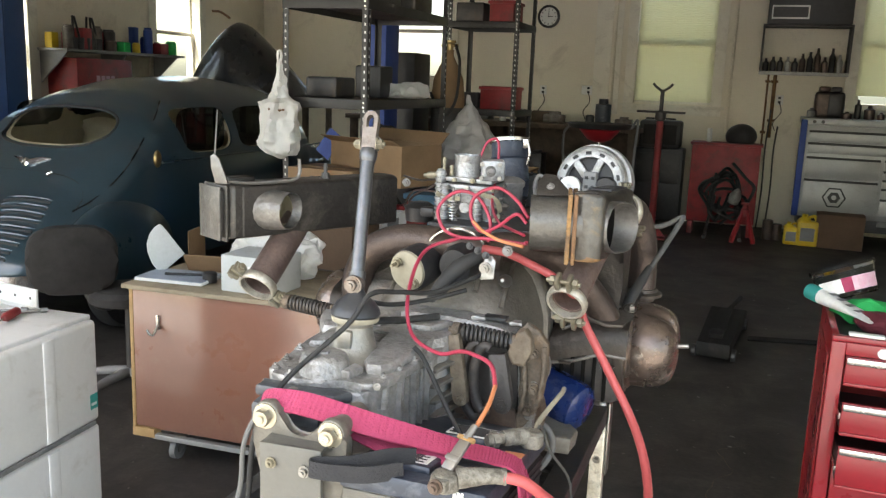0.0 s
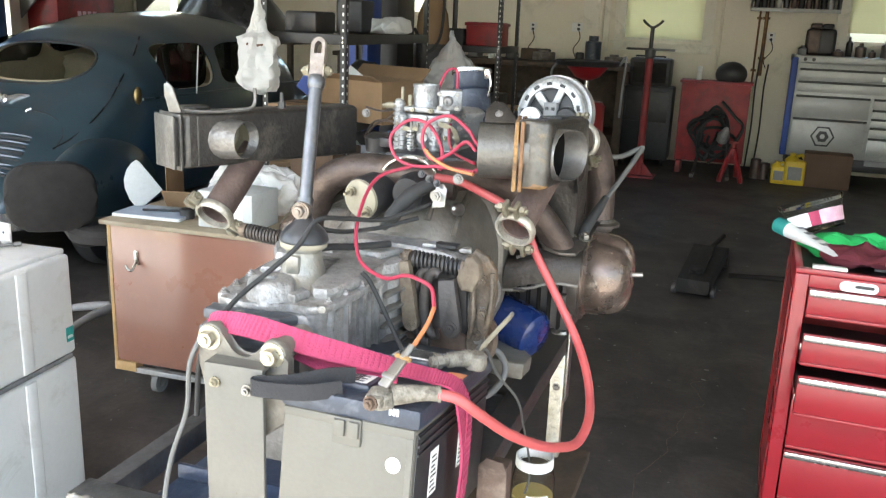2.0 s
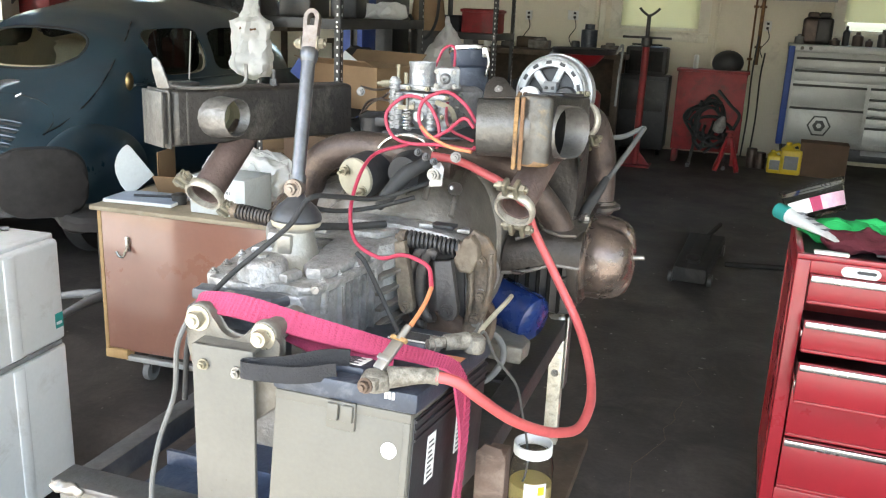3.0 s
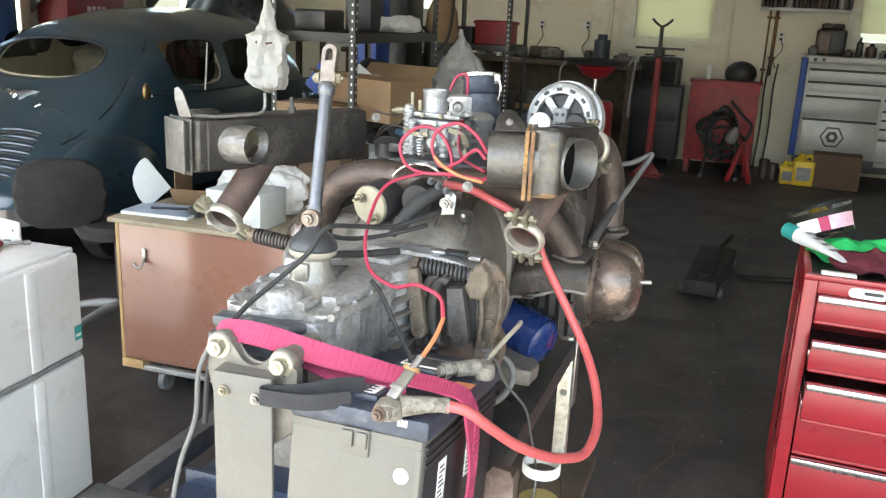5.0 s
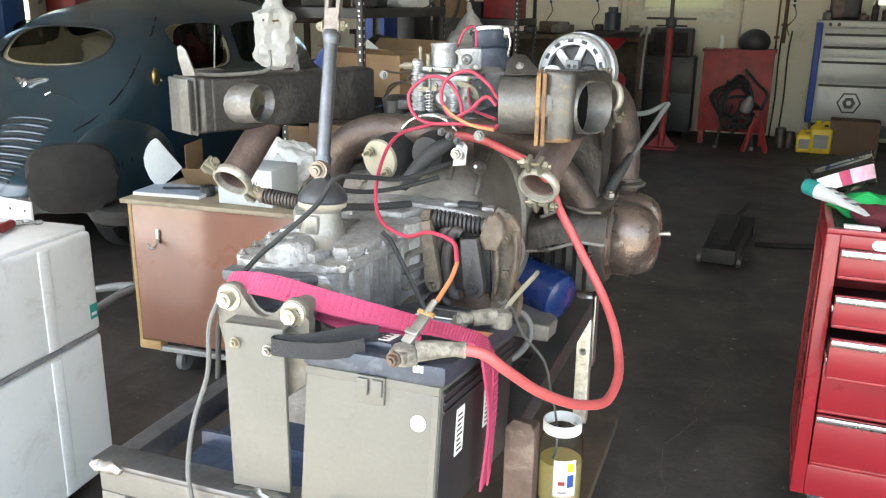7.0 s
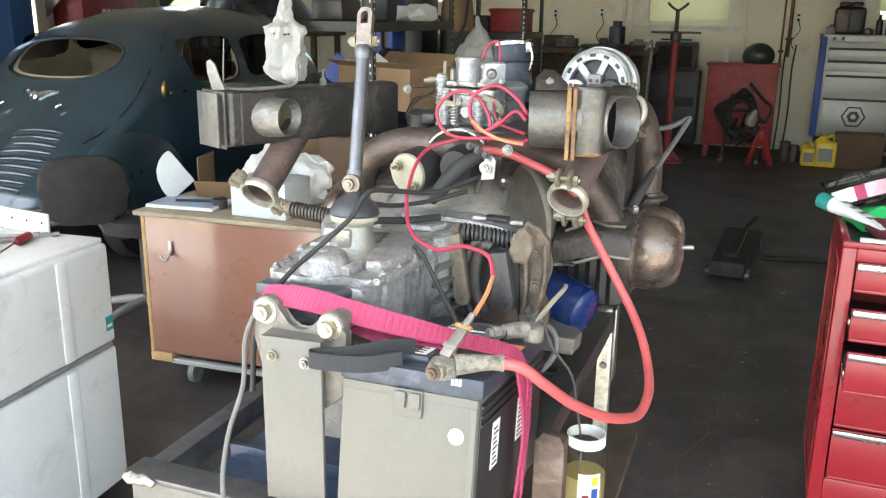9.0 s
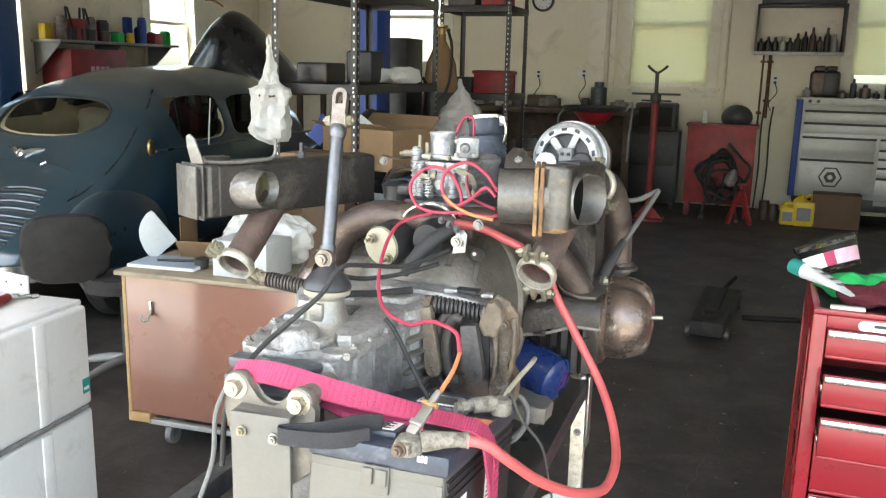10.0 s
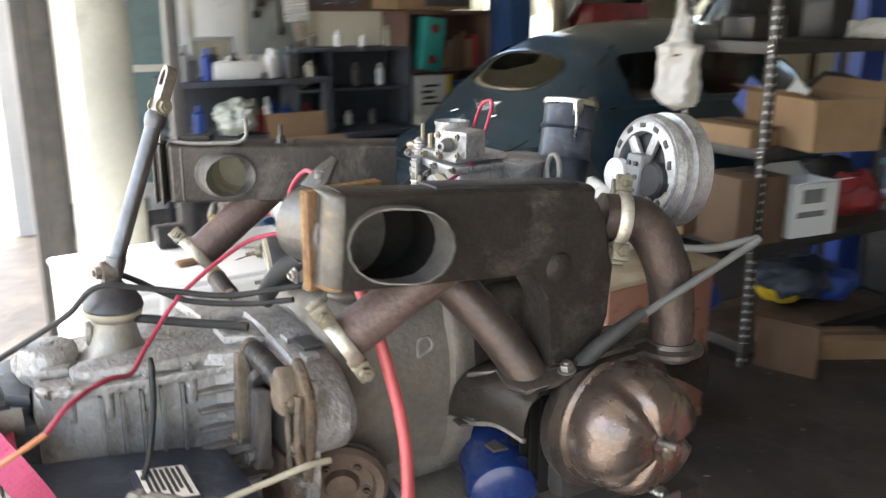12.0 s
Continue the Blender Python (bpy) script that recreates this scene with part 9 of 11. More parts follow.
for z0, z1, out in ((0.856, 0.945, 0.0), (0.722, 0.820, 0.05), (0.580, 0.706, 0.10), (0.428, 0.628, 0.0), (0.250, 0.418, 0.0)):
    d = tbox("drawer_front", (0.044, -0.014 - out, z0), (CW - 0.044, -0.001 - out, z1), "red_paint", 0.003)
    tbox("drawer_grip", (0.046, -0.026 - out, z1 - 0.022), (CW - 0.046, -0.012 - out, z1 - 0.002), "bright_steel", 0.003, d, "pale metal grip strip")
    tbox("drawer_lip", (0.046, -0.019 - out, z0), (CW - 0.046, -0.012 - out, z0 + 0.010), "red_paint", 0.002, d)
    if out:
        tbox("drawer_side", (0.046, -0.002 - out, z0 + 0.01), (0.049, 0.30, z1 - 0.03), "dark_steel", 0, d)
        tbox("drawer_side", (CW - 0.049, -0.002 - out, z0 + 0.01), (CW - 0.046, 0.30, z1 - 0.03), "dark_steel", 0, d)
        tbox("drawer_bottom", (0.049, -0.002 - out, z0 + 0.01), (CW - 0.049, 0.30, z0 + 0.014), "black", 0, d)
        tbox("slide", (0.0405, -out, z0 + 0.04), (0.0455, 0.2, z0 + 0.06), "bright_steel", 0.001, d)
for x in (0.08, CW - 0.08):
    for y in (0.06, CD - 0.06):
        bm = bm_new()
        rod(bm, (x - 0.014, y, 0.05), (x + 0.014, y, 0.05), 0.05, seg=20)
        w = part("castor", bm, M["rubber"], cart)
        bm = bm_new()
        box(bm, (x - 0.025, y - 0.03, 0.10), (x + 0.025, y + 0.03, 0.14), None, 0.004)
        for s in (-1, 1):
            box(bm, (x + s * 0.018 - 0.002, y - 0.02, 0.045), (x + s * 0.018 + 0.002, y + 0.02, 0.10))
        part("fork", bm, M["bright_steel"], w)
bm = bm_new()
bmesh.ops.create_icosphere(bm, subdivisions=3, radius=1.0, matrix=Matrix.Diagonal((0.05, 0.02, 0.008, 1)))
jitter(bm, 0.012, 30, 1)
gl = solid("green_cord", bm, M["green"], "bright green tie lying in the open drawer", "tie")
gl.location = (0.40, 2.63, 0.748)
TOP = 0.974
# things on the cart
tub = thing("plastic_tub", "clear plastic tub with a pink chequered label, tipped on the cart", "tub", (0.362, 3.0, TOP + 0.068))
tub.rotation_euler = (radians(-14), radians(-22), 0)
tub.scale = (0.95, 0.95, 1.25)
bm = bm_new()
lathe(bm, (0, 0, 0), (0, 0, 1), [(0, 0.085), (0.003, 0.09), (0.07, 0.102), (0.075, 0.108), (0.085, 0.108), (0.085, 0.104), (0.075, 0.1), (0.005, 0.088)], 36)
part("tub_body", bm, M["clear"], tub)
bm = bm_new()
for k, a in enumerate(range(-150, -20, 10)):
    c0, c1 = radians(a), radians(a + 10)
    f = bm.faces.new([bm.verts.new((r * math.cos(c), r * math.sin(c), z)) for c, z, r in ((c0, 0.014, 0.0938), (c1, 0.014, 0.0938), (c1, 0.050, 0.0998), (c0, 0.050, 0.0998))])
    f.material_index = 0 if k < 5 else (2 if k < 7 else 1)
part("tub_label", bm, [M["label_white"], M["pink"], M["strap"]], tub, "pink and white chequered label")
bm = bm_new()
bmesh.ops.create_icosphere(bm, subdivisions=3, radius=1.0, matrix=Matrix.Translation((0, 0, 0.018)) @ Matrix.Diagonal((0.06, 0.06, 0.012, 1)))
jitter(bm, 0.02, 30)
part("tub_content", bm, M["dark_steel"], tub)
tb = thing("grease_tube", "white squeeze tube with a teal cap on the cart", "tube", (0.250, 2.98, TOP + 0.073))
tb.rotation_euler = (0, radians(7), radians(-48))
bm = bm_new()
rows = []
for i in range(10):
    t = i / 9
    ring = []
    for k in range(20):
        a = 2 * math.pi * k / 20
        ring.append(bm.verts.new((0.03 + 0.225 * t, (0.026 + 0.012 * t) * math.cos(a), max(0.0012, 0.026 * (1 - t) ** 0.8) * math.sin(a))))
    rows.append(ring)
for a, b in zip(rows, rows[1:]):
    for k in range(20):
        bm.faces.new((a[k], a[(k + 1) % 20], b[(k + 1) % 20], b[k]))
bm.faces.new(rows[0][::-1])
bm.faces.new(rows[-1])
part("tube_body", bm, M["label_white"], tb)
bm = bm_new()
lathe(bm, (-0.025, 0, 0), (1, 0, 0), [(0, 0.022), (0.004, 0.026), (0.054, 0.027), (0.056, 0.02)], 24)
part("cap", bm, M["teal"], tb, "teal screw cap")
bm = bm_new()
for k in range(4):
    box(bm, (0.07 + 0.035 * k, -0.018, 0.0258 - 0.0052 * k), (0.09 + 0.035 * k, 0.012, 0.0264 - 0.0052 * k))
part("tube_print", bm, M["grey"], tb)
for lab, mat, c, s, seed in (("green work glove on the cart", "green", (0.42, 2.94, TOP + 0.034), (0.115, 0.06, 0.034), 1), ("green work glove on the cart", "green", (0.55, 3.00, TOP + 0.036), (0.10, 0.05, 0.036), 2), ("maroon shop rag on the cart", "maroon", (0.49, 2.84, TOP + 0.034), (0.12, 0.08, 0.034), 3), ("pale blue glove on the cart", "pale_blue", (0.66, 2.98, TOP + 0.02), (0.09, 0.05, 0.02), 6), ("white rag on the cart", "bag_white", (0.60, 2.90, TOP + 0.018), (0.09, 0.06, 0.02), 7)):
    bm = bm_new()
    bmesh.ops.create_icosphere(bm, subdivisions=4, radius=1.0, matrix=Matrix.Diagonal((*s, 1)))
    jitter(bm, 0.025, 18, seed)
    jitter(bm, 0.006, 60, seed)
    for v in bm.verts:
        v.co.z = max(v.co.z, -s[2])
    ob = solid("work_glove" if "glove" in lab else "shop_rag", bm, M[mat], lab, "glove" if "glove" in lab else "rag")
    ob.location = c
pk = thing("bit_packet", "yellow packet of drill bits on the cart", "packet", (0.62, 2.80, TOP + 0.045))
pk.rotation_euler = (radians(12), 0, radians(-14))
bm = bm_new()
box(bm, (-0.07, -0.07, 0), (0.07, 0.07, 0.012), None, 0.003)
part("backing", bm, M["yellow"], pk)
for k in range(7):
    bm = bm_new()
    rod(bm, (-0.04, -0.01 + 0.011 * k, 0.014), (0.06, -0.01 + 0.011 * k, 0.014), 0.004, seg=8)
    part("drill_bit", bm, M["bright_steel"], pk)
bm = bm_new()
rod(bm, (0, 0, 0), (0.20, 0.02, 0.0), 0.004, seg=8)
lathe(bm, (0.20, 0.02, 0), (1, 0.1, 0), [(0, 0.005), (0.01, 0.012), (0.09, 0.013), (0.1, 0.008)], 10)
solid("screwdriver", bm, M["dark_steel"], "dark screwdriver across the cart's front edge", "screwdriver").location = (0.50, 2.70, TOP + 0.03)
tub2 = bm_new()
lathe(tub2, (0, 0, 0), (0, 0, 1), [(0, 0.05), (0.07, 0.062), (0.075, 0.066), (0.078, 0.062), (0.01, 0.046)], 24)
solid("plastic_cup", tub2, M["bag_white"], "translucent plastic cup on the cart", "cup").location = (0.80, 3.02, TOP)

# ---- floor jack lying in the shade ----
fj = thing("floor_jack", "dirty dark floor jack standing on the shop floor", "jack", (-0.05, 6.02, 0))
fj.rotation_euler = (0, 0, radians(-4))
fj.scale = (0.85, 1.25, 1.0)
bm = bm_new()
prism(bm, [(-0.12, -0.45), (0.12, -0.45), (0.13, 0.0), (0.15, 0.35), (-0.15, 0.35), (-0.13, 0.0)], 0.03, 0.13, bevel=0.015)
part("chassis", bm, M["jack"], fj)
bm = bm_new()
box(bm, (-0.05, -0.35, 0.13), (0.05, 0.2, 0.165), Matrix.Rotation(radians(2), 4, "X"), 0.01)
part("lift_arm", bm, M["jack"], fj)
bm = bm_new()
lathe(bm, (0, -0.34, 0.15), (0, 0, 1), [(0, 0.05), (0.02, 0.055), (0.03, 0.04)], 20)
part("saddle", bm, M["jack"], fj)
for x in (-0.16, 0.13):
    for y in (-0.38, 0.28):
        bm = bm_new()
        rod(bm, (x, y, 0.04), (x + 0.03, y, 0.04), 0.04, seg=18)
        part("wheel", bm, M["dark_steel"], fj)
bm = bm_new()
rod(bm, (0.0, 0.3, 0.12), (0.05, 0.75, 0.10), 0.018, seg=10)
rod(bm, (0.2, 0.05, 0.02), (0.9, 0.2, 0.02), 0.018, seg=10)
part("handle", bm, M["jack"], fj)
bm = bm_new()
rnd = random.Random(5)
for k in range(150):
    x, y = rnd.uniform(-2.2, 1.6), rnd.uniform(2.6, 9.0)
    s = rnd.uniform(0.002, 0.009)
    bmesh.ops.create_icosphere(bm, subdivisions=1, radius=s, matrix=Matrix.Translation((x, y, s * 0.12)) @ Matrix.Rotation(rnd.uniform(0, 6), 4, "Z") @ Matrix.Diagonal((1.6, 0.8, 0.25, 1)))
solid("floor_litter", bm, M["alloy"], "scattered crumbs and chips on the dark floor", "litter", kind="stuff")
bm = bm_new()
pts = [(-0.16, 2.5), (-0.11, 2.75), (-0.14, 3.0), (-0.05, 3.3), (-0.02, 3.6), (0.06, 3.85), (0.02, 4.05), (0.15, 4.2)]
line = curve_points([(x, y, 0.0006) for x, y in pts], 6)
for k, p in enumerate(line):
    p.x += noise.noise(Vector((p.y * 9, 0, 0))) * 0.035
for a, b in zip(line, line[1:]):
    w = 0.0016
    bm.faces.new([bm.verts.new((a.x - w, a.y, 0.0008)), bm.verts.new((a.x + w, a.y, 0.0008)), bm.verts.new((b.x + w, b.y, 0.0008)), bm.verts.new((b.x - w, b.y, 0.0008))])
part("floor_crack", bm, M["rust_grey"], floor, "pale dusty crack")

# ---- north side ----
bench = thing("workbench", "long dark wooden workbench along the wall", "workbench", (-5.2, 10.55, 0))
bm = bm_new()
box(bm, (0, 0, 1.16), (3.95, 1.0, 1.22), None, 0.006)
part("bench_top", bm, M["wood"], bench)
for x in (0.05, 1.9, 3.8):
    for y in (0.05, 0.88):
        bm = bm_new()
        box(bm, (x, y, 0), (x + 0.09, y + 0.09, 1.16), None, 0.004)
        part("leg", bm, M["wood"], bench)
bm = bm_new()
box(bm, (0.05, 0.1, 0.35), (3.85, 0.95, 0.38), None, 0.004)
part("lower_shelf", bm, M["wood"], bench)
# added dark sheet that hides the pale wall, for the darkness under the bench
bm = bm_new()
box(bm, (0.0, 0.97, 0.02), (3.95, 0.995, 1.15), None, 0.003)
part("back_board", bm, M["wood"], bench, "dark sheet added for the darkness under the bench")
rnd = random.Random(11)
for k in range(16):
    x = -4.9 + 3.4 * k / 15 + rnd.uniform(-0.05, 0.05)
    low = k % 2 == 0
    w, d, h = rnd.uniform(0.12, 0.28), rnd.uniform(0.15, 0.3), rnd.uniform(0.06, 0.18) if not low else rnd.uniform(0.15, 0.5)
    bm = bm_new()
    if k % 5 == 3:
        lathe(bm, (0, 0, 0), (0, 0, 1), [(0, w / 3), (h, w / 3), (h * 1.1, w / 5)], 16)
    else:
        box(bm, (-w / 2, -d / 2, 0), (w / 2, d / 2, h), None, 0.012)
        box(bm, (-w / 4, -d / 4, h), (w / 4, d / 4, h + 0.03), None, 0.008)
    mat = rnd.choice(["dark_steel", "black", "wood", "exhaust", "grey", "alloy_dirty"])
    ob = solid("bench_part", bm, M[mat], "dark greasy part " + ("under" if low else "on") + " the long workbench", "part", "parts on the bench")
    ob.location = (x, 10.95 if low else 11.1, 0.381 if low else 1.221)
bm = bm_new()
lathe(bm, (0, 0, 0), (0, 0, 1), [(0, 0.10), (0.26, 0.10), (0.27, 0.06), (0.33, 0.06)], 20)
solid("dark_canister", bm, M["navy"], "dark grey canister on the workbench", "canister").location = (-1.78, 10.95, 1.221)
bm = bm_new()
lathe(bm, (0, 0, 0), (0, 0, 1), [(0, 0.045), (0.18, 0.045), (0.2, 0.03)], 18)
solid("white_cup", bm, M["label_white"], "white cup on the workbench", "cup").location = (-3.05, 10.8, 1.221)
bm = bm_new()
box(bm, (0, 0, 0), (0.38, 0.12, 0.14), None, 0.02)
solid("toolbox", bm, M["wood"], "brown wooden toolbox on the workbench", "toolbox").location = (-2.75, 11.1, 1.221)

# oil drainer
dr = thing("oil_drainer", "red waste oil drainer with a round basin on wheels", "oil drainer", (-1.42, 8.6, 0))
bm = bm_new()
lathe(bm, (0, 0, 0.30), (0, 0, 1), [(0, 0.17), (0.01, 0.20), (0.60, 0.20), (0.64, 0.17), (0.65, 0.05)], 32)
part("tank", bm, M["red_paint"], dr)
bm = bm_new()
rod(bm, (0, 0, 0.94), (0, 0, 1.18), 0.025, seg=14)
part("stem", bm, M["bright_steel"], dr)
bm = bm_new()
lathe(bm, (0, 0, 1.15), (0, 0, 1), [(0, 0.05), (0.03, 0.12), (0.12, 0.20), (0.13, 0.205), (0.135, 0.19), (0.03, 0.04)], 32)
part("basin", bm, M["red_paint"], dr)
bm = bm_new()
lathe(bm, (0, 0, 1.285), (0, 0, 1), [(0, 0.20), (0.005, 0.30), (0.045, 0.32), (0.055, 0.31), (0.02, 0.2)], 36)
part("basin_rim", bm, M["black"], dr, "black rubber rim")
bm = bm_new()
tube(bm, [(-0.31, 0, 1.30), (-0.36, 0, 1.2), (-0.34, 0, 0.9), (-0.24, 0, 0.6)], 0.012, 8)
part("hose", bm, M["grey"], dr)
bm = bm_new()
tube(bm, [(0.31, 0, 1.30), (0.37, 0, 1.38), (0.36, 0, 1.1), (0.35, 0, 0.8)], 0.012, 8)
part("hose", bm, M["grey"], dr)
bm = bm_new()
box(bm, (0.03, -0.205, 0.78), (0.14, -0.198, 0.86))
part("tank_label", bm, M["label_white"], dr)
for a in range(4):
    bm = bm_new()
    x, y = 0.22 * math.cos(radians(45 + 90 * a)), 0.22 * math.sin(radians(45 + 90 * a))
    rod(bm, (x - 0.02, y, 0.06), (x + 0.02, y, 0.06), 0.06, seg=18)
    box(bm, (x - 0.03, y - 0.03, 0.11), (x + 0.03, y + 0.03, 0.32), None, 0.01)
    part("castor", bm, M["dark_steel"], dr)

# tall red stand
ps = thing("tall_support_stand", "tall red underhoist support stand with a forked head", "stand", (-0.98, 10.05, 0))
bm = bm_new()
rod(bm, (0, 0, 0.02), (0, 0, 1.35), 0.04, seg=16)
part("tube", bm, M["red_dull"], ps)
bm = bm_new()
rod(bm, (0, 0, 1.3), (0, 0, 1.68), 0.022, seg=12)
box(bm, (-0.27, -0.012, 1.43), (0.27, 0.012, 1.455), None, 0.004)
lathe(bm, (0, 0, 1.34), (0, 0, 1), [(0, 0.04), (0.02, 0.06), (0.1, 0.06), (0.12, 0.03)], 16)
part("screw", bm, M["dark_steel"], ps)
bm = bm_new()
tube(bm, [(-0.11, 0, 1.76), (-0.07, 0, 1.72), (0, 0, 1.68), (0.07, 0, 1.72), (0.11, 0, 1.76)], 0.014, 8)
part("fork_head", bm, M["dark_steel"], ps)
bm = bm_new()
prism(bm, [(-0.18, -0.16), (0.18, -0.16), (0.18, 0.16), (-0.18, 0.16)], 0.0, 0.02, bevel=0.004)
for s in (-1, 1):
    prism(bm, [(0.03, 0.02), (0.16, 0.02), (0.03, 0.18)], -0.006, 0.006, TOY @ Matrix.Scale(s, 4, (1, 0, 0)))
part("foot", bm, M["red_dull"], ps)

# red sheet stand with hoses in front, jack stand
bm = bm_new()
box(bm, (-0.64, 10.65, 0.15), (0.14, 10.70, 1.07), None, 0.006)
box(bm, (-0.62, 10.62, 0.0), (-0.56, 10.95, 0.15), None, 0.006)
box(bm, (0.06, 10.62, 0.0), (0.12, 10.95, 0.15), None, 0.006)
box(bm, (-0.64, 10.70, 0.15), (0.14, 10.98, 0.20), None, 0.006)
box(bm, (-0.66, 10.62, 1.07), (0.16, 11.0, 1.10), None, 0.006)
solid("red_parts_washer", bm, M["red_dull"], "scuffed red steel parts washer cabinet", "parts washer")
hr = thing("hose_reel", "tangled black hoses and a grey nozzle on a hand reel", "hose reel", (-0.20, 10.45, 0))
for k in range(11):
    rr = random.Random(k)
    a0 = rr.uniform(0, 6)
    r1, r2 = rr.uniform(0.10, 0.24), rr.uniform(0.14, 0.34)
    cx, cz = rr.uniform(-0.10, 0.10), rr.uniform(0.42, 0.60)
    bm = bm_new()
    tube(bm, [(cx + r1 * rr.uniform(0.7, 1.2) * math.cos(a0 + t * 0.55), rr.uniform(-0.10, 0.10), max(0.03, cz + r2 * rr.uniform(0.75, 1.2) * math.sin(a0 + t * 0.55))) for t in range(9)], 0.018, 8)
    part("hose", bm, M["rubber"], hr)
bm = bm_new()
lathe(bm, (0.08, -0.1, 0.42), (0.3, -0.2, 1), [(0, 0.03), (0.02, 0.06), (0.10, 0.07), (0.15, 0.05), (0.2, 0.02)], 18)
part("nozzle", bm, M["alloy"], hr)
bm = bm_new()
for s in (-1, 1):
    box(bm, (s * 0.2 - 0.02, -0.15, 0), (s * 0.2 + 0.02, 0.15, 0.04))
    rod(bm, (s * 0.2, 0, 0.03), (s * 0.12, 0, 0.5), 0.018, seg=8)
part("reel_frame", bm, M["dark_steel"], hr)
bm = bm_new()
bmesh.ops.create_icosphere(bm, subdivisions=3, radius=1.0, matrix=Matrix.Diagonal((0.18, 0.15, 0.15, 1)))
for v in bm.verts:
    v.co.z = max(v.co.z, -0.08)
solid("helmet", bm, M["black"], "black welding helmet on the parts washer", "helmet").location = (-0.10, 10.82, 1.181)
bm = bm_new()
lathe(bm, (0, 0, 0), (0, 0, 1), [(0, 0.03), (0.15, 0.03), (0.16, 0.02)], 14)
solid("spray_can", bm, M["label_white"], "white spray can on the parts washer", "can").location = (-0.46, 10.8, 1.101)
js = thing("jack_stand", "red steel jack stand on the floor", "jack stand", (0.03, 10.30, 0))
for a in range(4):
    bm = bm_new()
    c, s = math.cos(radians(45 + 90 * a)), math.sin(radians(45 + 90 * a))
    tube(bm, [(0.17 * c, 0.17 * s, 0.0), (0.09 * c, 0.09 * s, 0.20), (0.035 * c, 0.035 * s, 0.36)], 0.02, 6, radii=[0.03, 0.028, 0.02])
    part("leg", bm, M["red_paint"], js)
bm = bm_new()
lathe(bm, (0, 0, 0.3), (0, 0, 1), [(0, 0.05), (0.08, 0.045), (0.09, 0.03), (0.14, 0.03)], 14)
box(bm, (-0.05, -0.025, 0.43), (0.05, 0.025, 0.46), None, 0.008)
part("post", bm, M["red_dull"], js)
for x, s, m in ((0.55, 0.9, "yellow"), (0.72, 1.25, "yellow")):
    jug = thing("antifreeze_jug", "yellow plastic fluid jug on the floor", "jug", (x, 10.45, 0), "yellow jugs")
    bm = bm_new()
    box(bm, (-0.09 * s, -0.06 * s, 0), (0.09 * s, 0.06 * s, 0.23 * s), None, 0.025, 3)
    lathe(bm, (-0.03 * s, 0, 0.22 * s), (0, 0, 1), [(0, 0.07 * s), (0.03 * s, 0.045 * s), (0.045 * s, 0.026 * s), (0.07 * s, 0.026 * s)], 18)
    tube(bm, [(0.0, 0, 0.26 * s), (0.05 * s, 0, 0.275 * s), (0.08 * s, 0, 0.22 * s)], 0.015 * s, 8)
    part("jug_body", bm, M[m], jug)
    bm = bm_new()
    box(bm, (-0.06 * s, -0.0625 * s, 0.05 * s), (0.06 * s, -0.0605 * s, 0.17 * s), None, 0)
    part("jug_label", bm, M["grey"], jug, "dark printed label")
carton("small cardboard box on the floor by the tool chest", (0.50, 0.32, 0.38), (0.80, 10.40, 0.0), -3, "carton_dark")
for k, (x, h) in enumerate(((0.30, 0.22), (0.40, 0.18))):
    bm = bm_new()
    lathe(bm, (0, 0, 0), (0, 0, 1), [(0, 0.06), (h, 0.06), (h + 0.01, 0.05)], 18)
    solid("small_jar", bm, M["exhaust"], "small dark jar on the floor", "jar", "floor jars").location = (x, 10.7, 0)
for k in range(2):
    bm = bm_new()
    tube(bm, [(0, 0, 0), (0.02, 0.02, 0.5), (0.01, 0.03, 1.0), (0.03, 0.05, 1.5 - 0.2 * k)], 0.010, 8)
    solid("long_bar", bm, M["dark_steel"], "long dark bar leaning against the wall", "bar", "leaning bars").location = (0.18 + 0.1 * k, 11.45, 0.0)
wl = thing("welder", "dark welding machine on a cart by the wall", "welder", (-1.05, 11.1, 0))
for nm, lo, hi, mat, bev in (("cart", (-0.30, -0.20, 0.08), (0.30, 0.20, 0.98), "black", 0.02), ("machine_case", (-0.25, -0.25, 0.982), (0.25, 0.10, 1.32), "shelf_black", 0.03), ("front_panel", (-0.20, -0.262, 1.03), (0.20, -0.251, 1.27), "jack", 0.004), ("drawer", (-0.26, -0.212, 0.55), (0.26, -0.202, 0.92), "shelf_black", 0.004), ("handle", (-0.18, -0.285, 1.335), (0.18, -0.262, 1.355), "rubber", 0.006)):
    bm = bm_new()
    box(bm, lo, hi, None, bev)
    part(nm, bm, M[mat], wl)
for x in (-0.24, 0.24):
    bm = bm_new()
    rod(bm, (x - 0.02, -0.12, 0.07), (x + 0.02, -0.12, 0.07), 0.07, seg=18)
    part("wheel", bm, M["rubber"], wl)

# tool chest
tc = thing("tool_chest", "large silver tool chest with blue side edge on castors", "tool chest", (0.56, 10.75, 0))


def chbox(name, lo, hi, mat, bevel=0.004, parent=None, label=""):
    bm = bm_new()
    box(bm, lo, hi, None, bevel)
    return part(name, bm, M[mat], parent or tc, label)


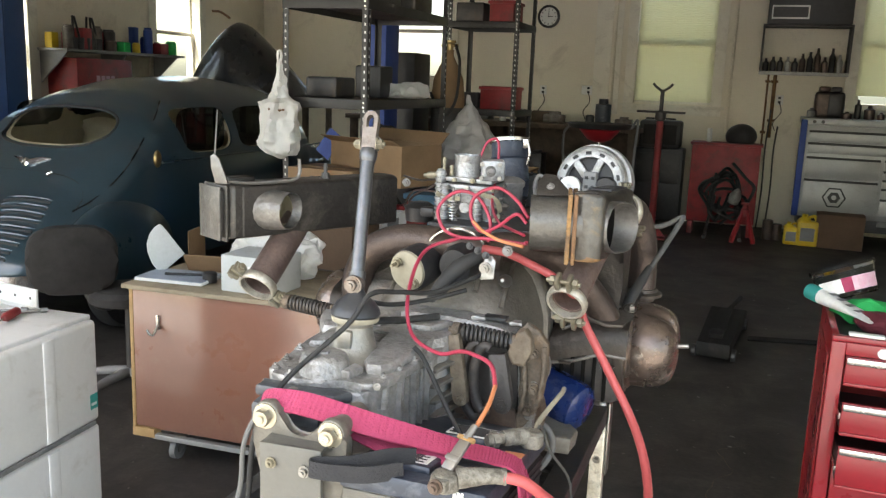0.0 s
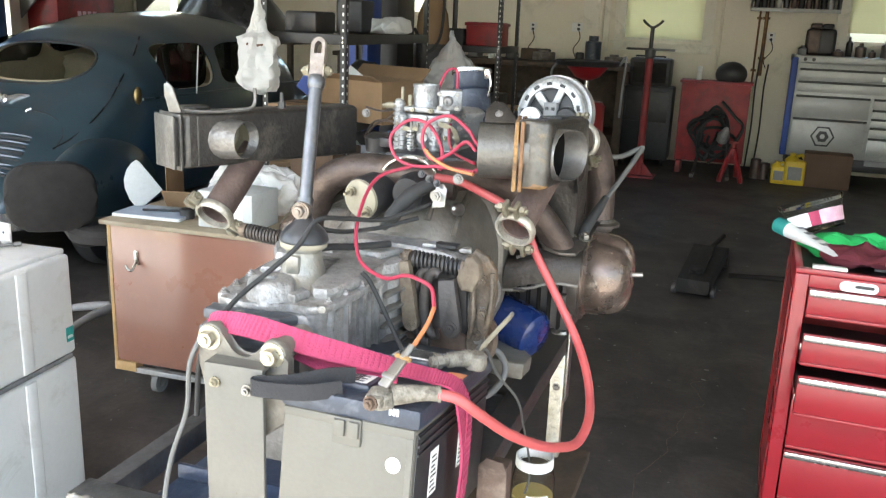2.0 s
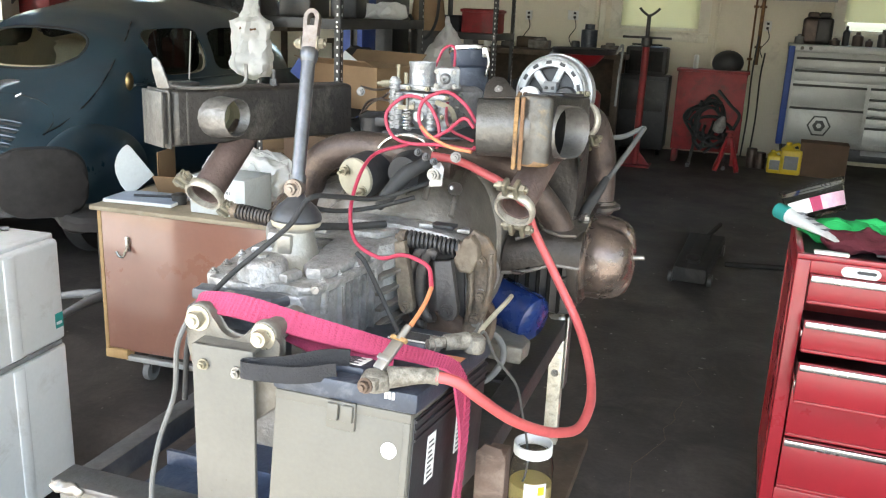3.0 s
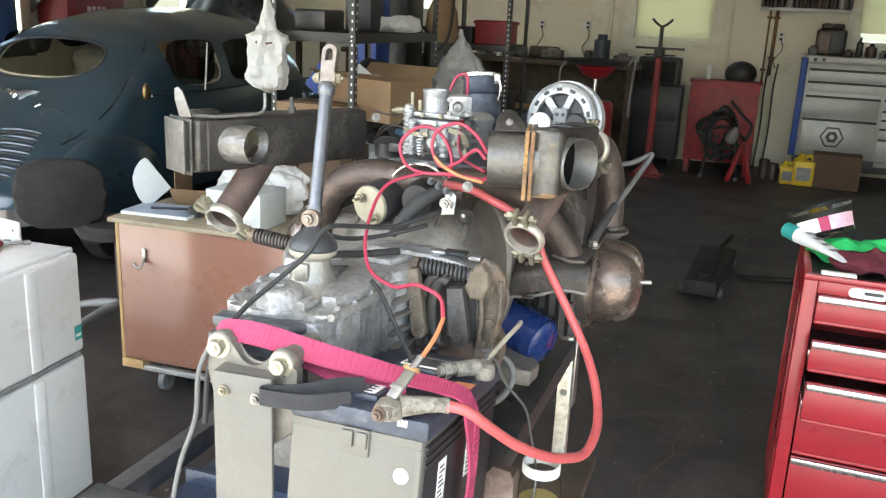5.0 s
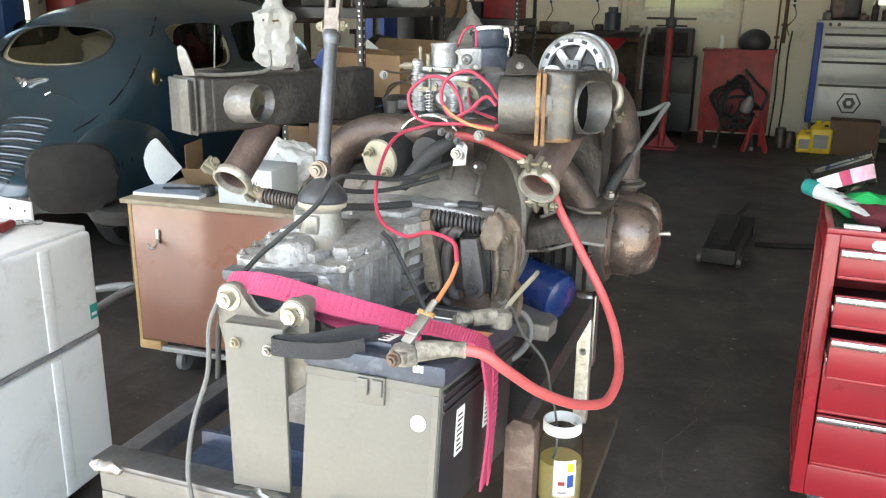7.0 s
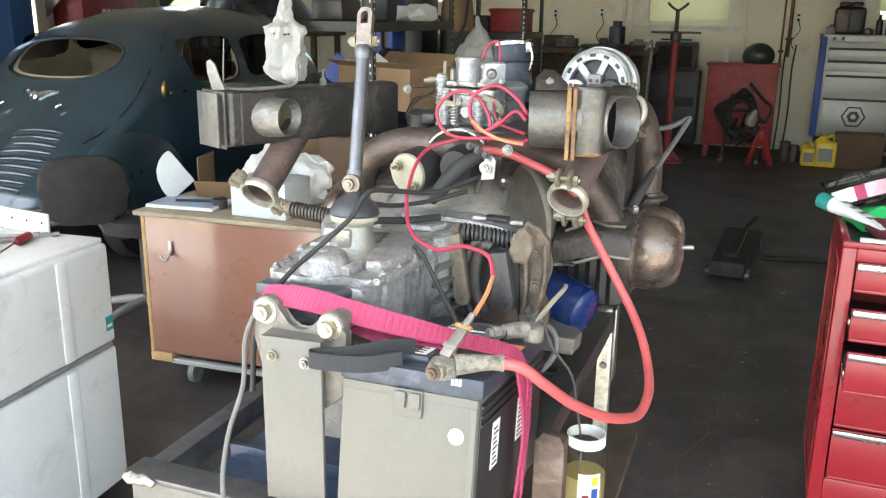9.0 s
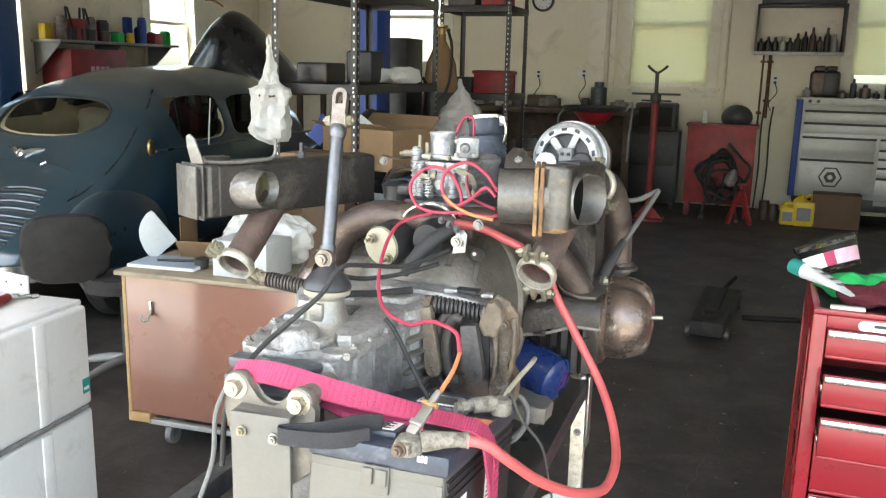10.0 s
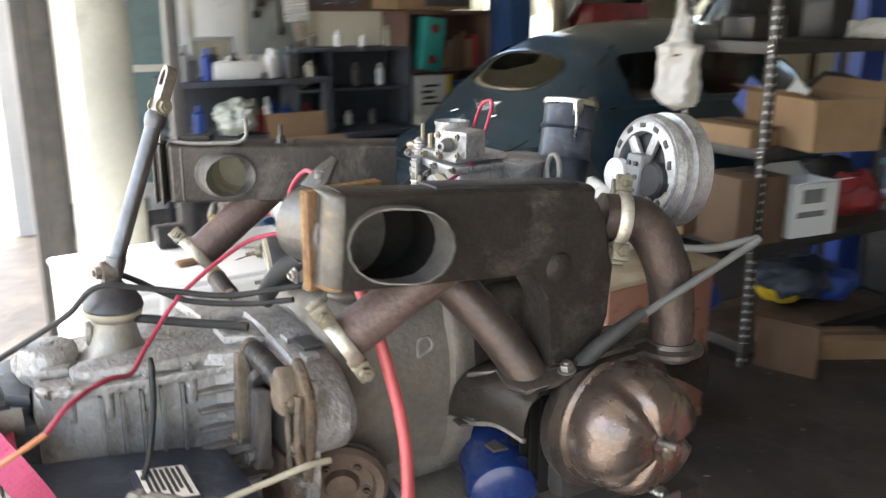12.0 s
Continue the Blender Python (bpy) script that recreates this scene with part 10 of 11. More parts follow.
chbox("chest_body", (0.04, 0.02, 0.30), (1.9, 0.75, 1.36), "silver_paint", 0.008)
chbox("corner_guard", (-0.02, -0.03, 0.30), (0.05, 0.06, 1.42), "bright_blue", 0.012, None, "blue corner guard")
chbox("chest_top", (0.0, -0.02, 1.36), (1.92, 0.78, 1.44), "silver_paint", 0.01)
chbox("chest_base", (0.06, 0.02, 0.16), (1.88, 0.7, 0.30), "black", 0.01)
for x in (0.2, 0.75, 1.7):
    bm = bm_new()
    rod(bm, (x - 0.03, 0.1, 0.08), (x + 0.03, 0.1, 0.08), 0.08, seg=18)
    part("castor", bm, M["rubber"], tc)
for x0, x1, z0, z1 in ((0.08, 1.85, 1.17, 1.28), (0.08, 1.85, 1.04, 1.14), (0.08, 0.86, 0.76, 0.98), (0.08, 0.86, 0.36, 0.72), (0.90, 1.85, 0.88, 0.98), (0.90, 1.85, 0.78, 0.86), (0.90, 1.85, 0.68, 0.76), (0.90, 1.85, 0.56, 0.66), (0.90, 1.85, 0.36, 0.54)):
    d = chbox("drawer", (x0, 0.0, z0), (x1, 0.02, z1), "silver_paint", 0.004)
    chbox("drawer_gap", (x0, -0.004, z1 - 0.004), (x1, 0.018, z1 + 0.022), "ink", 0.001, d)
bm = bm_new()
for r0, r1 in ((0.11, 0.13), (0.03, 0.07)):
    hexo = [(0.42 + r1 * math.cos(math.pi / 3 * k), 0.54 + r1 * math.sin(math.pi / 3 * k)) for k in range(6)]
    hexi = [(0.42 + r0 * math.cos(math.pi / 3 * k), 0.54 + r0 * math.sin(math.pi / 3 * k)) for k in range(6)]
    for k in range(6):
        j = (k + 1) % 6
        prism(bm, [hexo[k], hexo[j], hexi[j], hexi[k]], 0.001, 0.003, TOY)
part("maker_mark", bm, M["ink"], tc, "dark hexagonal mark")
bm = bm_new()
for k in range(5):
    box(bm, (0.95 + 0.07 * k, -0.006, 1.19), (1.0 + 0.07 * k, -0.001, 1.24))
part("maker_plate", bm, M["label_white"], tc)
bm = bm_new()
for k in range(2):
    lathe(bm, (0.12 + 0.09 * k, -0.021, 1.40), (0, -1, 0), [(0, 0.02), (0.006, 0.016)], 12)
part("lock", bm, M["dark_steel"], tc)
bm = bm_new()
box(bm, (0.90, -0.006, 0.24), (1.8, 0.0, 0.30))
part("base_strip", bm, M["grey"], tc)
rnd = random.Random(21)
for k in range(14):
    x = 0.65 + 0.125 * k
    h = rnd.uniform(0.08, 0.26)
    r = rnd.uniform(0.03, 0.06)
    bm = bm_new()
    if k in (1, 2):
        box(bm, (-0.10, -0.09, 0), (0.10, 0.09, 0.30), None, 0.04, 3)
        box(bm, (-0.06, -0.06, 0.3), (0.06, 0.06, 0.36), None, 0.02)
    else:
        lathe(bm, (0, 0, 0), (0, 0, 1), [(0, r), (h * 0.7, r), (h * 0.8, r * 0.45), (h, r * 0.4)], 16)
    mat = rnd.choice(["dark_steel", "black", "alloy_dirty", "exhaust", "silver_paint", "grey"])
    solid("bottle" if k not in (1, 2) else "drill_case", bm, M[mat], ("dark bottle" if k not in (1, 2) else "dark tool case") + " standing on the tool chest", "bottle" if k not in (1, 2) else "case", "things on the tool chest").location = (x, 11.05 + rnd.uniform(-0.12, 0.12), 1.441)

# wall cabinet, clock, outlets, cords
wc = thing("wall_cabinet", "open dark wall shelf with bottles and a microwave", "wall shelf", (0.02, 11.26, 1.93))
for nm, lo, hi, mat in (("bottom_board", (0, 0, 0), (1.0, 0.335, 0.03), "shelf_black"), ("side_board", (0, 0, 0.03), (0.025, 0.335, 0.56), "shelf_black"), ("side_board", (0.975, 0, 0.03), (1.0, 0.335, 0.56), "shelf_black"), ("top_board", (0, 0, 0.56), (1.0, 0.335, 0.59), "shelf_black"), ("back_board", (0.025, 0.31, 0.03), (0.975, 0.335, 0.56), "wall"), ("edge_strip", (0, -0.006, -0.01), (1.0, 0.0, 0.035), "silver_paint")):
    bm = bm_new()
    box(bm, lo, hi, None, 0.003)
    part(nm, bm, M[mat], wc)
bm = bm_new()
box(bm, (0.06, 11.28, 2.523), (1.0, 11.58, 3.1), None, 0.01)
mw = solid("black_box", bm, M["black"], "large black box on the wall shelf", "box")
bm = bm_new()
for lo, hi in (((0.10, 11.276, 2.58), (0.52, 11.279, 2.60)), ((0.10, 11.276, 2.72), (0.52, 11.279, 2.74)), ((0.10, 11.276, 2.60), (0.115, 11.279, 2.72)), ((0.505, 11.276, 2.60), (0.52, 11.279, 2.72))):
    box(bm, lo, hi)
part("white_outline", bm, M["label_white"], mw)
rnd = random.Random(31)
for k in range(11):
    h = rnd.uniform(0.16, 0.30)
    bm = bm_new()
    lathe(bm, (0, 0, 0), (0, 0, 1), [(0, 0.036), (h * 0.65, 0.036), (h * 0.78, 0.016), (h, 0.014)], 14)
    mat = rnd.choice(["black", "dark_steel", "red_dull", "exhaust", "carton_dark", "silver_paint", "black"])
    solid("bottle", bm, M[mat], "fluid bottle standing on the wall shelf", "bottle", "bottles on the wall shelf").location = (0.09 + 0.083 * k, 11.42 + rnd.uniform(-0.05, 0.05), 1.961)
ck = thing("wall_clock", "round wall clock with a dark rim", "clock", (-2.70, Y_NORTH, 2.60))
bm = bm_new()
lathe(bm, (0, 0, 0), (0, -1, 0), [(0, 0.15), (0.04, 0.15), (0.045, 0.13), (0.03, 0.12), (0.028, 0.118)], 36)
part("rim", bm, M["black"], ck)
bm = bm_new()
lathe(bm, (0, -0.030, 0), (0, -1, 0), [(0, 0.119), (0.002, 0.119)], 36)
part("dial", bm, M["label_white"], ck)
bm = bm_new()
box(bm, (-0.004, -0.036, -0.01), (0.004, -0.033, 0.08))
box(bm, (-0.01, -0.036, -0.004), (0.055, -0.033, 0.004))
for k in range(12):
    a = math.pi / 6 * k
    box(bm, (-0.004, -0.034, 0.088), (0.004, -0.0322, 0.108), Matrix.Rotation(a, 4, "Y"))
part("clock_hands", bm, M["ink"], ck)
for x, z, big in ((-2.72, 1.63, 0), (-2.10, 1.65, 1), (0.30, 1.62, 0)):
    ol = thing("wall_outlet", "white wall outlet with a black plug", "outlet", (x, Y_NORTH, z), "wall outlets")
    bm = bm_new()
    box(bm, (-0.045 - 0.05 * big, -0.012, -0.06), (0.045 + 0.02 * big, 0.0, 0.06), None, 0.004)
    part("cover_plate", bm, M["label_white"], ol)
    bm = bm_new()
    for dz in (-0.025, 0.028):
        box(bm, (-0.016, -0.03, dz - 0.014), (0.016, -0.011, dz + 0.014), None, 0.004)
    part("plug", bm, M["black"], ol)
    bm = bm_new()
    tube(bm, [(0, -0.03, -0.02), (0.03, -0.05, -0.15), (-0.05, -0.03, -0.28), (-0.02, -0.03, -0.38)], 0.006, 6)
    part("cord", bm, M["rubber"], ol)
for x, z0, z1, r in ((-1.80, 1.2, 3.55, 0.03), (-0.30, 1.1, 3.55, 0.018), (0.14, 1.0, 1.93, 0.012), (0.22, 1.15, 1.93, 0.022)):
    bm = bm_new()
    rod(bm, (x, Y_NORTH - 0.045, z0), (x, Y_NORTH - 0.045, z1), r, seg=12)
    for z in (z0 + 0.2, z1 - 0.1):
        box(bm, (x - r - 0.02, Y_NORTH - 0.05, z), (x + r + 0.02, Y_NORTH, z + 0.03))
    solid("wall_pipe", bm, M["wall"] if x < -0.1 else M["rust"], "painted pipe running up the wall" if x < -0.1 else "rusty chain and bar hanging on the wall", "pipe")
bm = bm_new()
box(bm, (-2.05, 11.575, 1.35), (-1.70, 11.6, 3.6), None, 0.003)
structure("trim.north", bm, M["trim"])

# blue bin, board and stools near the bench
for lab, lo, hi, mat in (("blue lidded plastic bin under the bench", (-2.42, 5.98, 0.60), (-1.80, 6.38, 0.84), "pale_blue"), ("dark trolley under the bin", (-2.46, 5.95, 0.0), (-1.78, 6.42, 0.60), "black"), ("dark plastic container by the bench", (-2.05, 7.9, 0.45), (-1.9, 8.1, 0.85), "hutch_black"), ("dark trunk by the bench", (-2.3, 7.85, 0.0), (-1.7, 8.3, 0.45), "black"), ("white bucket by the drainer", (-1.95, 8.9, 0.35), (-1.7, 9.15, 0.62), "label_white"), ("low wooden bench by the drainer", (-2.3, 8.7, 0.26), (-1.66, 9.3, 0.35), "wood")):
    bm = bm_new()
    box(bm, lo, hi, None, 0.02, 3)
    low = "low wooden" in lab
    crate = solid("low_bench" if low else "storage_box", bm, M[mat], lab, "bench" if low else "box")
    if "lidded" in lab:
        bm = bm_new()
        box(bm, (lo[0] - 0.02, lo[1] - 0.02, hi[2] - 0.04), (hi[0] + 0.02, hi[1] + 0.02, hi[2] + 0.004), None, 0.008)
        part("lid", bm, M[mat], crate)
        bm = bm_new()
        box(bm, (lo[0] + 0.01, lo[1] - 0.006, lo[2] + 0.03), (hi[0] - 0.01, lo[1] - 0.001, lo[2] + 0.055), None, 0.002)
        part("pale_band", bm, M["label_white"], crate, "white band along the front")
    if "trolley" in lab:
        for z in (0.2, 0.4):
            bm = bm_new()
            box(bm, (lo[0] + 0.03, lo[1] - 0.012, z), (hi[0] - 0.03, lo[1] - 0.002, z + 0.15), None, 0.004)
            part("drawer_front", bm, M["shelf_black"], crate)
    if low:
        for x in (lo[0] + 0.03, hi[0] - 0.09):
            for y in (lo[1] + 0.03, hi[1] - 0.09):
                bm = bm_new()
                box(bm, (x, y, 0), (x + 0.06, y + 0.06, 0.262))
                part("leg", bm, M[mat], crate)
bm = bm_new()
box(bm, (-2.75, 9.0, 0.76), (-2.2, 9.4, 0.78))
for x in (-2.72, -2.25):
    for y in (9.03, 9.33):
        box(bm, (x, y, 0), (x + 0.04, y + 0.04, 0.76))
solid("small_table", bm, M["ply_edge"], "small plywood table by the workbench", "table")

# ---- west side ----
ws = thing("wall_shelf", "grey wall shelf crowded with cans, jars and tools", "wall shelf", (X_WEST, 7.12, 1.88))
bm = bm_new()
box(bm, (0, 0, -0.03), (0.42, 1.95, 0.0), None, 0.004)
part("shelf_board", bm, M["grey"], ws)
for y in (0.05, 0.95, 1.85):
    bm = bm_new()
    prism(bm, [(0.01, -0.03), (0.38, -0.03), (0.01, -0.36)], y, y + 0.02, TOY @ Matrix.Scale(-1, 4, (0, 0, 1)))
    part("bracket", bm, M["grey"], ws)
rnd = random.Random(41)
for k in range(18):
    y = 7.2 + 1.8 * k / 17
    h = rnd.uniform(0.10, 0.26) if k not in (12, 13) else 0.3
    r = rnd.uniform(0.04, 0.08)
    bm = bm_new()
    if k % 3 == 0:
        box(bm, (-r, -r, 0), (r, r, h), None, 0.01)
    else:
        lathe(bm, (0, 0, 0), (0, 0, 1), [(0, r), (h * 0.9, r), (h * 0.92, r * 0.8), (h, r * 0.8)], 16)
    mat = rnd.choice(["red_dull", "dark_steel", "yellow", "black", "alloy_dirty", "label_white", "exhaust", "green", "grey"]) if k not in (12, 13, 14) else "bright_blue"
    solid("shelf_can", bm, M[mat], "old can or jar crowded on the wall shelf", "can", "cans on the wall shelf").location = (X_WEST + 0.15 + 0.12 * (k % 2), y, 1.8805)
for k in range(5):
    bm = bm_new()
    rod(bm, (0, 0, 0.1), (rnd.uniform(-0.03, 0.03), rnd.uniform(-0.06, 0.06), 0.34), 0.012, seg=8)
    lathe(bm, (0, 0, 0), (0, 0, 1), [(0, 0.04), (0.12, 0.045)], 12)
    solid("brush", bm, M["black"], "brush standing in a pot on the wall shelf", "brush", "brushes").location = (X_WEST + 0.30, 7.35 + 0.09 * k, 1.8805)
rb = thing("red_cabinet", "dark red metal cabinet with faint pale lettering", "cabinet", (X_WEST + 0.42, 7.25, 1.05))
bm = bm_new()
box(bm, (-0.40, 0, 0), (0, 0.85, 0.74), None, 0.01)
part("cabinet_body", bm, M["red_dull"], rb)
bm = bm_new()
for k in range(4):
    box(bm, (0.0005, 0.28 + 0.075 * k, 0.48), (0.002, 0.335 + 0.075 * k, 0.56))
part("faded_mark", bm, M["pink"], rb)
bm = bm_new()
box(bm, (X_WEST + 0.02, 7.1, 0.0), (X_WEST + 0.75, 9.2, 1.05), None, 0.01)
solid("side_bench", bm, M["wood"], "dark side bench along the wall", "bench")

# boards, desk, hutch
bm = bm_new()
box(bm, (X_WEST + 0.002, 4.15, 1.70), (X_WEST + 0.03, 5.25, 2.9), None, 0.004)
solid("brown_board", bm, M["board"], "dark brown notice board on the wall", "board")
cal = thing("calendar", "dark printed calendar poster on the notice board", "poster", (X_WEST + 0.032, 4.2, 1.74))
bm = bm_new()
box(bm, (0, 0, 0), (0.004, 0.50, 0.60))
part("sheet", bm, M["slate"], cal)
rnd = random.Random(51)
bm = bm_new()
for k in range(60):
    y, z = rnd.uniform(0.02, 0.42), rnd.uniform(0.02, 0.55)
    box(bm, (0.0045, y, z), (0.0055, y + rnd.uniform(0.02, 0.08), z + rnd.uniform(0.008, 0.03)))
tagged(part("print", bm, M["sack_pink"], cal), kind="stuff")
bm = bm_new()
for k in range(40):
    y, z = rnd.uniform(0.02, 0.42), rnd.uniform(0.02, 0.55)
    box(bm, (0.0056, y, z), (0.0064, y + rnd.uniform(0.02, 0.06), z + rnd.uniform(0.006, 0.02)))
tagged(part("print", bm, M["label_white"], cal), kind="stuff")
cb = carton("open brown carton on the stacked shelves", (0.50, 0.80, 0.44), (-6.85, 4.70, 1.715), 0, "carton", open_top=False)
# flat dark plate on the closed box stands in for its shaded inside
bm = bm_new()
box(bm, (0.501, 0.30, 0.03), (0.506, 0.77, 0.41))
part("opening_shade", bm, M["ink"], cb)
bk = thing("bookcase", "brown open bookcase stacked with boxes", "bookcase", (-6.95, 4.86, 0))
for lo, hi in (((0, 0, 0), (0.5, 0.03, 1.71)), ((0, 0.90, 0), (0.5, 0.93, 1.71)), ((0, 0.03, 1.67), (0.5, 0.90, 1.71)), ((0, 0.03, 1.15), (0.5, 0.90, 1.18)), ((0, 0.03, 0.60), (0.5, 0.90, 0.63)), ((0, 0.03, 0.02), (0.02, 0.90, 1.67))):
    bm = bm_new()
    box(bm, lo, hi, None, 0.003)
    part("board", bm, M["board"], bk)
tl = thing("teal_box", "tall teal card box with red rounds", "box", (-6.50, 4.98, 1.181))
tl.rotation_euler = (radians(-7), 0, 0)
bm = bm_new()
box(bm, (-0.1, 0, 0), (0.1, 0.22, 0.48), None, 0.004)
part("card", bm, M["teal"], tl)
for z in (0.10, 0.38):
    bm = bm_new()
    lathe(bm, (0.1005, 0.11, z), (1, 0, 0), [(0, 0.045), (0.001, 0.045)], 20)
    part("round_print", bm, M["red_dull"], tl)
for k in range(5):
    bm = bm_new()
    box(bm, (-0.12, 0, 0), (0.12, 0.06, 0.26 + 0.04 * (k % 3)), Matrix.Rotation(radians(-6 + 3 * k), 4, "X"), 0.004)
    solid("upright_box", bm, M[["carton", "board", "carton_dark", "carton", "red_dull"][k]], "narrow carton stood upright on the bookcase", "box", "upright boxes").location = (-6.62, 5.30 + 0.085 * k, 1.181)
wy = thing("white_yellow_carton", "white and yellow shipping carton", "box", (-6.55, 4.95, 0.76))
bm = bm_new()
box(bm, (-0.15, 0, 0), (0.15, 0.36, 0.36), None, 0.004)
part("carton_body", bm, M["label_white"], wy)
bm = bm_new()
box(bm, (0.1505, 0.30, 0.0), (0.152, 0.36, 0.36))
part("yellow_edge", bm, M["yellow"], wy)
bm = bm_new()
for k in range(4):
    box(bm, (0.1505, 0.04 + 0.02 * (k % 2), 0.09 + 0.055 * k), (0.152, 0.22 - 0.03 * (k % 3), 0.115 + 0.055 * k))
part("carton_print", bm, M["ink"], wy)
bm = bm_new()
box(bm, (-6.95, 4.93, 0.0), (-6.3, 5.75, 0.758), None, 0.006)
solid("low_cupboard", bm, M["trim"], "pale low cupboard under the cartons", "cupboard")
bm = bm_new()
box(bm, (-6.65, 5.42, 0.76), (-6.42, 5.62, 1.05), None, 0.01)
solid("blue_carton", bm, M["bright_blue"], "blue carton beside the shipping carton", "box")
hu = thing("desk_hutch", "black desk hutch with open pigeonholes", "desk", (-6.25, 3.50, 0))
for nm, lo, hi in (("desk_top", (0, 0, 0.74), (0.75, 1.02, 0.78)), ("side_panel", (0, 0, 0), (0.7, 0.03, 0.74)), ("side_panel", (0, 0.99, 0), (0.7, 1.02, 0.74)), ("hutch_side", (0.1, 0.0, 0.78), (0.5, 0.03, 1.42)), ("hutch_side", (0.1, 0.99, 0.78), (0.5, 1.02, 1.42)), ("hutch_top", (0.1, 0.03, 1.39), (0.5, 0.99, 1.42)), ("hutch_shelf", (0.1, 0.03, 1.08), (0.5, 0.99, 1.10)), ("hutch_back", (0.1, 0.03, 0.78), (0.12, 0.99, 1.39)), ("divider", (0.12, 0.30, 0.78), (0.48, 0.32, 1.39)), ("modesty_panel", (0.05, 0.03, 0.1), (0.08, 0.99, 0.74))):
    bm = bm_new()
    box(bm, lo, hi, None, 0.003)
    part(nm, bm, M["hutch_black"], hu)
rnd = random.Random(61)
for k in range(12):
    y = 3.57 + 0.075 * k
    z = (0.781, 1.101, 1.421)[k % 3]
    h = rnd.uniform(0.08, 0.2)
    bm = bm_new()
    lathe(bm, (0, 0, 0), (0, 0, 1), [(0, 0.03), (h * 0.7, 0.03), (h * 0.8, 0.014), (h, 0.014)], 12)
    solid("small_bottle", bm, M[rnd.choice(["label_white", "label_white", "cream", "grey", "dark_steel", "alloy_dirty"])], "small bottle on the black desk hutch", "bottle", "desk bottles").location = (-5.95, y, z)
# bench with bottles by the window side
sb = thing("side_table", "dark narrow bench crowded with bottles", "bench", (-6.3, 2.55, 0))
for nm, lo, hi in (("table_top", (0, 0, 1.17), (0.75, 1.15, 1.21)), ("table_shelf", (0, 0, 0.78), (0.75, 1.15, 0.81)), ("table_leg", (0.02, 0.0, 0), (0.08, 0.06, 1.17)), ("table_leg", (0.67, 0.0, 0), (0.73, 0.06, 1.17)), ("table_leg", (0.02, 1.09, 0), (0.08, 1.15, 1.17)), ("table_leg", (0.67, 1.09, 0), (0.73, 1.15, 1.17)), ("table_back", (0.0, 0.06, 0.2), (0.02, 1.09, 1.17))):
    bm = bm_new()
    box(bm, lo, hi, None, 0.003)
    part(nm, bm, M["hutch_black"], sb)
for k in range(26):
    y = 2.62 + 0.08 * (k % 13)
    up = k < 13
    if not up and 2.75 < y < 3.08:
        y += 0.36
    h = rnd.uniform(0.10, 0.27)
    r = rnd.uniform(0.028, 0.05)
    bm = bm_new()
    lathe(bm, (0, 0, 0), (0, 0, 1), [(0, r), (h * 0.72, r), (h * 0.8, r * 0.5), (h, r * 0.45)], 14)
    solid("fluid_bottle", bm, M[rnd.choice(["label_white", "label_white", "bright_blue", "yellow", "red_dull", "grey", "dark_steel", "cream"])], "fluid bottle on the crowded narrow bench", "bottle", "bench bottles").location = (-5.68 - 0.10 * (k % 2), y, 1.211 if up else 0.811)
bm = bm_new()
box(bm, (0, 0, 0), (0.28, 0.36, 0.13), None, 0.02)
solid("white_tray", bm, M["label_white"], "white plastic tray on the narrow bench", "tray").location = (-5.9, 2.82, 1.211)
# crumpled bags on and before the narrow bench
bm = bm_new()
bmesh.ops.create_icosphere(bm, subdivisions=5, radius=1.0, matrix=Matrix.Translation((0, 0, 0.13)) @ Matrix.Diagonal((0.13, 0.15, 0.14, 1)))
jitter(bm, 0.06, 9, 2.0)
jitter(bm, 0.03, 24, 5.0)
for v in bm.verts:
    v.co.z = max(0.0, v.co.z)
solid("plastic_bag", bm, M["crumpled_bag"], "crumpled pale plastic bag on the narrow bench", "bag").location = (-5.62, 2.92, 0.811)
bm = bm_new()
box(bm, (-0.09, -0.15, 0.0), (0.09, 0.15, 0.66), None, 0.03, 3)
bmesh.ops.subdivide_edges(bm, edges=bm.edges, cuts=3, use_grid_fill=True)
jitter(bm, 0.05, 6, 3.0)
jitter(bm, 0.02, 22, 1.0)
for v in bm.verts:
    v.co.z = max(0.0, v.co.z)
sack = solid("striped_sack", bm, M["sack"], "crumpled pink and cream striped sack on the floor", "sack")
sack.location = (-5.33, 2.87, 0.0)
for k in range(5):
    bm = bm_new()
    ribbon(bm, [(0.112 + 0.006 * (k % 2), -0.15, 0.12 + 0.115 * k), (0.124, -0.05, 0.15 + 0.115 * k), (0.118, 0.05, 0.13 + 0.115 * k), (0.112, 0.15, 0.17 + 0.115 * k)], (0, 0.1, 1), 0.05, 0.003, 6, waves=0.002)
    part("stripe", bm, M["sack_pink"], sack, "faded pink stripe")
bm = bm_new()
box(bm, (-0.10, -0.08, 0.0), (0.10, 0.08, 0.74), None, 0.02, 3)
box(bm, (-0.06, -0.05, 0.735), (0.06, 0.05, 0.77), None, 0.008, 3)
solid("plastic_can", bm, M["post_blue"], "tall blue plastic can on the floor", "can").location = (-5.33, 3.12, 0)
wb = carton("white carton with open brown flaps on a red cooler", (0.36, 0.46, 0.41), (-5.1, 3.02, 0.40), 4, "white")
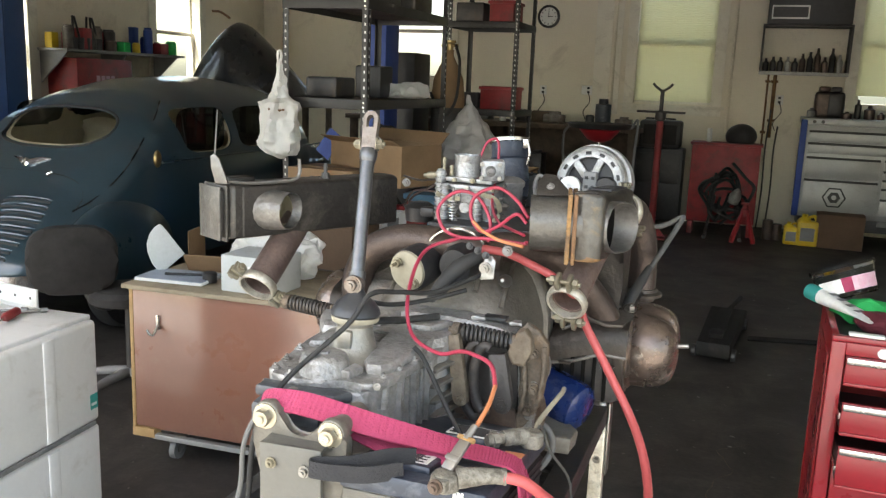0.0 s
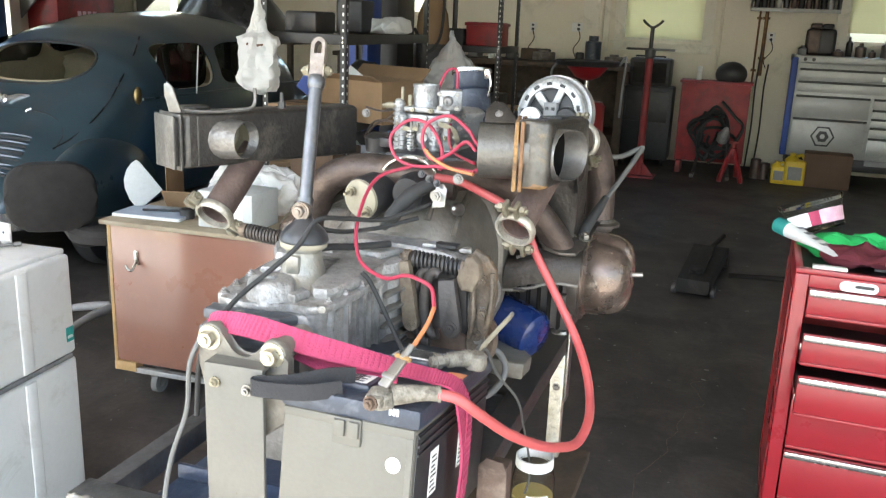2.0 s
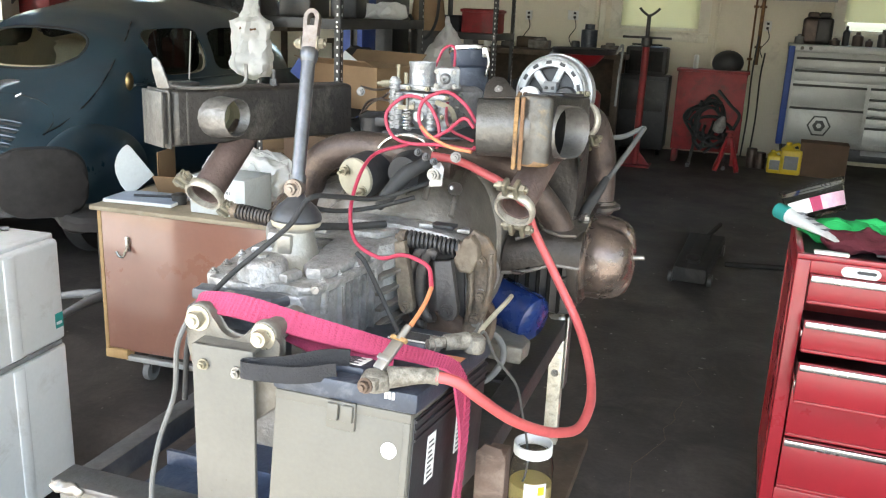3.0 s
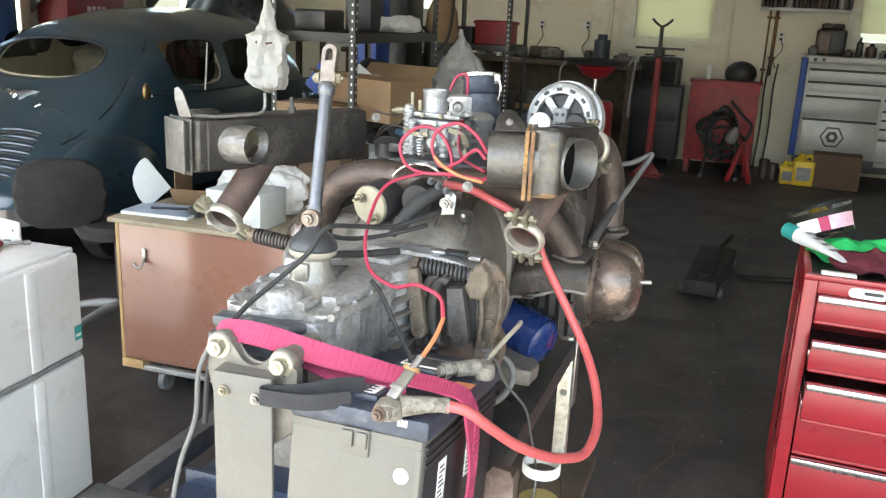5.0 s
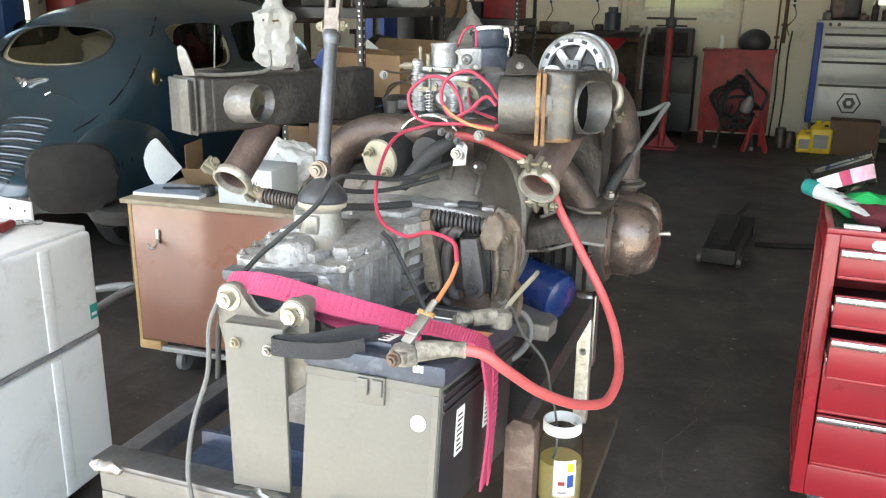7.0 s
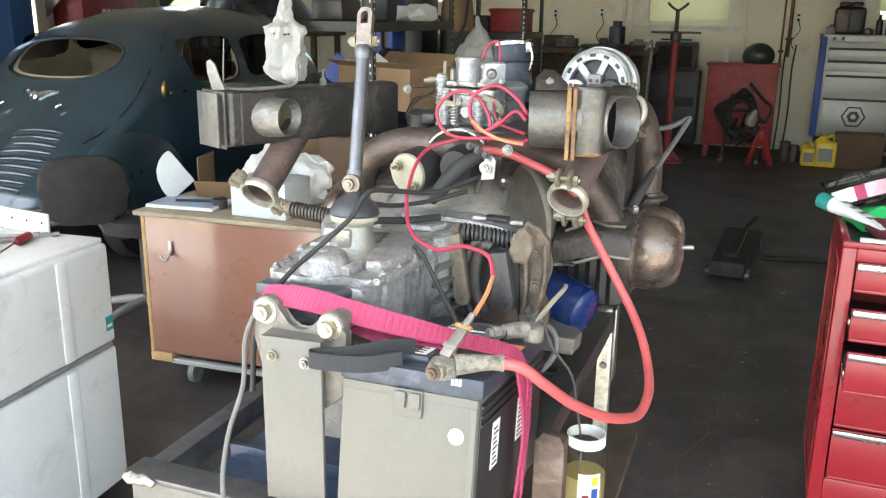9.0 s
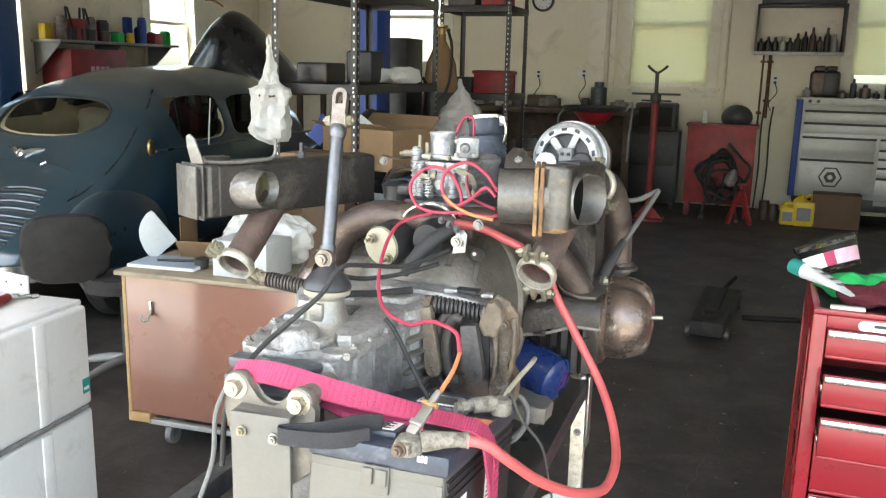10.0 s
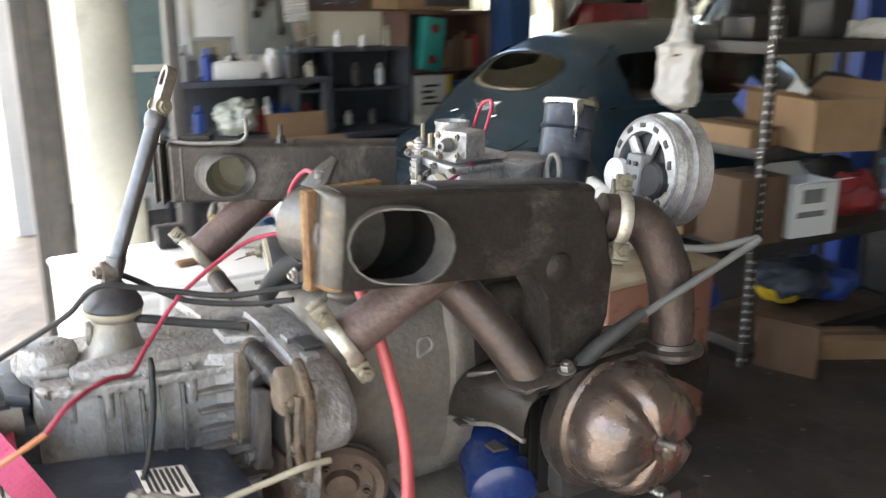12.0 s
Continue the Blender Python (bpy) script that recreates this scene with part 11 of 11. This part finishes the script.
for lo, hi, m in (((-0.002, 0, 0), (0.002, 0.46, 0.20), Matrix.Translation((0.0, 0, 0.411)) @ Matrix.Rotation(radians(-12), 4, "Y")), ((-0.17, 0, 0), (0, 0.46, 0.004), Matrix.Translation((0.36, 0, 0.414)) @ Matrix.Rotation(radians(16), 4, "Y")), ((0.02, -0.13, 0), (0.34, 0, 0.004), Matrix.Translation((0, 0.0, 0.411)) @ Matrix.Rotation(radians(-14), 4, "X"))):
    bm = bm_new()
    box(bm, lo, hi, m)
    part("flap", bm, M["carton"], wb, "brown cardboard flap")
bm = bm_new()
box(bm, (-5.15, 2.98, 0.0), (-4.65, 3.6, 0.36), None, 0.03, 3)
box(bm, (-5.17, 2.96, 0.34), (-4.63, 3.62, 0.40), None, 0.02, 3, mi=1)
solid("cooler", bm, [M["red_paint"], M["black"]], "red cool box with a dark lid on the floor", "cool box")
# wall clutter near the corner
for lab, lo, hi, mat in (("grey pegboard on the wall", (X_WEST + 0.002, 3.56, 1.32), (X_WEST + 0.03, 4.12, 2.9), "pegboard"), ("white wall panel", (X_WEST + 0.002, 3.10, 1.3), (X_WEST + 0.02, 3.52, 2.9), "white"), ("white painted upright board", (X_WEST + 0.002, 2.92, 0.13), (X_WEST + 0.05, 3.04, 2.9), "white")):
    bm = bm_new()
    box(bm, lo, hi, None, 0.003)
    solid("wall_board", bm, M[mat], lab, "board")
for mat, lab, y0, z0, w, h in (("label_white", "white cloth hanging on the pegboard", 3.98, 2.05, 0.24, 0.44), ("sack", "pinkish paper pinned under a white cloth", 4.03, 1.66, 0.15, 0.22)):
    bm = bm_new()
    ribbon(bm, [(0.0, 0.0, 0.0), (0.03, 0.02, -h * 0.3), (0.02, 0.035, -h * 0.65), (0.03, 0.05, -h)], (0, 1, 0.12), w, 0.004, 10, waves=0.004)
    solid("hanging_cloth", bm, M[mat], lab, "cloth").location = (X_WEST + 0.06, y0, z0)
for k in range(9):
    bm = bm_new()
    y = 3.60 + 0.055 * k
    h = 0.2 + 0.15 * ((k * 7) % 3)
    rod(bm, (0, 0, 0), (0, 0, -h), 0.012, seg=8)
    box(bm, (-0.012, -0.03, -h - 0.06), (0.012, 0.03, -h), None, 0.006)
    solid("hanging_tool", bm, M[("steel", "black", "dark_steel")[k % 3]], "hand tool hanging on the pegboard", "tool", "pegboard tools").location = (X_WEST + 0.045, y, 2.3 - 0.25 * (k % 2))
gd = thing("glazed_panel", "glazed door leaf standing against the wall, greenish reflection painted on its panes", "door", (X_WEST + 0.04, 2.26, 0.0))
bm = bm_new()
for lo, hi in (((0, 0, 0), (0.04, 0.06, 2.6)), ((0, 0.56, 0), (0.04, 0.62, 2.6)), ((0, 0.06, 2.54), (0.04, 0.56, 2.6)), ((0, 0.06, 0), (0.04, 0.56, 0.25)), ((0, 0.06, 1.2), (0.04, 0.56, 1.26))):
    box(bm, lo, hi, None, 0.004)
part("door_frame", bm, M["trim"], gd)
# opaque panes: the glass's greenish reflection is put into their colour
for z0, z1 in ((0.25, 1.2), (1.26, 2.54)):
    bm = bm_new()
    box(bm, (0.014, 0.06, z0), (0.022, 0.56, z1))
    part("pane", bm, M["pane_reflection"], gd, "opaque pane with a greenish reflection in its colour")
pf = thing("picture_frame", "pale framed print leaning on the narrow bench", "picture frame", (-6.05, 2.78, 1.211))
pf.rotation_euler = (0, radians(-12), 0)
bm = bm_new()
for lo, hi in (((0, 0, 0), (0.02, 0.34, 0.03)), ((0, 0, 0.27), (0.02, 0.34, 0.30)), ((0, 0, 0.03), (0.02, 0.03, 0.27)), ((0, 0.31, 0.03), (0.02, 0.34, 0.27))):
    box(bm, lo, hi, None, 0.003)
part("frame", bm, M["silver_paint"], pf)
bm = bm_new()
box(bm, (0.004, 0.03, 0.03), (0.010, 0.31, 0.27))
part("print", bm, M["cream"], pf)
bm = bm_new()
box(bm, (-5.9, 1.95, 0.0), (-5.2, 2.2, 0.5), None, 0.03, 3)
solid("dark_crate", bm, M["black"], "dark crate on the floor by the bay", "crate")
bm = bm_new()
lathe(bm, (-4.55, 2.95, 0), (0, 0, 1), [(0, 0.16), (0.36, 0.20), (0.38, 0.21), (0.38, 0.19), (0.03, 0.14)], 24)
solid("blue_bucket", bm, M["pale_blue"], "pale blue bucket on the floor", "bucket")
